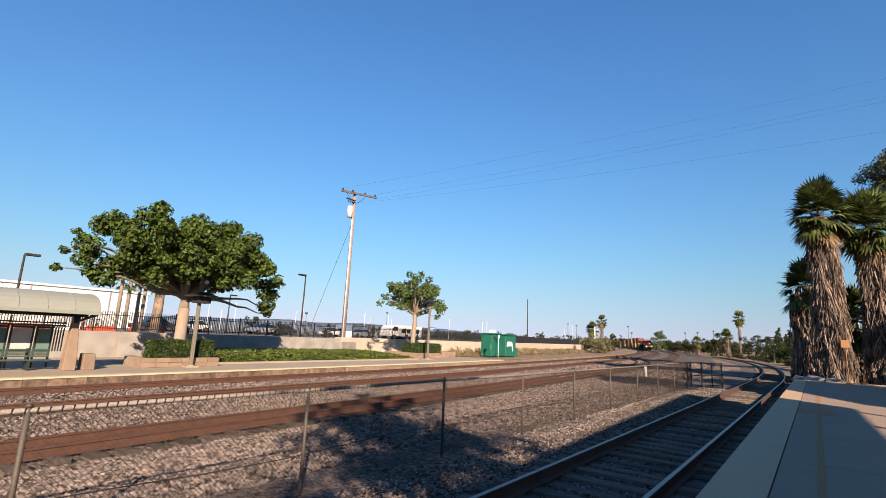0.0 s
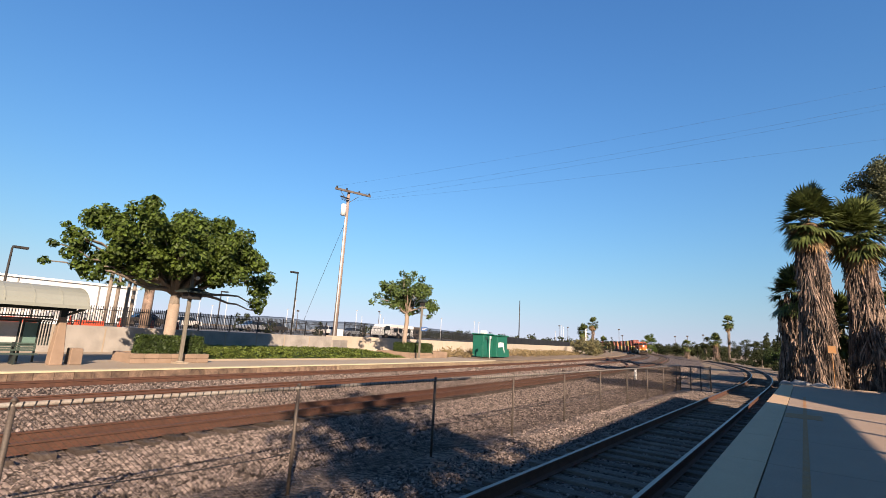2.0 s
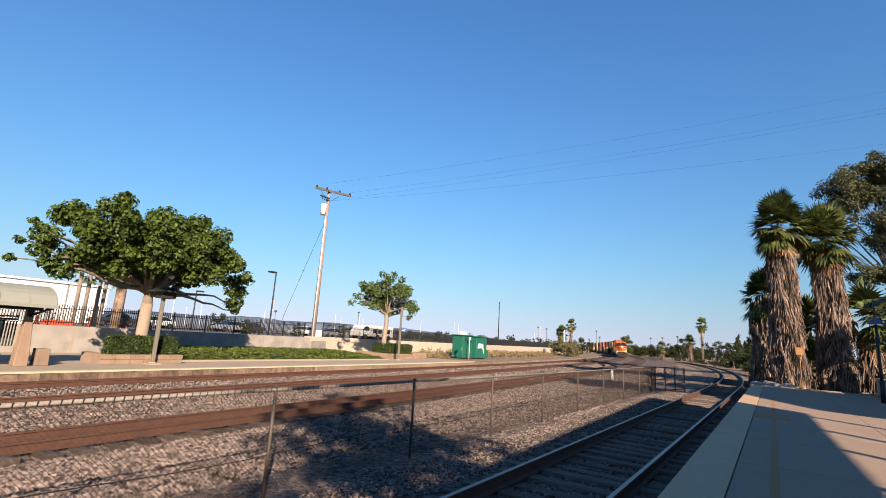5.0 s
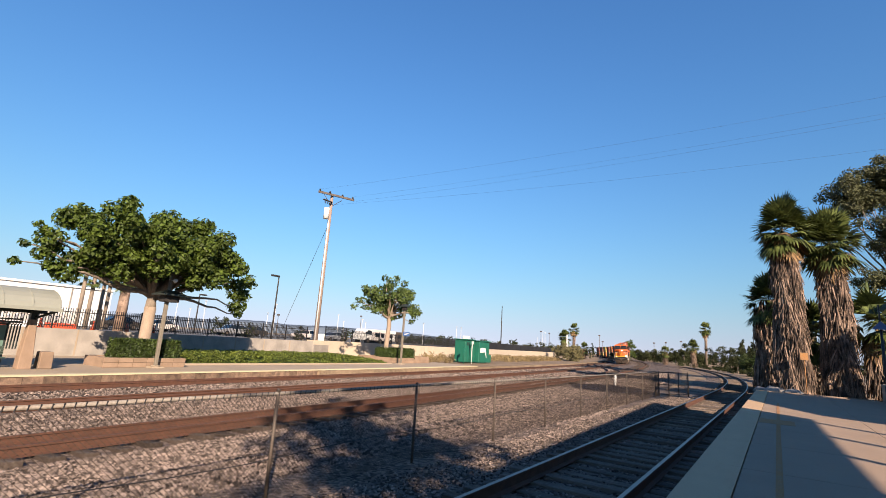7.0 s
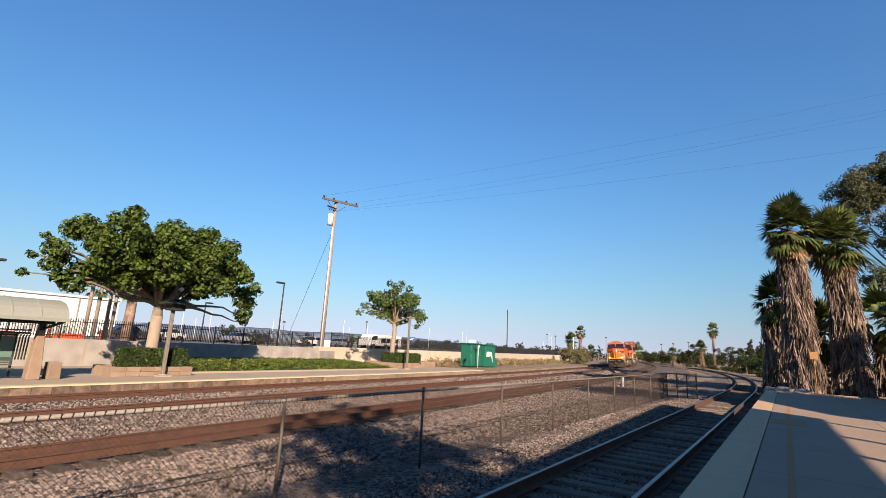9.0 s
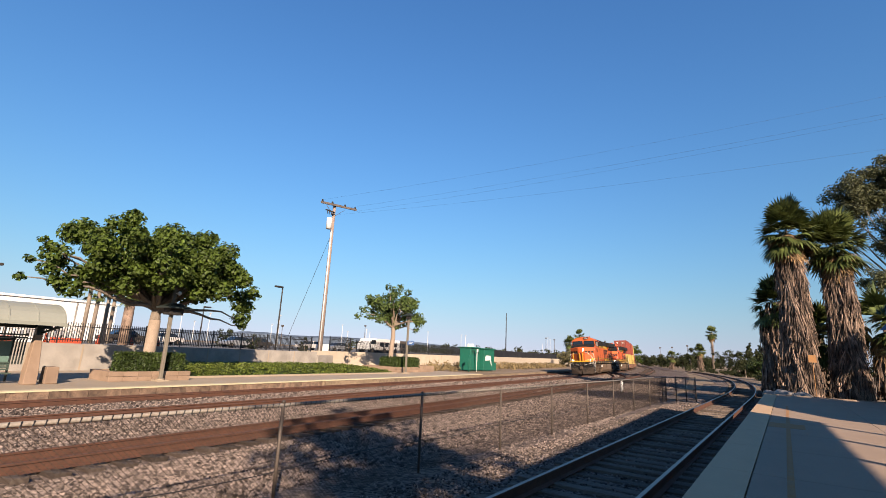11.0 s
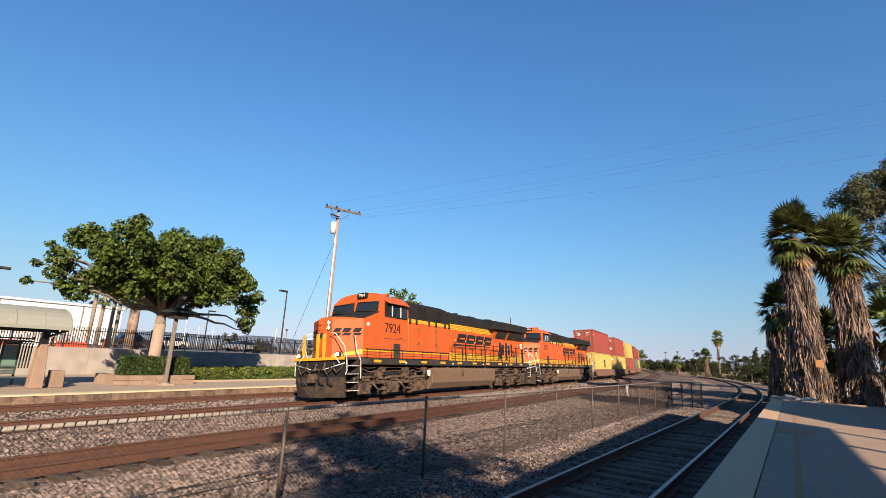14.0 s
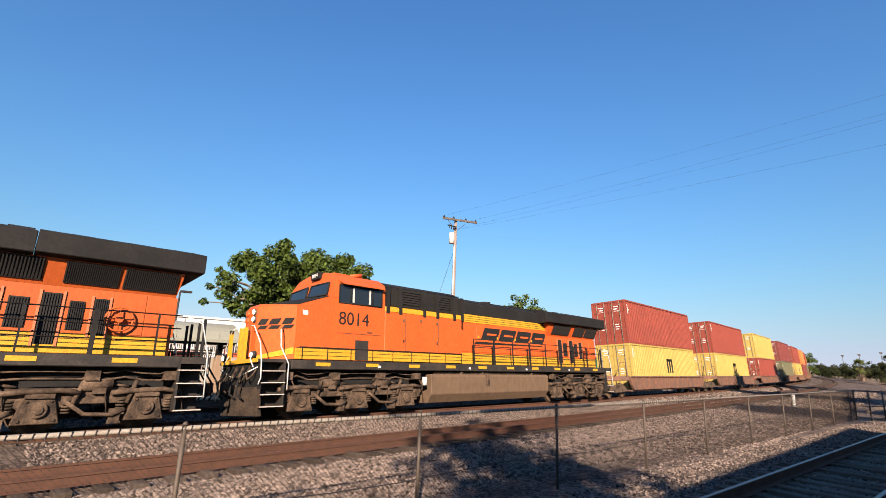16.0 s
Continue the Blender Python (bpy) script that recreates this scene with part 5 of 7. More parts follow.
def build_well_car():
    W = thing("well_car", "rusty brown double-stack well car between its trucks", "rail car", group="well cars")
    for s in (-1, 1):
        bm = bm_new()
        xa, xb = sorted((s * 1.27, s * 1.42))
        prism(bm, [(-6.6, 0.42), (6.6, 0.42), (6.9, 0.75), (7.1, 1.25), (-7.1, 1.25), (-6.9, 0.75)], xa, xb, "x")
        part("side_sill", bm, M_WELL, W, "rusty side sill", 0.015)
        bm = bm_new()
        for i in range(13):
            y = -6.3 + i * 1.05
            box(bm, *sorted((s * 1.42, s * 1.47)), y - 0.04, y + 0.04, 0.45, 1.2)
        box(bm, *sorted((s * 1.42, s * 1.50)), -7.0, 7.0, 1.18, 1.27)
        part("side_rib", bm, M_WELL, W)
    bm = bm_new()
    box(bm, -1.27, 1.27, -6.6, 6.6, 0.34, 0.44)
    part("well_floor", bm, M_WELL, W)
    wheels = []
    for e in (-1, 1):
        bm = bm_new()
        hull(bm, [(sx * x, e * y, z) for sx in (-1, 1) for x, y, z in ((1.35, 7.0, 1.0), (1.35, 7.0, 1.3), (0.5, 8.9, 1.0), (0.5, 8.9, 1.3))])
        part("end_platform", bm, M_WELL, W, "", 0.02)
        for sx in (-1, 1):
            bm = bm_new()
            tube(bm, [(sx * 1.3, e * 7.3, 1.28), (sx * 1.3, e * 7.3, 2.1), (sx * 1.3, e * 8.0, 2.1), (sx * 1.0, e * 8.2, 1.28)], 0.025, 6)
            part("end_rail", bm, M_WELL, W)
            bm = bm_new()
            prism(bm, [(e * 8.1 - 1.15, 0.36), (e * 8.1 - 1.0, 0.62), (e * 8.1 - 0.5, 0.75), (e * 8.1 + 0.5, 0.75), (e * 8.1 + 1.0, 0.62), (e * 8.1 + 1.15, 0.36), (e * 8.1 + 0.5, 0.3), (e * 8.1 - 0.5, 0.3)], *sorted((sx * 0.92, sx * 1.08)), "x")
            part("truck_side_frame", bm, M_UNDER, W, "", 0.015)
        for dy in (-0.89, 0.89):
            wheels.append(wheelset(W, e * 8.1 + dy, 0.42))
        bm = bm_new()
        box(bm, -0.12, 0.12, *sorted((e * 8.8, e * 9.2)), 0.75, 1.0)
        part("coupler", bm, M_UNDER, W)
    return W, wheels


TS = 1.04   # size of the rolling stock
SPEED = 16.3
FRONT_AT = (14.5, 5.75)   # the leading end passes this y at this time
ARC = [0.0]
for _i in range(1, 1400):
    _y = -150 + _i * 0.5
    ARC.append(ARC[-1] + 0.5 * math.hypot(1, main_slope(_y - 0.25)))


def y_at(s):
    """The y of the point s metres along the middle track, from its point at y = -150."""
    return -150 + 0.5 * float(np.interp(s, ARC, range(len(ARC))))


S_FRONT = float(np.interp((FRONT_AT[1] + 150) / 0.5, range(len(ARC)), ARC))


def train_pose(t, behind, z=0.0):
    """Where a vehicle whose middle is that far behind the leading end stands at t."""
    s = S_FRONT + (FRONT_AT[0] - t) * SPEED + behind
    y = y_at(s)
    a = Vector((main_x(y_at(s + 6)) - main_x(y_at(s - 6)), y_at(s + 6) - y_at(s - 6)))
    return pose(main_x(y), y, -0.31, 0, 0, math.degrees(math.atan2(-a.x, a.y))) @ pose(0, 0, -0.03, 0, -4.4, 0) @ pose(0, 0, z * TS)


TRAIN = []   # (thing, metres behind the leading end, height on the car, wheelsets, wheel radius)


def build_train():
    for i, number in enumerate(("7924", "8014")):
        L, wheels = build_loco(number, *((M_LFADED, M_LFADED) if i == 0 else (M_LORANGE, M_LYELLOW)))
        TRAIN.append((L, 11.65 + 23.3 * i, 0.0, wheels, 0.53))
    stacks = (("red", "yellow"), ("red", "yellow"), ("yellow", "red"), ("maroon", "olive"), ("red", "yellow"),
              ("orange", "maroon"), ("red", "olive"), ("yellow", "orange"), ("maroon", "yellow"), ("red", "orange"))
    kinds = {"red": (M_BURGUNDY, "faded red"), "yellow": (M_CYELLOW, "bright yellow"), "maroon": (M_DARKRED, "dark maroon"),
             "olive": (M_COLIVE, "dull olive"), "orange": (M_CORANGE, "orange")}
    models = {}
    car, car_wheels = None, None
    for i, (upper, lower) in enumerate(stacks):
        behind = 46.6 + 9.5 + 18.9 * i
        if car is None:
            car, car_wheels = build_well_car()
            W, ws = car, car_wheels
        else:
            W = copy_thing(car, Matrix())
            ws = [o for o in W.children if o.name.startswith("wheelset")]
        TRAIN.append((W, behind, 0.0, ws if i < 3 else [], 0.42))
        for which, z in ((lower, 0.46), (upper, 0.46 + 2.9)):
            key = (which, z < 1)
            if key not in models:
                models[key] = build_container(*kinds[which], mark=z < 1 and which == "yellow")
                C = models[key]
            else:
                C = copy_thing(models[key], Matrix())
            TRAIN.append((C, behind, z, [], 0))


def motions():
    times = [0.5 * k for k in range(33)]
    for ob, behind, z, wheels, r in TRAIN:
        ob.scale = (TS, TS, TS)
        walk(ob, [(t, train_pose(t, behind, z)) for t in times])
        for w in wheels:
            y = w.matrix_basis.translation.y
            k = 1 / FPS
            walk(w, [(n * k, pose(0, y, r, (math.degrees(SPEED * n * k / (r * TS)) % 360), 0, 0)) for n in range(0, 16 * FPS + 1)])


# ---------------- plants ----------------
def leaf_cards(rng, centres, radii, per, size, up=0.35, squash=0.8, length=1.5):
    """Leaves, each a folded pair of small faces, thick on the outside of every clump."""
    verts, faces = [], []
    for c, r in zip(centres, radii):
        n = max(3, int(per * (r / np.mean(radii)) ** 2))
        d = rng.normal(size=(n, 3))
        d /= np.linalg.norm(d, axis=1)[:, None]
        pts = np.array(c) + d * (r * rng.uniform(0.45, 1.08, (n, 1))) * np.array([1, 1, squash])
        for p, o in zip(pts, d):
            nrm = o + rng.normal(size=3) * 0.55 + np.array([0, 0, up])
            nrm /= np.linalg.norm(nrm)
            a = np.cross(nrm, rng.normal(size=3))
            a /= np.linalg.norm(a)
            b = np.cross(nrm, a)
            s = size * rng.uniform(0.6, 1.3)
            k = len(verts)
            fold = nrm * s * 0.18
            verts += [tuple(p - a * s * length / 2), tuple(p + b * s * 0.5 + fold), tuple(p + a * s * length / 2), tuple(p - b * s * 0.5 + fold)]
            faces += [(k, k + 1, k + 2), (k, k + 2, k + 3)]
    return verts, faces


def limb(bm, p, q, r0, r1, rng, wob=0.12, n=5):
    p, q = Vector(p), Vector(q)
    pts = [p.lerp(q, i / n) + (Vector(rng.normal(size=3)) * wob * (q - p).length * 0.25 if 0 < i < n else Vector()) for i in range(n + 1)]
    tube(bm, pts, r0, 8, r1, cap=False)


def build_tree(name, label, base, fork_z, trunk_r, clumps, radii, per, size, leaf, bark, seed, limbs=14, pale_to=None, squash=0.8, category="tree", tips=0):
    rng = np.random.default_rng(seed)
    t = thing(name, label, category)
    bx, by, bz = base
    bm = bm_new()
    fork = (bx, by, fork_z)
    if pale_to:
        tube(bm, [(bx, by, bz - 0.1), (bx + 0.01, by, bz + 0.1), (bx, by + 0.02, pale_to)], trunk_r * 1.12, 12, trunk_r * 0.95)
        part("trunk", bm, M_PALEBARK, t, "pale lower trunk", 0)
        bm = bm_new()
        limb(bm, (bx, by + 0.02, pale_to), fork, trunk_r * 0.95, trunk_r * 0.8, rng, 0.05)
    else:
        limb(bm, (bx, by, bz - 0.1), fork, trunk_r * 1.1, trunk_r * 0.8, rng, 0.03)
    picks = list(rng.choice(len(clumps), min(limbs, len(clumps)), replace=False)) + list(range(len(clumps) - tips, len(clumps)))
    for i in picks:
        c = clumps[i]
        mid = tuple(fork[k] + (c[k] - fork[k]) * 0.45 + (0.25 if k == 2 else 0) for k in range(3))
        limb(bm, fork, mid, trunk_r * 0.45, trunk_r * 0.25, rng, 0.12, 4)
        limb(bm, mid, c, trunk_r * 0.25, trunk_r * 0.07, rng, 0.12, 4)
    part("limb" if pale_to else "trunk", bm, bark, t)
    v, f = leaf_cards(rng, clumps, radii, per, size, squash=squash)
    crown = new("crown", pieces("crown", v, f, leaf))
    crown.parent = t
    return t


def clump_cloud(rng, centre, semi, n, r0, r1, shell=0.55):
    out, rad = [], []
    while len(out) < n:
        d = rng.normal(size=3)
        d /= np.linalg.norm(d)
        k = rng.uniform(shell, 1.0)
        out.append(tuple(np.array(centre) + d * k * np.array(semi)))
        rad.append(rng.uniform(r0, r1))
    return out, rad


def build_near_trees():
    rng = np.random.default_rng(11)
    c, r = clump_cloud(rng, (-26.5, 12.5, 5.75), (4.2, 4.7, 2.0), 150, 0.42, 0.76, 0.4)
    c = [p for p in c]
    extra = [(-26.0, 17.2, 4.5), (-26.2, 17.7, 3.9), (-26.4, 17.6, 3.2), (-26.3, 17.4, 4.1), (-26.5, 16.9, 4.6), (-26.5, 16.4, 5.2), (-26.1, 17.9, 4.8), (-26.6, 17.3, 5.5),
             (-26.2, 7.6, 4.6), (-26.6, 7.9, 5.4), (-26.4, 8.2, 4.2), (-26.5, 8.7, 3.9), (-26.4, 10.7, 7.8), (-26.6, 10.2, 7.3), (-26.5, 9.2, 6.6), (-26.4, 12.8, 7.5), (-26.4, 14.6, 7.3), (-26.3, 15.6, 6.6)]
    for e in extra:
        c.append(e)
        r.append(rng.uniform(0.4, 0.7))
    for e in ((-26.4, 6.75, 4.15), (-26.5, 7.0, 5.0), (-26.3, 7.3, 5.9), (-26.5, 10.8, 8.1), (-26.2, 15.1, 7.75), (-26.4, 15.7, 7.2), (-26.4, 17.0, 6.3), (-26.4, 8.1, 6.7), (-26.4, 17.8, 2.75), (-26.4, 7.6, 5.6), (-26.4, 17.3, 6.1)):
        c.append(e)
        r.append(0.24)
    build_tree("coral_tree", "broad green coral tree with pale painted trunk in a planter", (-26.9, 12.85, 0.15), 3.25, 0.29, c, r, 215, 0.15, M_LEAF, M_BARK, 3, 34, pale_to=2.75, tips=11)
    c, r = clump_cloud(np.random.default_rng(5), (-29.6, 36.6, 5.9), (3.2, 3.9, 2.1), 62, 0.42, 0.72, 0.35)
    c += [(-29.5, 31.2, 4.6), (-29.5, 32.0, 5.2), (-29.5, 40.6, 4.5), (-29.5, 41.2, 4.9), (-29.5, 36.9, 8.0), (-29.5, 35.2, 7.7), (-29.5, 40.0, 3.8)]
    r += [0.4, 0.5, 0.5, 0.45, 0.4, 0.4, 0.4]
    build_tree("coral_tree", "smaller green tree with slender pale trunk in a planter", (-29.6, 36.4, 0.1), 3.9, 0.24, c, r, 85, 0.17, M_LEAF2, M_PALEBARK, 8, 20)
    # unseen trees added behind and beside the viewer to dapple ballast and platform
    c, r = clump_cloud(np.random.default_rng(21), (10.5, -7.4, 10.8), (2.3, 2.3, 3.2), 74, 0.28, 0.6, 0.15)
    c2, r2 = clump_cloud(np.random.default_rng(23), (13.6, -8.6, 10.6), (1.6, 2.0, 1.6), 28, 0.28, 0.6, 0.15)
    c, r = c + c2, r + r2
    build_tree("shade_tree", "leafy unseen tree added to shade the ballast and platform", (10.5, -7.4, 0.2), 6.5, 0.3, c, r, 33, 0.2, M_LEAF, M_BARK, 22, 12)
    c, r = clump_cloud(np.random.default_rng(31), (11.6, 14.6, 11.2), (2.3, 2.8, 1.5), 60, 0.6, 0.95, 0.2)
    build_tree("shade_tree", "leafy unseen tree added to shade the ballast and platform", (12.7, 16.8, 0.0), 8.6, 0.3, c, r, 60, 0.24, M_LEAF, M_BARK, 32, 12)
    c, r = clump_cloud(np.random.default_rng(41), (13.8, 22.5, 7.6), (4.4, 3.6, 3.2), 90, 0.7, 1.1, 0.2)
    build_tree("shade_tree", "leafy unseen tree added to shade the ballast and platform", (13.8, 22.5, 0.0), 4.5, 0.35, c, r, 60, 0.26, M_LEAF, M_BARK, 42, 12)


def build_hedge(label, x0, x1, y0, y1, z0, z1, leaf, n, size, seed, name="hedge", rounded=0.12):
    """A clipped hedge: a woody core, leaves all over its faces."""
    h = thing(name, label, "hedge")
    rng = np.random.default_rng(seed)
    bm = bm_new()
    box(bm, x0 + 0.06, x1 - 0.06, y0 + 0.06, y1 - 0.06, z0, z1 - 0.07)
    part("core", bm, leaf, h, "", 0.05)
    verts, faces = [], []
    dx, dy, dz = x1 - x0, y1 - y0, z1 - z0
    areas = np.array([dx * dy, dy * dz, dy * dz, dx * dz, dx * dz])
    side = rng.choice(5, n, p=areas / areas.sum())
    for s in side:
        u, v = rng.random(2)
        p, o = {0: ((x0 + u * dx, y0 + v * dy, z1), (0, 0, 1)), 1: ((x1, y0 + u * dy, z0 + v * dz), (1, 0, 0)), 2: ((x0, y0 + u * dy, z0 + v * dz), (-1, 0, 0)),
                3: ((x0 + u * dx, y0, z0 + v * dz), (0, -1, 0)), 4: ((x0 + u * dx, y1, z0 + v * dz), (0, 1, 0))}[int(s)]
        p = np.array(p) + rng.normal(size=3) * 0.035
        nrm = np.array(o) + rng.normal(size=3) * 0.6
        nrm /= np.linalg.norm(nrm)
        a = np.cross(nrm, rng.normal(size=3))
        a /= np.linalg.norm(a)
        b = np.cross(nrm, a)
        k = len(verts)
        w = size * rng.uniform(0.6, 1.3)
        verts += [tuple(p - a * w), tuple(p + b * w * 0.6), tuple(p + a * w), tuple(p - b * w * 0.6)]
        faces += [(k, k + 1, k + 2), (k, k + 2, k + 3)]
    o = new("foliage", pieces("foliage", verts, faces, leaf))
    o.parent = h
    return h


def build_ground_cover():
    """Low mounded planting between platform and wall."""
    rng = np.random.default_rng(17)
    t = thing("ground_cover", "bright green low ground cover bed below the wall", "plants", kind="stuff")
    c, r = [], []
    for _ in range(900):
        y = rng.uniform(15.4, 34.2)
        front = -27.0 - 0.03 * (y - 15)
        u = rng.random()
        x = front - 4.2 * u
        if y > 31 and u > 0.5:
            continue
        c.append((x, y, PZ + 0.08 + 0.5 * min(1, u * 3.2) * (1 if y < 30 else max(0.25, (35 - y) / 5)) + rng.normal() * 0.03))
        r.append(rng.uniform(0.16, 0.3))
    v, f = leaf_cards(rng, c, r, 26, 0.085, up=0.8, squash=0.6)
    o = new("leaves", pieces("leaves", v, f, M_COVER))
    o.parent = t
    o["kind"] = "stuff"
    bm = bm_new()
    hull(bm, [(-27.1, 15.4, PZ), (-27.7, 34, PZ), (-31.5, 15.4, PZ), (-31, 31, PZ), (-28.4, 15.5, PZ + 0.42), (-28.9, 30, PZ + 0.42), (-31.3, 15.5, PZ + 0.42), (-30.8, 30, PZ + 0.42)])
    part("soil", bm, M_HEDGE, t)
    bm = bm_new()
    hull(bm, [(x, y, z) for x, y in ((-26.75, 15.0), (-26.95, 15.0), (-27.3, 34.5), (-27.5, 34.5)) for z in (PZ - 0.02, PZ + 0.1)])
    thing("bed_kerb", "low pale kerb in front of the planting bed", "kerb", kind="structure", bm=bm, material=M_CONC_FAR)


def fan_frond(rng, verts, faces, base, way, length, droop, blade, segs=15):
    """One fan frond: a stalk, then narrow blades spread like a hand fan and bent down at the tips."""
    way = np.array(way) / np.linalg.norm(way)
    side = np.cross(way, (0, 0, 1.0))
    side /= np.linalg.norm(side) + 1e-9
    upv = np.cross(side, way)
    tip = np.array(base) + way * length * rng.uniform(0.26, 0.58) + np.array([0, 0, -droop * 0.25])
    k = len(verts)
    w = 0.03
    verts += [tuple(np.array(base) - side * w), tuple(np.array(base) + side * w), tuple(tip + side * w * 0.6), tuple(tip - side * w * 0.6)]
    faces.append((k, k + 1, k + 2, k + 3))
    for i in range(segs):
        a = (i / (segs - 1) - 0.5) * 2.5
        d = way * math.cos(a) + side * math.sin(a) + upv * (0.12 * math.cos(a * 2))
        L = blade * rng.uniform(0.85, 1.1) * (1 - 0.18 * abs(a) / 1.25)
        p1 = tip + d * L * 0.55 + np.array([0, 0, -droop * 0.10])
        p2 = tip + d * L + np.array([0, 0, -droop * rng.uniform(0.25, 0.55)])
        n = np.cross(d, upv)
        n /= np.linalg.norm(n) + 1e-9
        ww = blade * 0.07
        k = len(verts)
        verts += [tuple(tip - n * ww * 0.3), tuple(tip + n * ww * 0.3), tuple(p1 + n * ww), tuple(p1 - n * ww), tuple(p2)]
        faces += [(k, k + 1, k + 2, k + 3), (k + 3, k + 2, k + 4)]


def build_palm(label, x, y, z0, top, skirt_r, skirt_top, n_fronds, length, seed, strips=900, skirt_low=0.0, trunk_r=0.3, name="fan_palm", squeeze=1.0):
    rng = np.random.default_rng(seed)
    t = thing(name, label, "palm tree")
    bm = bm_new()
    tube(bm, [(x, y, z0 - 0.2), (x, y, z0 + (top - z0) * 0.5), (x, y, top - (1.3 if skirt_r > 0.6 else 0.3))], max(trunk_r, skirt_r * 0.66), 12, trunk_r)
    part("trunk", bm, M_DEADPALM if skirt_r > 0.6 else M_BARK, t)
    verts, faces = [], []
    for i in range(n_fronds):
        a = rng.uniform(0, 2 * math.pi)
        el = rng.uniform(-0.7, 0.35) if i % 2 else rng.uniform(0.2, 1.4)
        d = (math.cos(a) * math.cos(el), math.sin(a) * math.cos(el) * squeeze, math.sin(el))
        fan_frond(rng, verts, faces, (x, y, top - 0.5 + 0.35 * math.sin(el) + 0.4 * rng.random()), d, length * rng.uniform(0.8, 1.1), 0.5 * length * (1.1 - math.sin(el)) * 0.8, length * rng.uniform(0.48, 0.66))
    o = new("crown", pieces("crown", verts, faces, M_PALM))
    o.parent = t
    if strips:
        verts, faces = [], []
        for i in range(strips):
            h = rng.random()
            z = z0 + skirt_low + (skirt_top - z0 - skirt_low) * h
            a = rng.uniform(0, 2 * math.pi)
            lump = 1 + 0.16 * math.sin(3 * a + 2.1 * h * 5 + seed) + 0.1 * math.sin(7 * a + 11 * h)
            rr = skirt_r * (1.06 - 0.26 * h + 0.3 * max(0, 0.12 - h)) * lump * rng.uniform(0.62, 1.12)
            L = rng.uniform(0.6, 2.1)
            w = rng.uniform(0.02, 0.075)
            ca, sa = math.cos(a), math.sin(a)
            tx, ty = -sa * w, ca * w
            lean = rng.normal() * 0.16
            k = len(verts)
            for f, out in ((0, 0.0), (0.55, 0.10), (1.0, rng.uniform(-0.05, 0.28))):
                px, py, pz = x + ca * (rr + out) - sa * lean * f * L, y + sa * (rr + out) + ca * lean * f * L, z + 0.35 - L * f
                pz = max(pz, z0 + 0.02)
                taper = 1 - 0.6 * f
                verts += [(px - tx * taper, py - ty * taper, pz), (px + tx * taper, py + ty * taper, pz), (px + ca * 0.03, py + sa * 0.03, pz)]
            for q in (0, 3):
                faces += [(k + q, k + q + 2, k + q + 5, k + q + 3), (k + q + 2, k + q + 1, k + q + 4, k + q + 5)]
        o = new("dead_frond_skirt", pieces("dead_frond_skirt", verts, faces, M_DEADPALM))
        o.parent = t
        o["label"] = "shaggy brown skirt of dead hanging fronds"
        # dead and dying fronds hanging under the green crown
        verts, faces = [], []
        for i in range(16 if top < 8 else 70):
            a = rng.uniform(0, 2 * math.pi)
            el = rng.uniform(-1.45, -0.45)
            fan_frond(rng, verts, faces, (x, y, top - 0.25 - 0.8 * rng.random()), (math.cos(a) * math.cos(el), math.sin(a) * math.cos(el), math.sin(el)), length * rng.uniform(0.55, 0.9), 0.9, length * rng.uniform(0.35, 0.55), 13)
        o = new("dry_fronds", pieces("dry_fronds", verts, faces, M_DRYFROND))
        o.parent = t
        o["label"] = "straw-brown dying fronds below the crown"
    return t


def build_palms():
    build_palm("tall fan palm with a thick shaggy skirt of dead fronds", 2.45, 39.6, 0.0, 11.6, 0.68, 9.9, 84, 2.2, 51, 5200)
    build_palm("fan palm with a thick pale skirt of dead fronds", 5.1, 41.2, 0.0, 10.7, 0.74, 9.0, 82, 2.3, 52, 4800)
    build_palm("shaded fan palm almost hidden behind taller ones", 1.5, 43.0, 0.0, 6.9, 0.95, 6.2, 90, 1.9, 53, 1800)
    build_palm("young fan palm with drooping green fronds", 7.5, 43.4, 0.0, 5.6, 0.8, 4.0, 34, 2.6, 54, 500)
    build_palm("dark young fan palm between taller trunks", 4.0, 44.6, 0.0, 4.6, 0.6, 3.4, 70, 2.3, 59, 300)
    build_palm("low fan palm with drooping green fronds", 8.4, 37.6, 0.0, 3.6, 0.5, 2.2, 30, 2.5, 55, 200)
    build_palm("distant slender fan palm against the sky", -11.2, 172, -0.3, 11.8, 0.3, 9.5, 46, 2.2, 56, 120)
    build_palm("distant fan palm beside the railway curve", -52.0, 168, -0.3, 9.9, 0.7, 8.4, 44, 2.2, 57, 150)
    build_palm("distant fan palm with a bushy crown", -54.6, 166, -0.3, 7.2, 0.6, 5.4, 50, 2.7, 58, 100)
    bm = bm_new()
    box(bm, 2.75, 3.15, 37.9, 37.95, 2.25, 2.7)
    tube(bm, [(2.95, 37.97, -0.2), (2.95, 37.97, 2.68)], 0.02, 6)
    thing("trackside_sign", "small orange-brown sign between the palm trunks", "sign", bm=bm, material=M_ORANGE_LINE)
    for i, (x, y, s) in enumerate(((1.3, 37.6, 0.55), (2.2, 37.3, 0.45), (0.6, 38.0, 0.4))):
        bm = bm_new()
        bmesh.ops.create_icosphere(bm, subdivisions=2, radius=s)
        rng = np.random.default_rng(60 + i)
        for v in bm.verts:
            v.co = Vector((v.co.x * 1.2, v.co.y, v.co.z * 0.75)) * rng.uniform(0.85, 1.12)
        thing("boulder", "rough grey boulder at the platform end", "rock", group="boulders", bm=bm, material=M_WALL, at=pose(x, y, 0.12))


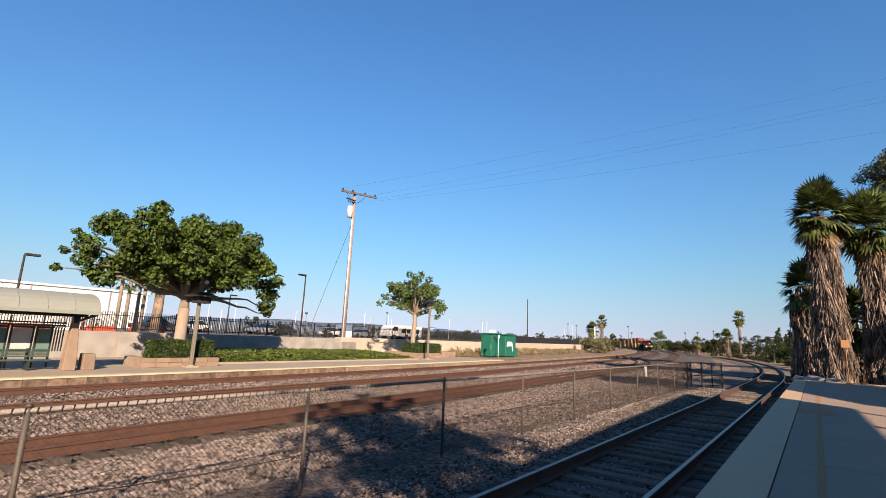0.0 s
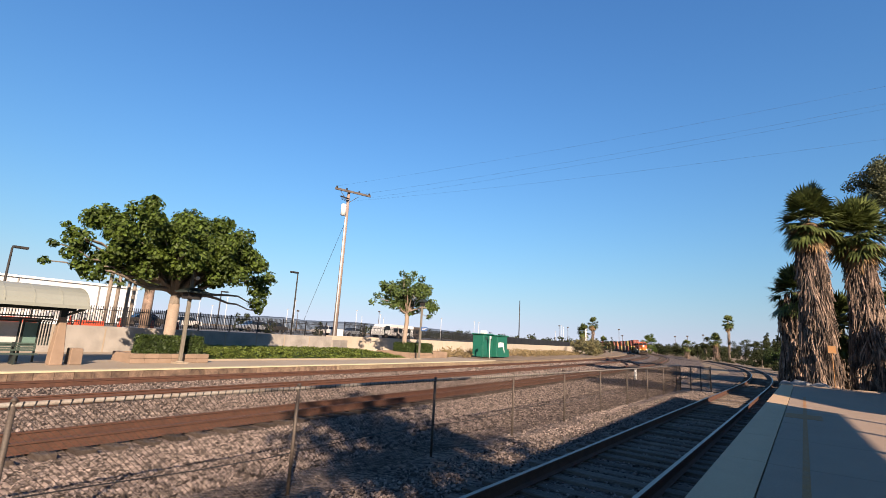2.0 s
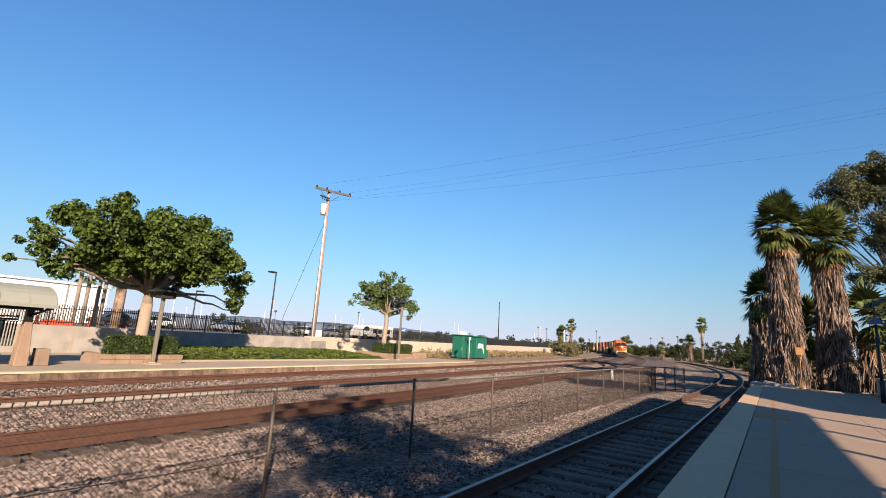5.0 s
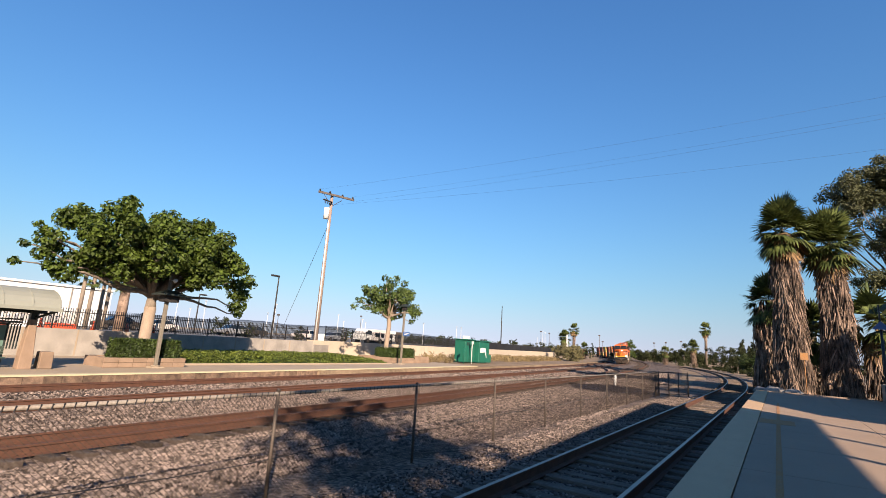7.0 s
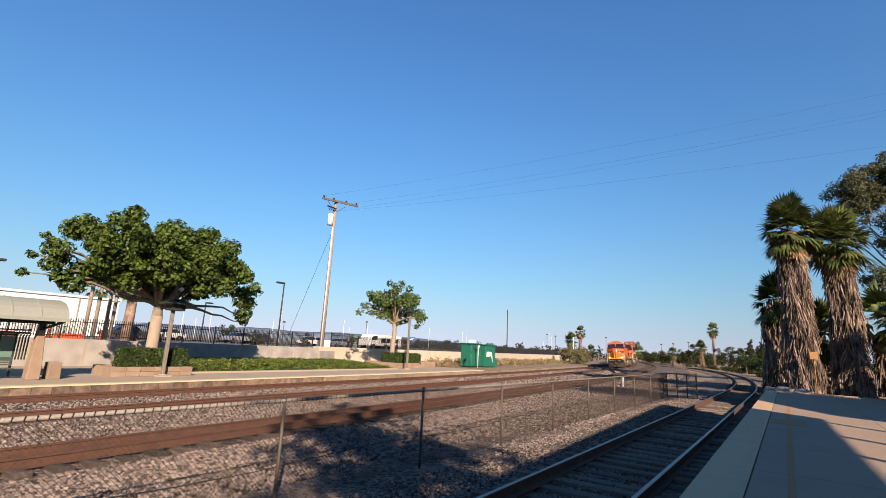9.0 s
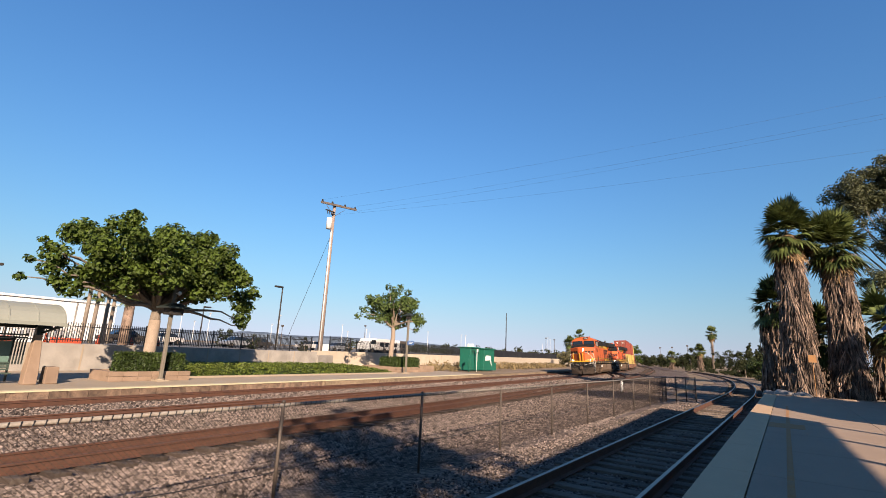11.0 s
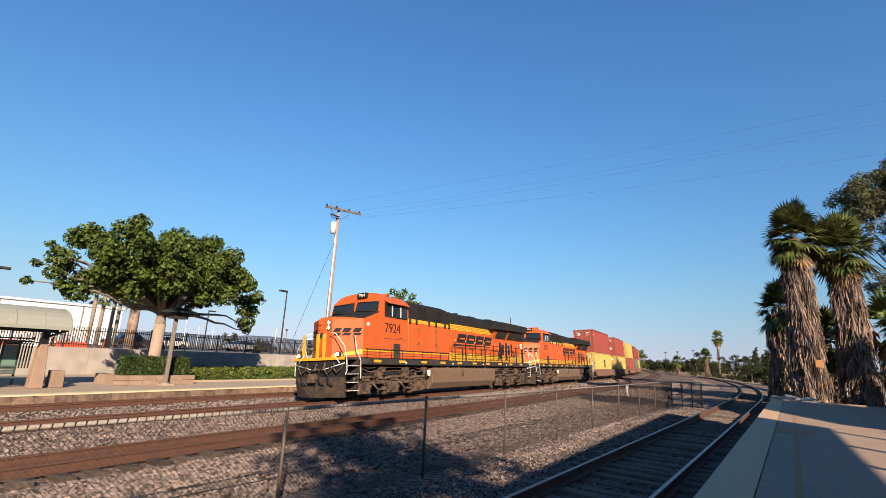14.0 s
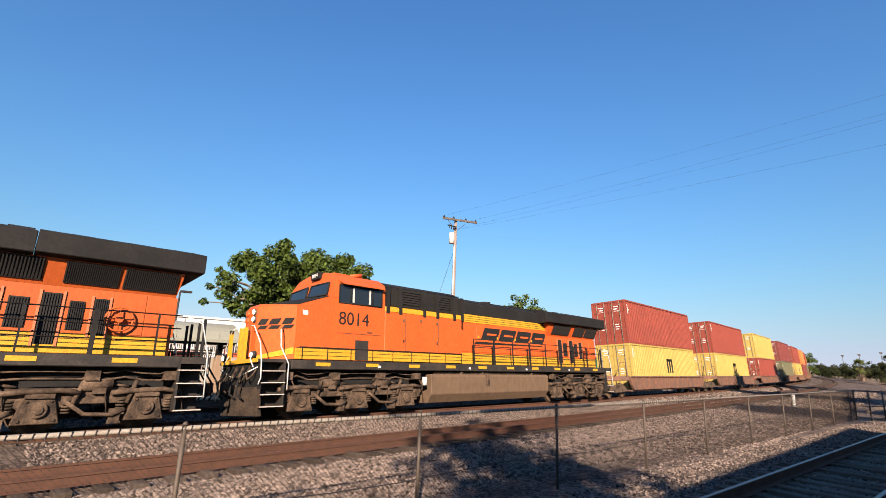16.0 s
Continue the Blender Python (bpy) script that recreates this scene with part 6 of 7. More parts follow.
def build_eucalyptus():
    rng = np.random.default_rng(71)
    c, r = [], []
    for cx, cy, cz, sx, sz, n in ((9.8, 58, 18.3, 2.9, 2.2, 44), (12.6, 58, 20.0, 4.0, 2.4, 50), (7.6, 58, 15.2, 1.5, 0.8, 12), (12.6, 57, 14.5, 4.2, 2.2, 40), (10.8, 57, 10.0, 2.0, 1.3, 14), (15.5, 57, 10, 4, 3, 40), (13.0, 56, 6, 3.5, 2, 30)):
        a, b = clump_cloud(rng, (cx, cy, cz), (sx, 3.0, sz), int(n * 1.3), 0.5, 1.05, 0.2)
        c += a
        r += b
    build_tree("eucalyptus", "tall grey-green eucalyptus with open ragged crown", (12.2, 58, -0.8), 9.0, 0.27, c, r, 250, 0.14, M_EUCA, M_BARK, 72, 24)


def build_distance():
    """Far trees, scrub and masts along the railway and behind the yard."""
    rng = np.random.default_rng(81)
    for i, (x, y, top, w, leaf) in enumerate((
            (-46.5, 235, 10.3, 3.6, M_LEAF), (-57.7, 260, 3.8, 3.0, M_FARLEAF), (-42.3, 240, 4.6, 4.6, M_FARLEAF), (-33.2, 220, 5.2, 4.6, M_FARLEAF), (-27, 205, 4.2, 4.0, M_FARLEAF),
            (-22.1, 190, 6.4, 3.4, M_FARLEAF), (-17.8, 175, 6.9, 2.9, M_FARLEAF), (-14.8, 185, 6.0, 3.4, M_FARLEAF), (-8.9, 165, 6.5, 2.4, M_FARLEAF), (-5.6, 150, 6.5, 2.3, M_FARLEAF),
            (-2.8, 140, 5.9, 2.4, M_FARLEAF), (2.3, 130, 6.0, 2.0, M_FARLEAF), (5.5, 140, 7.0, 3.0, M_FARLEAF), (-1.9, 110, 3.3, 2.0, M_FARLEAF), (0.4, 95, 3.4, 2.0, M_HEDGE), (3.6, 90, 4.0, 2.0, M_FARLEAF),
            (1.6, 80, 2.7, 1.4, M_HEDGE), (-46.3, 170, 6.2, 1.7, M_FARLEAF), (-70, 44.5, 4.0, 1.5, M_FARLEAF), (-87.8, 210, 4.0, 3.2, M_FARLEAF), (-77, 200, 5.0, 3.2, M_FARLEAF),
            (-71.9, 200, 3.9, 3.4, M_FARLEAF), (-60.7, 185, 4.9, 2.7, M_FARLEAF), (-50, 35.4, 3.2, 1.0, M_FARLEAF), (-50.5, 43.6, 3.0, 0.9, M_FARLEAF), (-51, 52.6, 3.9, 0.75, M_FARLEAF), (-101, 220, 3.0, 3.2, M_FARLEAF), (-112, 200, 3.6, 3.4, M_FARLEAF))):
        c, r = clump_cloud(rng, (x, y, top * 0.46), (w, w, top * 0.5), 34, w * 0.18, w * 0.34, 0.25)
        build_tree("distant_tree", "dark green tree in the distance beyond the railway", (x, y, -0.5), top * 0.35, 0.14, c, r, 80, w * 0.075, leaf, M_BARK, 90 + i, 6)
    for x, y, top in ((-1.4, 180, 9.2), (1.3, 180, 8.6), (0.2, 190, 7.6)):
        c = [(x + rng.normal() * 0.25, y, top * (0.06 + 0.9 * k / 15)) for k in range(16)]
        r = [1.35 * (1 - 0.75 * (k / 15) ** 2) for k in range(16)]
        build_tree("cypress", "slim dark cypress standing up from the far trees", (x, y, -0.5), top * 0.4, 0.15, c, r, 170, 0.32, M_FARLEAF, M_BARK, int(top * 10), 4)
    for x, y, top, n in ((-22.7, 170, 5.2, 40), (-12.9, 150, 6.8, 60), (-49.5, 172, 5.0, 44)):
        build_palm("distant bushy fan palm with a dry skirt", x, y, -0.3, top - 1.2, 0.7, top - 1.8, n, 1.9, int(-x * 10), 160)
    # low green growth beside the platform track, past the palms
    c, r = [], []
    for _ in range(110):
        y = rng.uniform(58, 160)
        x = near_x(y) + rng.uniform(3.4, 9.5) + (y - 46) * 0.02
        h = rng.uniform(0.2, 1.05)
        c.append((x, y, -0.2 + h * 0.5))
        r.append(h)
    v, f = leaf_cards(rng, c, r, 60, 0.2)
    o = new("trackside_shrubs", pieces("trackside_shrubs", v, f, M_FARLEAF))
    tagged(o, "low dark shrubs beside the curving platform track", "shrubs", kind="stuff")
    c, r = [], []
    for _ in range(330):
        y = rng.uniform(250, 420)
        x = rng.uniform(-260, 150)
        if abs(x - main_x(y)) < 12:
            continue
        h = rng.uniform(1.5, 6.5)
        c += [(x, y, h * 0.5), (x + rng.uniform(-3, 3), y, h * 0.9)]
        r += [rng.uniform(2, 4), rng.uniform(1.2, 2.6)]
    v, f = leaf_cards(rng, c, r, 42, 0.75)
    o = new("distant_woods", pieces("distant_woods", v, f, M_FARLEAF))
    tagged(o, "low line of distant trees at the horizon", "woods", kind="stuff")
    # dry scrub by the far track
    for i, (x, y, h, w) in enumerate(((-37.5, 118, 5.2, 3.3), (-34.5, 112, 3.2, 2.6), (-41, 122, 4.4, 2.6))):
        c, r = clump_cloud(rng, (x, y, h * 0.42 - 0.3), (w, w, h * 0.5), 34, 0.5, 0.9, 0.3)
        v, f = leaf_cards(rng, c, r, 60, 0.16, length=2.6)
        s = thing("scrub_bush", "dusty dry scrub bush beside the track", "bush", group="scrub")
        o = new("twigs", pieces("twigs", v, f, M_SCRUB))
        o.parent = s
    c, r = [], []
    for _ in range(420):
        y = rng.uniform(43, 108)
        x, yy = off_main(y, rng.uniform(-17, -11.5))
        c.append((x, yy, -0.3 + rng.uniform(0, 0.45)))
        r.append(rng.uniform(0.3, 0.75))
    v, f = leaf_cards(rng, c, r, 30, 0.11, length=3.2)
    o = new("dry_weeds", pieces("dry_weeds", v, f, M_DRYGRASS))
    tagged(o, "dry straw-coloured weeds below the cream wall", "weeds", kind="stuff")


# ---------------- things on the far platform ----------------
def build_planter(x0, x1, y0, y1, z1, label):
    p = thing("planter", label, "planter", kind="structure")
    n = max(1, round((y1 - y0) / 0.62))
    for i in range(n):
        for k in range(2):
            bm = bm_new()
            a, b = y0 + (y1 - y0) * i / n, y0 + (y1 - y0) * (i + 1) / n
            h = (z1 - PZ) / 2
            box(bm, x1 - 0.3, x1 + random.uniform(-0.01, 0.012), a + 0.006, b - 0.006, PZ + h * k + 0.004, PZ + h * (k + 1) - 0.004)
            part("block", bm, M_PLANTER, p, "", 0.01)
    bm = bm_new()
    box(bm, x0, x1 - 0.31, y0 + 0.02, y0 + 0.3, PZ, z1)
    box(bm, x0, x1 - 0.31, y1 - 0.3, y1 - 0.02, PZ, z1)
    box(bm, x0, x0 + 0.3, y0 + 0.31, y1 - 0.31, PZ, z1)
    part("side_wall", bm, M_PLANTER, p)
    bm = bm_new()
    box(bm, x0 + 0.31, x1 - 0.32, y0 + 0.31, y1 - 0.31, PZ, z1 - 0.06)
    part("soil", bm, M_EARTH, p)


def build_platform_lamp(x, y, z, top, hats, label, sign=False):
    L = thing("platform_lamp", label, "lamp post")
    bm = bm_new()
    box(bm, x - 0.3, x + 0.3, y - 0.3, y + 0.3, z, z + 0.07)
    tube(bm, [(x, y, z + 0.07), (x, y, z + 0.12)], 0.2, 12)
    part("base_plate", bm, M_CONC_FAR, L)
    bm = bm_new()
    box(bm, x - 0.08, x + 0.08, y - 0.08, y + 0.08, z + 0.1, top)
    part("pole", bm, mat("lamp_pole_paint", (0.20, 0.17, 0.13), 0.6, amount=0.4), L, "", 0.015)
    for hz, w, dy in hats:
        bm = bm_new()
        hull(bm, [(x + sx * w, y + dy + sy * w, hz) for sx in (-1, 1) for sy in (-1, 1)] + [(x + sx * w, y + dy + sy * w, hz + 0.07) for sx in (-1, 1) for sy in (-1, 1)] + [(x + sx * w * 0.3, y + dy + sy * w * 0.3, hz + 0.28) for sx in (-1, 1) for sy in (-1, 1)])
        part("shade", bm, M_DARKSTEEL, L, "dark hipped lamp shade")
        bm = bm_new()
        box(bm, x - w * 0.55, x + w * 0.55, y + dy - w * 0.55, y + dy + w * 0.55, hz - 0.32, hz - 0.005)
        part("lantern", bm, M_SILL, L)
    if sign:
        bm = bm_new()
        box(bm, x + 0.09, x + 0.13, y - 0.1, y + 0.85, 2.3, 2.66)
        s = part("sign_board", bm, M_BLUE, L, "blue platform sign with pale bars")
        bm = bm_new()
        for k in range(2):
            box(bm, x + 0.13, x + 0.135, y + 0.05, y + 0.72 - 0.2 * k, 2.52 - 0.13 * k, 2.57 - 0.13 * k)
        part("lettering_bar", bm, M_WHITE, s)
    else:
        bm = bm_new()
        bmesh.ops.create_uvsphere(bm, u_segments=12, v_segments=8, radius=0.11, matrix=Matrix.Translation((x + 0.25, y + 0.12, 4.15)))
        tube(bm, [(x, y, 4.15), (x + 0.25, y + 0.12, 4.15)], 0.03, 6)
        part("globe", bm, M_LAMPGLASS, L, "small white globe")
    return L


def build_shelter():
    S = thing("platform_shelter", "platform shelter with pale vaulted roof and stone piers", "shelter")
    y0, y1, xc, w = -3.0, 8.1, -25.75, 1.55
    n = 12
    arc = [(xc + w * math.cos(math.pi * k / n), 2.22 + 0.82 * math.sin(math.pi * k / n)) for k in range(n + 1)]
    y = y0
    while y < y1 - 0.1:
        bm = bm_new()
        e = min(y + 0.92, y1)
        prism(bm, arc + [(xc + (w - 0.06) * math.cos(math.pi * k / n), 2.22 + 0.76 * math.sin(math.pi * k / n)) for k in range(n, -1, -1)], y + 0.012, e - 0.012)
        part("roof_panel", bm, M_ROOFGREEN, S, "pale green-grey curved roof panel")
        bm = bm_new()
        prism(bm, [(u + (u - xc) * 0.012, v + 0.012) for u, v in arc] + [(xc + (w - 0.08) * math.cos(math.pi * k / n), 2.22 + 0.74 * math.sin(math.pi * k / n)) for k in range(n, -1, -1)], e - 0.014, e + 0.022)
        part("roof_rib", bm, M_ROOFGREEN, S)
        y = e
    bm = bm_new()
    prism(bm, arc, y1 - 0.06, y1 - 0.02)
    part("gable", bm, M_ROOFGREEN, S)
    for x in (xc - w, xc + w):
        bm = bm_new()
        box(bm, x - 0.07, x + 0.07, y0, y1 + 0.02, 2.10, 2.24)
        part("eave_beam", bm, M_ROOFGREEN, S)
    bm = bm_new()
    box(bm, xc - 0.12, xc + 0.12, y0, y1, 1.98, 2.16)
    part("ridge_beam", bm, M_DARKSTEEL, S)
    for y in (7.55, 3.0, -1.2):
        bm = bm_new()
        hull(bm, [(xc + 0.45 + sx * a, y + sy * b, z) for a, b, z in ((0.27, 0.23, PZ), (0.26, 0.22, PZ + 0.5), (0.22, 0.18, PZ + 0.62), (0.15, 0.12, 1.72)) for sx in (-1, 1) for sy in (-1, 1)])
        part("pier", bm, M_PLANTER, S, "tapered tan stone pier", 0.02)
        bm = bm_new()
        box(bm, xc + 0.33, xc + 0.57, y - 0.11, y + 0.11, 1.65, 2.1)
        part("column", bm, M_DARKSTEEL, S)
        bm = bm_new()
        tube(bm, [(xc + 0.45, y, 1.75), (xc + w, y + 0.4, 2.12)], 0.05, 6)
        tube(bm, [(xc + 0.45, y, 1.75), (xc + 0.1, y, 2.1)], 0.05, 6)
        tube(bm, [(xc + 0.45, y + 0.1, 1.8), (xc + 0.45, y + 0.8, 2.12)], 0.05, 6)
        part("bracket", bm, M_DARKSTEEL, S)
    x = xc - 0.55
    for y, e, m in ((6.5, 7.1, M_SIGNGREEN), (5.65, 6.45, M_PAPER), (4.6, 5.6, M_SIGNGREEN), (3.4, 4.55, M_SIGNGREEN), (2.0, 3.35, M_SIGNGREEN), (0.5, 1.9, M_SIGNGREEN), (-1.0, 0.4, M_SIGNGREEN)):
        bm = bm_new()
        box(bm, x - 0.02, x + 0.02, y + 0.06, e - 0.06, 0.5, 1.42)
        part("notice_panel", bm, m, S, "framed notice panel")
        bm = bm_new()
        for a, b, c, d in ((y, y + 0.07, -0.25, 1.6), (e - 0.07, e, -0.25, 1.6), (y + 0.07, e - 0.07, 1.43, 1.52), (y + 0.07, e - 0.07, 0.4, 0.49)):
            box(bm, x - 0.04, x + 0.04, a, b, c, d)
        part("panel_frame", bm, M_DARKSTEEL, S)
    for k in range(4):
        bm = bm_new()
        box(bm, x - 0.03, x + 0.03, 7.16 + 0.1 * k, 7.2 + 0.1 * k, 0.45, 1.5)
        part("bar", bm, M_DARKSTEEL, S)
    for z in (1.55, 1.66):
        bm = bm_new()
        box(bm, x - 0.05, x + 0.05, -2, 7.5, z, z + 0.06)
        part("top_rail", bm, M_DARKSTEEL, S)
    bench = thing("bench", "dark green slatted steel bench under the shelter", "bench")
    for k in range(5):
        bm = bm_new()
        box(bm, x + 0.25 + 0.09 * k, x + 0.32 + 0.09 * k, 2.2, 7.05, 0.10, 0.135)
        part("seat_slat", bm, M_BENCH, bench)
    for k in range(4):
        bm = bm_new()
        box(bm, x + 0.19 - 0.02 * k, x + 0.22 - 0.02 * k, 2.2, 7.05, 0.22 + 0.09 * k, 0.29 + 0.09 * k)
        part("back_slat", bm, M_BENCH, bench)
    for y in (2.4, 4.3, 6.3):
        bm = bm_new()
        box(bm, x + 0.2, x + 0.7, y - 0.04, y + 0.04, PZ, 0.1)
        box(bm, x + 0.1, x + 0.2, y - 0.04, y + 0.04, PZ, 0.58)
        part("leg", bm, M_DARKSTEEL, bench)
    bm = bm_new()
    hull(bm, [(-25.5 + sx * a, 8.3 + sy * b, z) for a, b, z in ((0.3, 0.24, PZ), (0.28, 0.22, 0.40)) for sx in (-1, 1) for sy in (-1, 1)])
    thing("stone_bollard", "short tan stone pier beside the shelter", "bollard", bm=bm, material=M_PLANTER, bevel=0.02)


def build_cabinets():
    C = thing("signal_cabinet", "dark green steel railway signal cabinet", "cabinet", group="signal cabinets")
    bm = bm_new()
    box(bm, -30.6, -29.1, 50.9, 53.3, -0.25, 2.42)
    part("body", bm, M_CABGREEN, C, "", 0.03)
    bm = bm_new()
    box(bm, -30.75, -28.95, 50.75, 53.35, 2.42, 2.54)
    part("roof", bm, M_CABGREEN, C, "", 0.03)
    for y in (51.0, 52.12):
        bm = bm_new()
        box(bm, -29.1, -29.06, y, y + 1.06, -0.1, 2.3)
        d = part("door", bm, M_CABGREEN, C, "", 0.01)
        bm = bm_new()
        for k in range(4):
            box(bm, -29.06, -29.03, y + 0.2, y + 0.86, 1.8 + 0.1 * k, 1.85 + 0.1 * k)
        part("vent", bm, M_DARKSTEEL, d)
    D = thing("signal_cabinet", "green steel signal cabinet with a white paint patch", "cabinet", group="signal cabinets")
    bm = bm_new()
    box(bm, -30.3, -28.6, 53.5, 56.3, -0.25, 2.35)
    part("body", bm, M_CABGREEN, D, "", 0.03)
    bm = bm_new()
    box(bm, -30.45, -28.45, 53.4, 56.4, 2.35, 2.48)
    part("roof", bm, M_CABGREEN, D, "", 0.03)
    bm = bm_new()
    hull(bm, [(-28.6 + d, y, z) for d in (0, 0.012) for y, z in ((53.9, 1.55), (53.85, 0.95), (54.4, 1.6), (54.3, 1.0), (55.3, 1.55), (55.2, 1.05))])
    hull(bm, [(-28.6 + d, y, z) for d in (0, 0.014) for y, z in ((55.0, 1.45), (55.3, 1.5), (55.6, 0.4), (55.5, 0.3), (55.2, 0.9))])
    part("paint_patch", bm, M_WHITE, D, "white painted-over patch")
    bm = bm_new()
    box(bm, -29.4, -28.7, 56.5, 57.1, -0.25, 0.7)
    part("junction_box", bm, M_CABGREEN, D, "", 0.02)
    for y, h in ((49.4, 1.6), (51.3, 2.3)):
        bm = bm_new()
        tube(bm, [(-28.4, y, -0.4), (-28.4, y, h)], 0.05, 8)
        box(bm, -28.36, -28.32, y - 0.18, y + 0.18, h - 0.35, h)
        thing("track_sign", "small pale sign on a thin post", "sign", group="track signs", bm=bm, material=M_CABGREEN if h < 2 else M_WHITE)
    bm = bm_new()
    box(bm, -30.4, -29.7, 52.3, 52.9, 2.54, 2.95)
    thing("relay_box", "pale equipment box above the cabinets", "box", bm=bm, material=M_WHITE, bevel=0.04)


def build_pole():
    P = thing("utility_pole", "tall wooden utility pole with crossarm and transformer", "utility pole")
    x, y = -40.0, 36.75
    bm = bm_new()
    tube(bm, [(x, y, 0.5), (x, y + 0.02, 9), (x, y + 0.05, 18.0)], 0.27, 12, 0.17)
    part("pole", bm, M_WOODPOLE, P)
    bm = bm_new()
    tube(bm, [(x + 0.2, y - 0.27, 0.9), (x + 0.14, y - 0.2, 14.8)], 0.075, 8)
    part("conduit", bm, M_WHITE, P, "pale riser conduit")
    bm = bm_new()
    hull(bm, [(x + 0.2 + d, yy, z + e) for d in (0, 0.16) for yy, z in ((34.5, 17.55), (40.1, 18.17)) for e in (0, 0.24)])
    part("crossarm", bm, M_ARM, P, "dark weathered crossarm")
    bm = bm_new()
    tube(bm, [(x + 0.2, 35.4, 17.6), (x + 0.12, 36.7, 16.6)], 0.03, 6)
    tube(bm, [(x + 0.2, 38.2, 17.7), (x + 0.12, 36.8, 16.6)], 0.03, 6)
    part("brace", bm, M_GALV, P)
    for yy in (34.7, 36.2, 38.2, 39.9):
        bm = bm_new()
        for k in range(3):
            tube(bm, [(x + 0.26, yy, 17.74 + (yy - 34.5) * 0.11 + 0.1 * k), (x + 0.26, yy, 17.81 + (yy - 34.5) * 0.11 + 0.1 * k)], 0.13 - 0.02 * k, 8)
        part("insulator", bm, M_SILL, P)
    bm = bm_new()
    tube(bm, [(x + 0.2, 36.05, 14.9), (x + 0.2, 36.05, 16.2)], 0.3, 14)
    part("transformer", bm, M_WHITE, P, "pale grey transformer can")
    bm = bm_new()
    for k in range(3):
        tube(bm, [(x + 0.4, 35.4 + 0.3 * k, 17.0), (x + 0.45, 35.5 + 0.3 * k, 16.55)], 0.05, 6)
    box(bm, x + 0.2, x + 0.45, 35.3, 36.6, 16.95, 17.03)
    part("fuse_cutout", bm, M_SILL, P)
    bm = bm_new()
    tube(bm, [(x, y - 0.1, 14.2), (x - 0.5, 33.2, 4.0), (x - 0.6, 32.2, 0.9)], 0.02, 5)
    part("guy_wire", bm, M_IRON, P)
    for (yy, z), (ex, ey, ez) in (((34.7, 18.0), (7.6, 45, 23.15)), ((38.2, 18.0), (7.5, 45, 21.75)), ((39.9, 18.05), (7.45, 45, 21.35)), ((36.3, 16.6), (7.24, 45, 19.0))):
        bm = bm_new()
        pts = []
        for k in range(17):
            f = k / 16 * 1.6
            g = k / 16
            pts.append((x + 0.26 + (ex - x) * f, yy + (ey - yy) * f, z + (ez - z) * f - 4 * 0.9 * (g - g * g) * (1 if k else 0) + 0.9 * 0.0))
        tube(bm, pts, 0.0052, 4)
        thing("power_line", "thin dark overhead power line", "cable", group="power lines", bm=bm, material=M_IRON)


def street_lamp(x, y, top, z0, arm, label, name="street_lamp"):
    L = thing(name, label, "street lamp", group="yard lamps")
    bm = bm_new()
    tube(bm, [(x, y, z0), (x, y, top)], 0.1, 8, 0.07)
    part("pole", bm, M_SILL, L)
    bm = bm_new()
    box(bm, x - 0.2, x + 0.2, y + min(0, arm), y + max(0, arm), top - 0.02, top + 0.16)
    part("lamp_head", bm, M_SILL, L, "", 0.03)


def build_vehicle(x, y, L, W, H, z, label, body, name="parked_truck", cab=True):
    """A parked box vehicle: body, cab, windows and wheels."""
    V = thing(name, label, "truck", group="parked vehicles")
    bm = bm_new()
    box(bm, -W / 2, W / 2, -L / 2 + (1.9 if cab else 0), L / 2, 0.55, H)
    part("body", bm, body, V, "", 0.08)
    if cab:
        bm = bm_new()
        hull(bm, [(s * W / 2, yy, zz) for s in (-1, 1) for yy, zz in ((-L / 2, 0.55), (-L / 2, 1.25), (-L / 2 + 0.7, 2.1), (-L / 2 + 1.88, 2.15), (-L / 2 + 1.88, 0.55))])
        part("cab", bm, M_WHITE, V, "", 0.06)
        for s in (-1, 1):
            bm = bm_new()
            hull(bm, [(s * (W / 2 + d), yy, zz) for d in (0.002, 0.02) for yy, zz in ((-L / 2 + 0.45, 1.35), (-L / 2 + 0.85, 1.95), (-L / 2 + 1.7, 1.95), (-L / 2 + 1.7, 1.35))])
            part("side_window", bm, M_GLASS, V)
    for s in (-1, 1):
        for k in range(2):
            bm = bm_new()
            yy = 0.1 + 1.2 * k
            box(bm, *sorted((s * (W / 2 + 0.002), s * (W / 2 + 0.02))), yy, yy + 0.8, H - 1.1, H - 0.5)
            part("side_window", bm, M_GLASS, V)
        for yy in (-L / 2 + 1.0, L / 2 - 1.2):
            bm = bm_new()
            tube(bm, [(s * (W / 2 - 0.3), yy, 0.42), (s * (W / 2 + 0.01), yy, 0.42)], 0.42, 16)
            w = part("wheel", bm, M_LBLACK, V)
            bm = bm_new()
            tube(bm, [(s * (W / 2 + 0.01), yy, 0.42), (s * (W / 2 + 0.03), yy, 0.42)], 0.2, 12)
            part("rim", bm, M_GALV, w)
    V.matrix_world = pose(x, y, z)


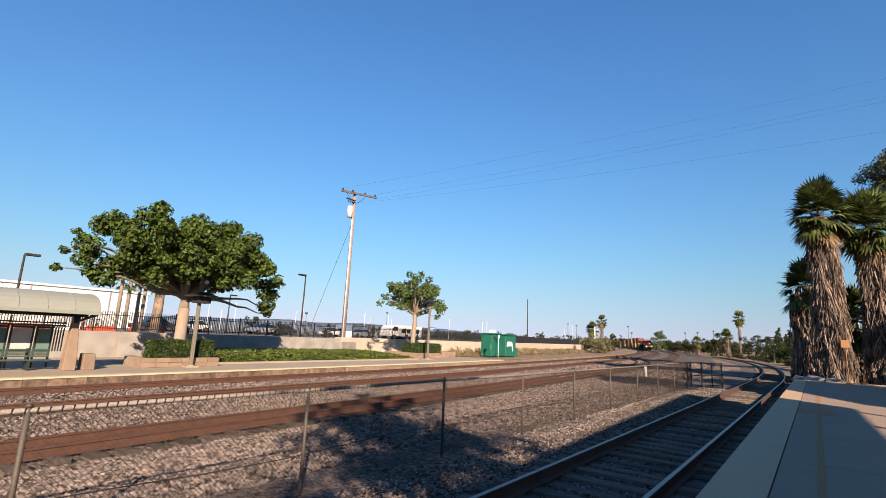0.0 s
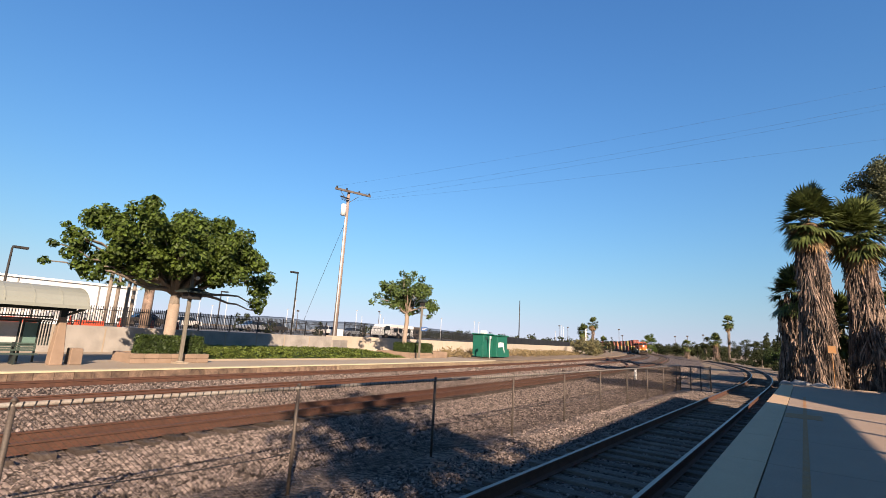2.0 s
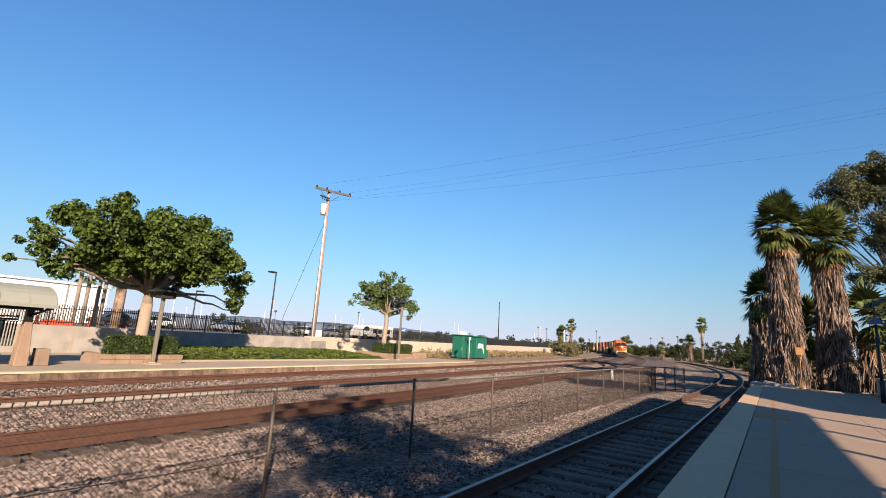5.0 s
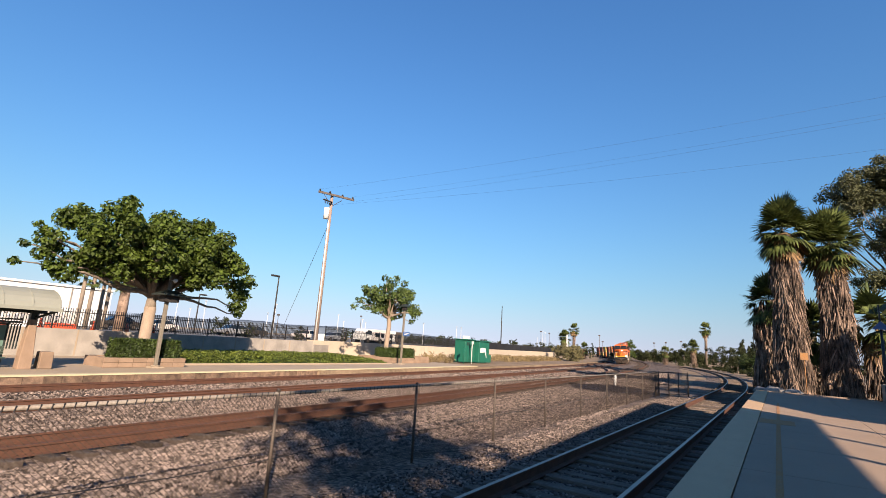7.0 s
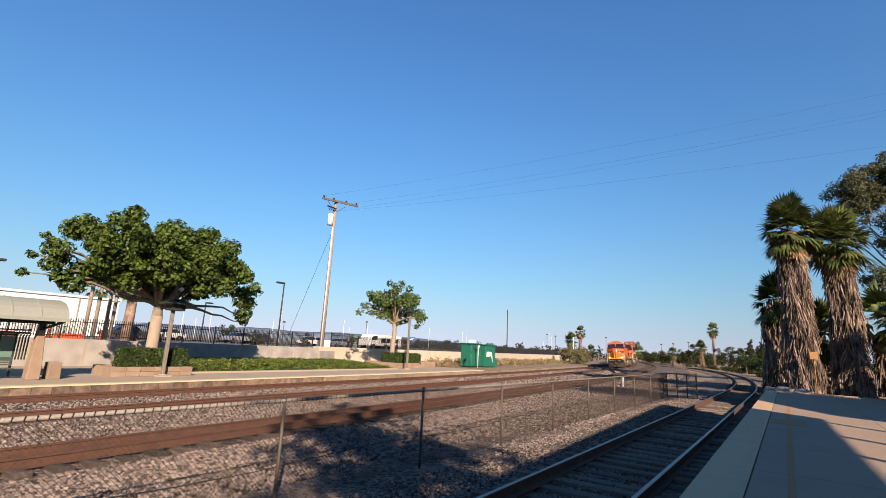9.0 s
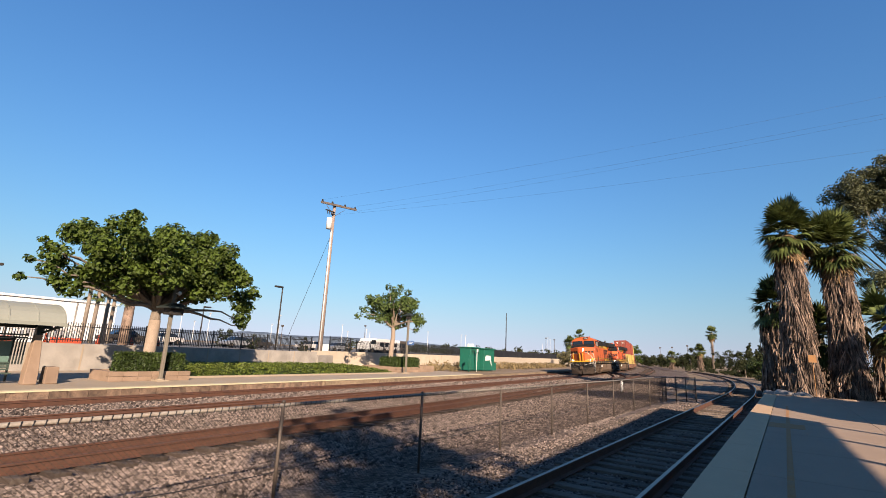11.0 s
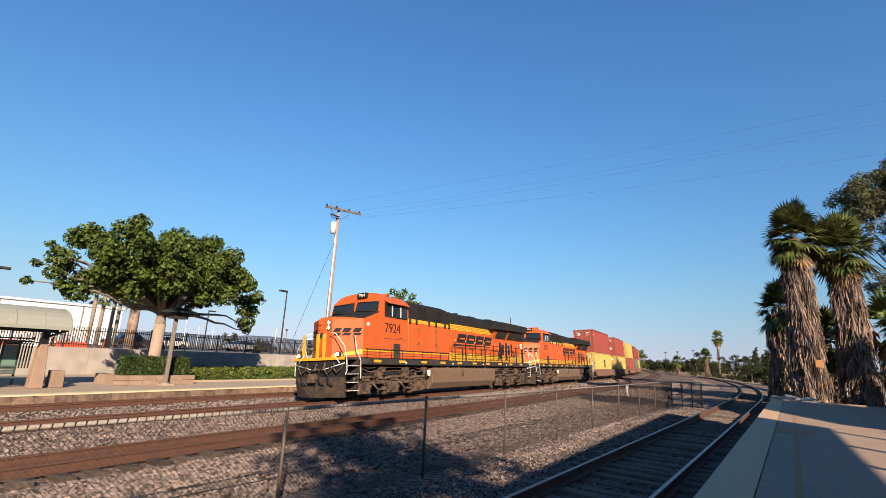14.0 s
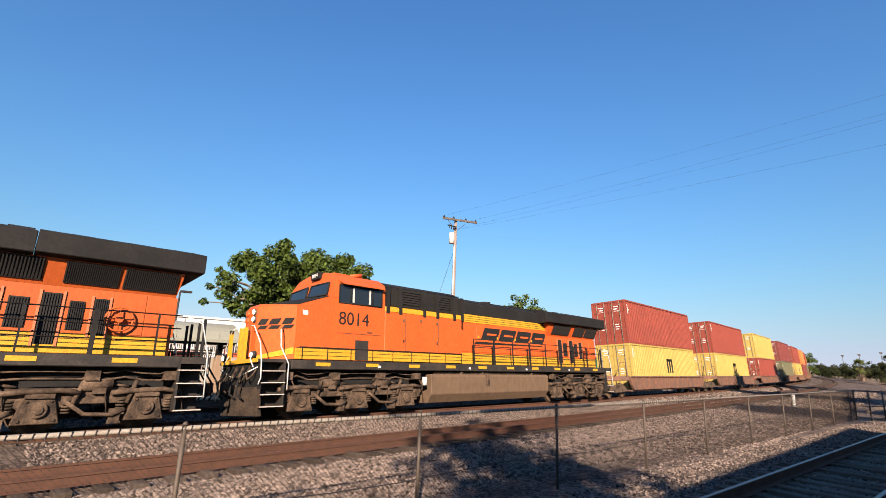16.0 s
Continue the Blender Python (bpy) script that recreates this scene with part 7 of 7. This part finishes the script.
def build_car(x, y, label, paint):
    """A parked car seen from the side: body, glasshouse, roof, wheels."""
    V = thing("parked_car", label, "car", group="parked cars")
    bm = bm_new()
    prism(bm, [(-2.2, 0.35), (2.15, 0.35), (2.25, 0.62), (2.1, 0.88), (1.3, 0.95), (-1.2, 0.95), (-2.1, 0.78), (-2.27, 0.6)], -0.88, 0.88, "x")
    part("body", bm, paint, V, "", 0.05)
    bm = bm_new()
    hull(bm, [(sx * w, yy, z) for sx in (-1, 1) for w, yy, z in ((0.84, -1.25, 0.94), (0.84, 1.5, 0.94), (0.68, -0.55, 1.4), (0.68, 0.9, 1.4))])
    part("window_glass", bm, M_GLASS, V, "dark car windows")
    bm = bm_new()
    hull(bm, [(sx * w, yy, z) for sx in (-1, 1) for w, yy, z in ((0.7, -0.6, 1.39), (0.7, 0.95, 1.39), (0.6, -0.4, 1.46), (0.6, 0.75, 1.46))])
    for sx in (-1, 1):
        tube(bm, [(sx * 0.83, 0.1, 0.94), (sx * 0.69, 0.1, 1.4)], 0.04, 5)
    part("roof", bm, paint, V)
    for sx in (-1, 1):
        for yy in (-1.35, 1.35):
            bm = bm_new()
            tube(bm, [(sx * 0.66, yy, 0.32), (sx * 0.9, yy, 0.32)], 0.32, 16)
            w = part("wheel", bm, M_LBLACK, V)
            bm = bm_new()
            tube(bm, [(sx * 0.9, yy, 0.32), (sx * 0.92, yy, 0.32)], 0.18, 10)
            part("rim", bm, M_GALV, w)
    V.matrix_world = pose(x, y, YARD)


def build_yard():
    B = thing("warehouse", "long white flat-roofed warehouse behind the yard", "building")
    bm = bm_new()
    box(bm, -110, -70, -60, 28.5, 0.9, 5.7)
    part("wall", bm, M_WHITEWALL, B)
    bm = bm_new()
    box(bm, -110.2, -69.8, -60.2, 28.7, 5.7, 5.95)
    part("parapet", bm, M_WHITEWALL, B)
    for y in (-4, 6, 16, 24):
        bm = bm_new()
        box(bm, -70, -69.92, y, y + 0.12, 1.0, 5.7)
        part("wall_joint", bm, M_WALL, B)
    for i in range(11):
        b = thing("barrier", "orange and white plastic water-filled barrier", "barrier", group="barriers")
        y = -6 + 1.75 * i
        bm = bm_new()
        hull(bm, [(-36.5 + sx * a, y + yy, z) for a, z in ((0.22, YARD), (0.16, YARD + 0.25), (0.08, YARD + 0.35), (0.06, YARD + 0.5)) for sx in (-1, 1) for yy in (0, 1.65)])
        part("body", bm, M_TRAFFIC if i % 3 else M_WHITE, b, "", 0.03)
    for i in range(9):
        b = thing("safety_panel", "white plastic fence panel in the yard", "barrier", group="safety panels")
        y = -5 + 2.1 * i
        for k in range(6):
            bm = bm_new()
            box(bm, -38.6, -38.55, y + 0.34 * k, y + 0.34 * k + 0.16, YARD, YARD + 1.25)
            part("picket", bm, M_PAPER, b)
        for z in (0.25, 0.95):
            bm = bm_new()
            box(bm, -38.54, -38.5, y, y + 2.0, YARD + z, YARD + z + 0.1)
            part("board", bm, M_PAPER, b)
    for y in (10.9, 13.6, 15.6, 17.3):
        bm = bm_new()
        tube(bm, [(-35.2, y, YARD + 0.04), (-35.2, y, YARD + 0.75)], 0.17, 12, 0.04)
        box(bm, -35.42, -34.98, y - 0.22, y + 0.22, YARD, YARD + 0.05)
        thing("traffic_cone", "orange traffic cone on the yard edge", "cone", group="traffic cones", bm=bm, material=M_TRAFFIC)
    for x, y, h in ((-50, 18.0, 6.2), (-50, 18.7, 6.2), (-52, 20.35, 6.6), (-52, 20.85, 6.4)):
        build_palm("slim palm with brown trunk in front of the warehouse", x, y, 1.0, h, 0.18, h - 1, 12, 1.0, int(y * 10), 0, trunk_r=0.16, name="slim_palm")
    build_palm("palm with a shaggy pale trunk behind the wall", -44, 18.85, 1.0, 6.0, 0.61, 5.2, 22, 1.3, 77, 0, trunk_r=0.36)
    street_lamp(-45, 34.8, 8.1, 1.0, -1.0, "dark yard lamp on a tall pole")
    street_lamp(-45, 9.6, 6.4, 1.0, 0.9, "dark yard lamp on a tall pole")
    street_lamp(-60, 34.5, 6.0, 1.0, 0.9, "dark yard lamp on a tall pole")
    street_lamp(-58, 28.0, 5.4, 1.0, 0.8, "dark yard lamp on a tall pole")
    build_vehicle(-47, 53.6, 5.0, 2.1, 2.15, YARD, "cream parked motorhome with dark windows", M_PAPER, "motorhome")
    build_vehicle(-51, 60.5, 6.0, 2.2, 2.2, YARD, "white parked box truck in the yard", M_WHITE)
    build_vehicle(-52, 64.0, 6.0, 2.2, 2.2, YARD, "grey parked van in the yard", M_GALV, "parked_van")
    for i in range(7):
        y = 17 + (0, 7.6, 13.5, 21, 27.5, 35, 42)[i]
        word, paint = (("silver", M_CAR_SILVER), ("dark", M_SILL), ("white", M_PAPER))[i % 3]
        build_car(-56 - (0, 2, 5, 1, 6, 3, 4)[i], y, f"{word} parked car beyond the iron fence", paint)
    # tall floodlight masts far behind the yard
    for i, (x, y, h) in enumerate(((-88, 230, 11.1), (-83.6, 230, 10.4), (-128, 140, 10.5), (-59, 230, 10.4), (-35.2, 230, 8.2), (-30.4, 230, 8.6), (-24.4, 230, 9.4), (-122, 96, 7.5), (-57.5, 230, 7.6))):
        m = thing("light_mast", "thin distant light mast above the trees", "mast", group="light masts")
        bm = bm_new()
        tube(bm, [(x, y, -0.7), (x, y, h)], 0.11, 6, 0.08)
        part("pole", bm, M_GALV, m)
        bm = bm_new()
        box(bm, x - 0.4, x + 0.4, y - 0.2, y + 0.2, h - 0.5, h)
        part("lamp_head", bm, M_GALV, m)
    for x, y, h in ((-114.8, 60.9, 7.6), (-130.9, 73.2, 6.9), (-103.3, 61.1, 7.9), (-119.7, 90.4, 7.4), (-86.9, 67.4, 7.9), (-113.3, 113.0, 8.9), (-126.0, 128.6, 7.5), (-100.9, 111.0, 7.6),
                    (-113.4, 126.6, 7.3), (-91.6, 131.2, 8.1), (-102.8, 171.6, 9.0), (-96.1, 163.9, 8.5), (-84.9, 224.5, 11.0), (-80.4, 215.5, 9.9), (-94.7, 242.2, 8.3)):
        m = thing("light_mast", "thin pale mast behind the yard", "mast", group="light masts")
        bm = bm_new()
        tube(bm, [(x, y, -0.7), (x, y, h)], 0.13, 6, 0.09)
        part("pole", bm, M_MAST, m)
        bm = bm_new()
        box(bm, x - 0.22, x + 0.22, y - 0.22, y + 0.22, h - 0.1, h + 0.06)
        part("lamp_head", bm, M_MAST, m)
    # a low ridge far behind the yard
    rng = np.random.default_rng(141)
    verts, faces = [], []
    for i in range(61):
        a = math.radians(76 - 50 * i / 60)
        h = 46 * math.sin(math.pi * (i + 3) / 66) ** 0.6 + 4 * math.sin(i * 0.55) + 3 * rng.random()
        for r, z in ((2250, -2), (2320, h * 0.7), (2400, h), (2480, -2)):
            verts.append((-r * math.sin(a), r * math.cos(a), z))
    for i in range(60):
        for k in range(3):
            n = 4 * i + k
            faces.append((n, n + 1, n + 5, n + 4))
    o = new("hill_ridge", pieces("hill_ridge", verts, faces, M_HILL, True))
    tagged(o, "low ridge of hills at the horizon, tinted with distance haze", "hills", kind="structure")
    bm = bm_new()
    tube(bm, [(-60, 125.3, 0), (-60, 125.3, 13.6)], 0.17, 8, 0.11)
    thing("utility_pole", "slim dark pole beyond the cream wall", "utility pole", bm=bm, material=M_SILL)
    bm = bm_new()
    tube(bm, [(-41.5, 128, -0.4), (-41.5, 128, 6.3)], 0.17, 8, 0.15)
    thing("white_post", "tall white trackside post among scrub", "post", bm=bm, material=M_WHITE)
    bm = bm_new()
    box(bm, -41.7, -40.9, 38.0, 39.1, 1.0, 2.0)
    thing("yard_shed", "small pale equipment shed at the pole foot", "shed", bm=bm, material=M_WHITE, bevel=0.04)


def build_right_side():
    """The post with blue sign past the platform's right edge, and an unseen wall added to close the place and cut
    skylight.
    """
    L = thing("platform_lamp", "slim black lamp post with a small blue sign", "lamp post")
    bm = bm_new()
    tube(bm, [(5.25, 29.6, 0.19), (5.25, 29.6, 3.7)], 0.075, 10, 0.05)
    tube(bm, [(5.25, 29.6, 0.19), (5.25, 29.6, 1.2)], 0.11, 10, 0.1)
    part("pole", bm, M_IRON, L)
    bm = bm_new()
    hull(bm, [(5.25 + a, 29.5, z) for a, z in ((-0.35, 3.75), (0.35, 3.75), (0, 4.15))] + [(5.25 + a, 29.54, z) for a, z in ((-0.35, 3.75), (0.35, 3.75), (0, 4.15))])
    part("sign", bm, M_BLUE, L, "blue pointed sign")
    bm = bm_new()
    box(bm, 5.75, 7.6, 29.4, 29.8, 4.75, 5.05)
    tube(bm, [(5.25, 29.6, 3.7), (5.25, 29.6, 4.9), (5.8, 29.6, 4.9)], 0.04, 8)
    part("lamp_head", bm, M_IRON, L)
    bm = bm_new()
    box(bm, 13.8, 14.2, -14, 11.5, -0.2, 3.4)
    thing("wall_station", "plain unseen wall added behind the canopy to cut skylight", "wall", kind="structure", bm=bm, material=M_WALL)
    bm = bm_new()
    box(bm, 6.2, 6.5, 30.0, 36.4, -0.2, 1.15)
    thing("wall_platform_end", "low grey wall along the platform end", "wall", kind="structure", bm=bm, material=M_WALL)


def build_far_things():
    build_planter(-27.7, -25.55, 10.6, 14.5, 0.16, "tan stone block planter round the tree")
    build_hedge("clipped dark green box hedge in the planter", -26.75, -25.8, 11.15, 13.1, 0.1, 1.0, M_HEDGE, 5200, 0.055, 101)
    build_hedge("clipped dark green box hedge in the planter", -26.75, -25.85, 13.35, 14.25, 0.1, 1.02, M_HEDGE, 2600, 0.055, 102)
    build_planter(-32.5, -28.2, 35.7, 39.1, 0.2, "tan stone block planter round the smaller tree")
    build_hedge("clipped green hedge round the small tree", -30.6, -28.5, 35.9, 39.6, 0.15, 1.05, M_HEDGE, 5200, 0.07, 103)
    build_planter(-30.5, -28.6, 39.2, 42.4, 0.3, "low tan block wall beside the platform end")
    build_ground_cover()
    build_platform_lamp(-25.3, 12.85, PZ, 5.0, ((3.35, 0.62, 0.1), (4.95, 0.36, -0.35)), "tan lamp post with dark hipped lantern on the platform")
    build_platform_lamp(-27.0, 35.4, PZ, 5.0, ((4.95, 0.32, 0.0),), "tan lamp post with a blue sign on the platform", sign=True)
    build_shelter()
    build_cabinets()
    build_pole()
    build_yard()


def build_all():
    build_ground()
    build_bed()
    build_tracks()
    build_near_platform()
    build_canopy()
    build_fence()
    build_far_platform()
    build_far_wall()
    build_stones()
    build_train()
    build_far_things()
    build_right_side()
    build_near_trees()
    build_palms()
    build_eucalyptus()
    build_distance()


build_all()
motions()
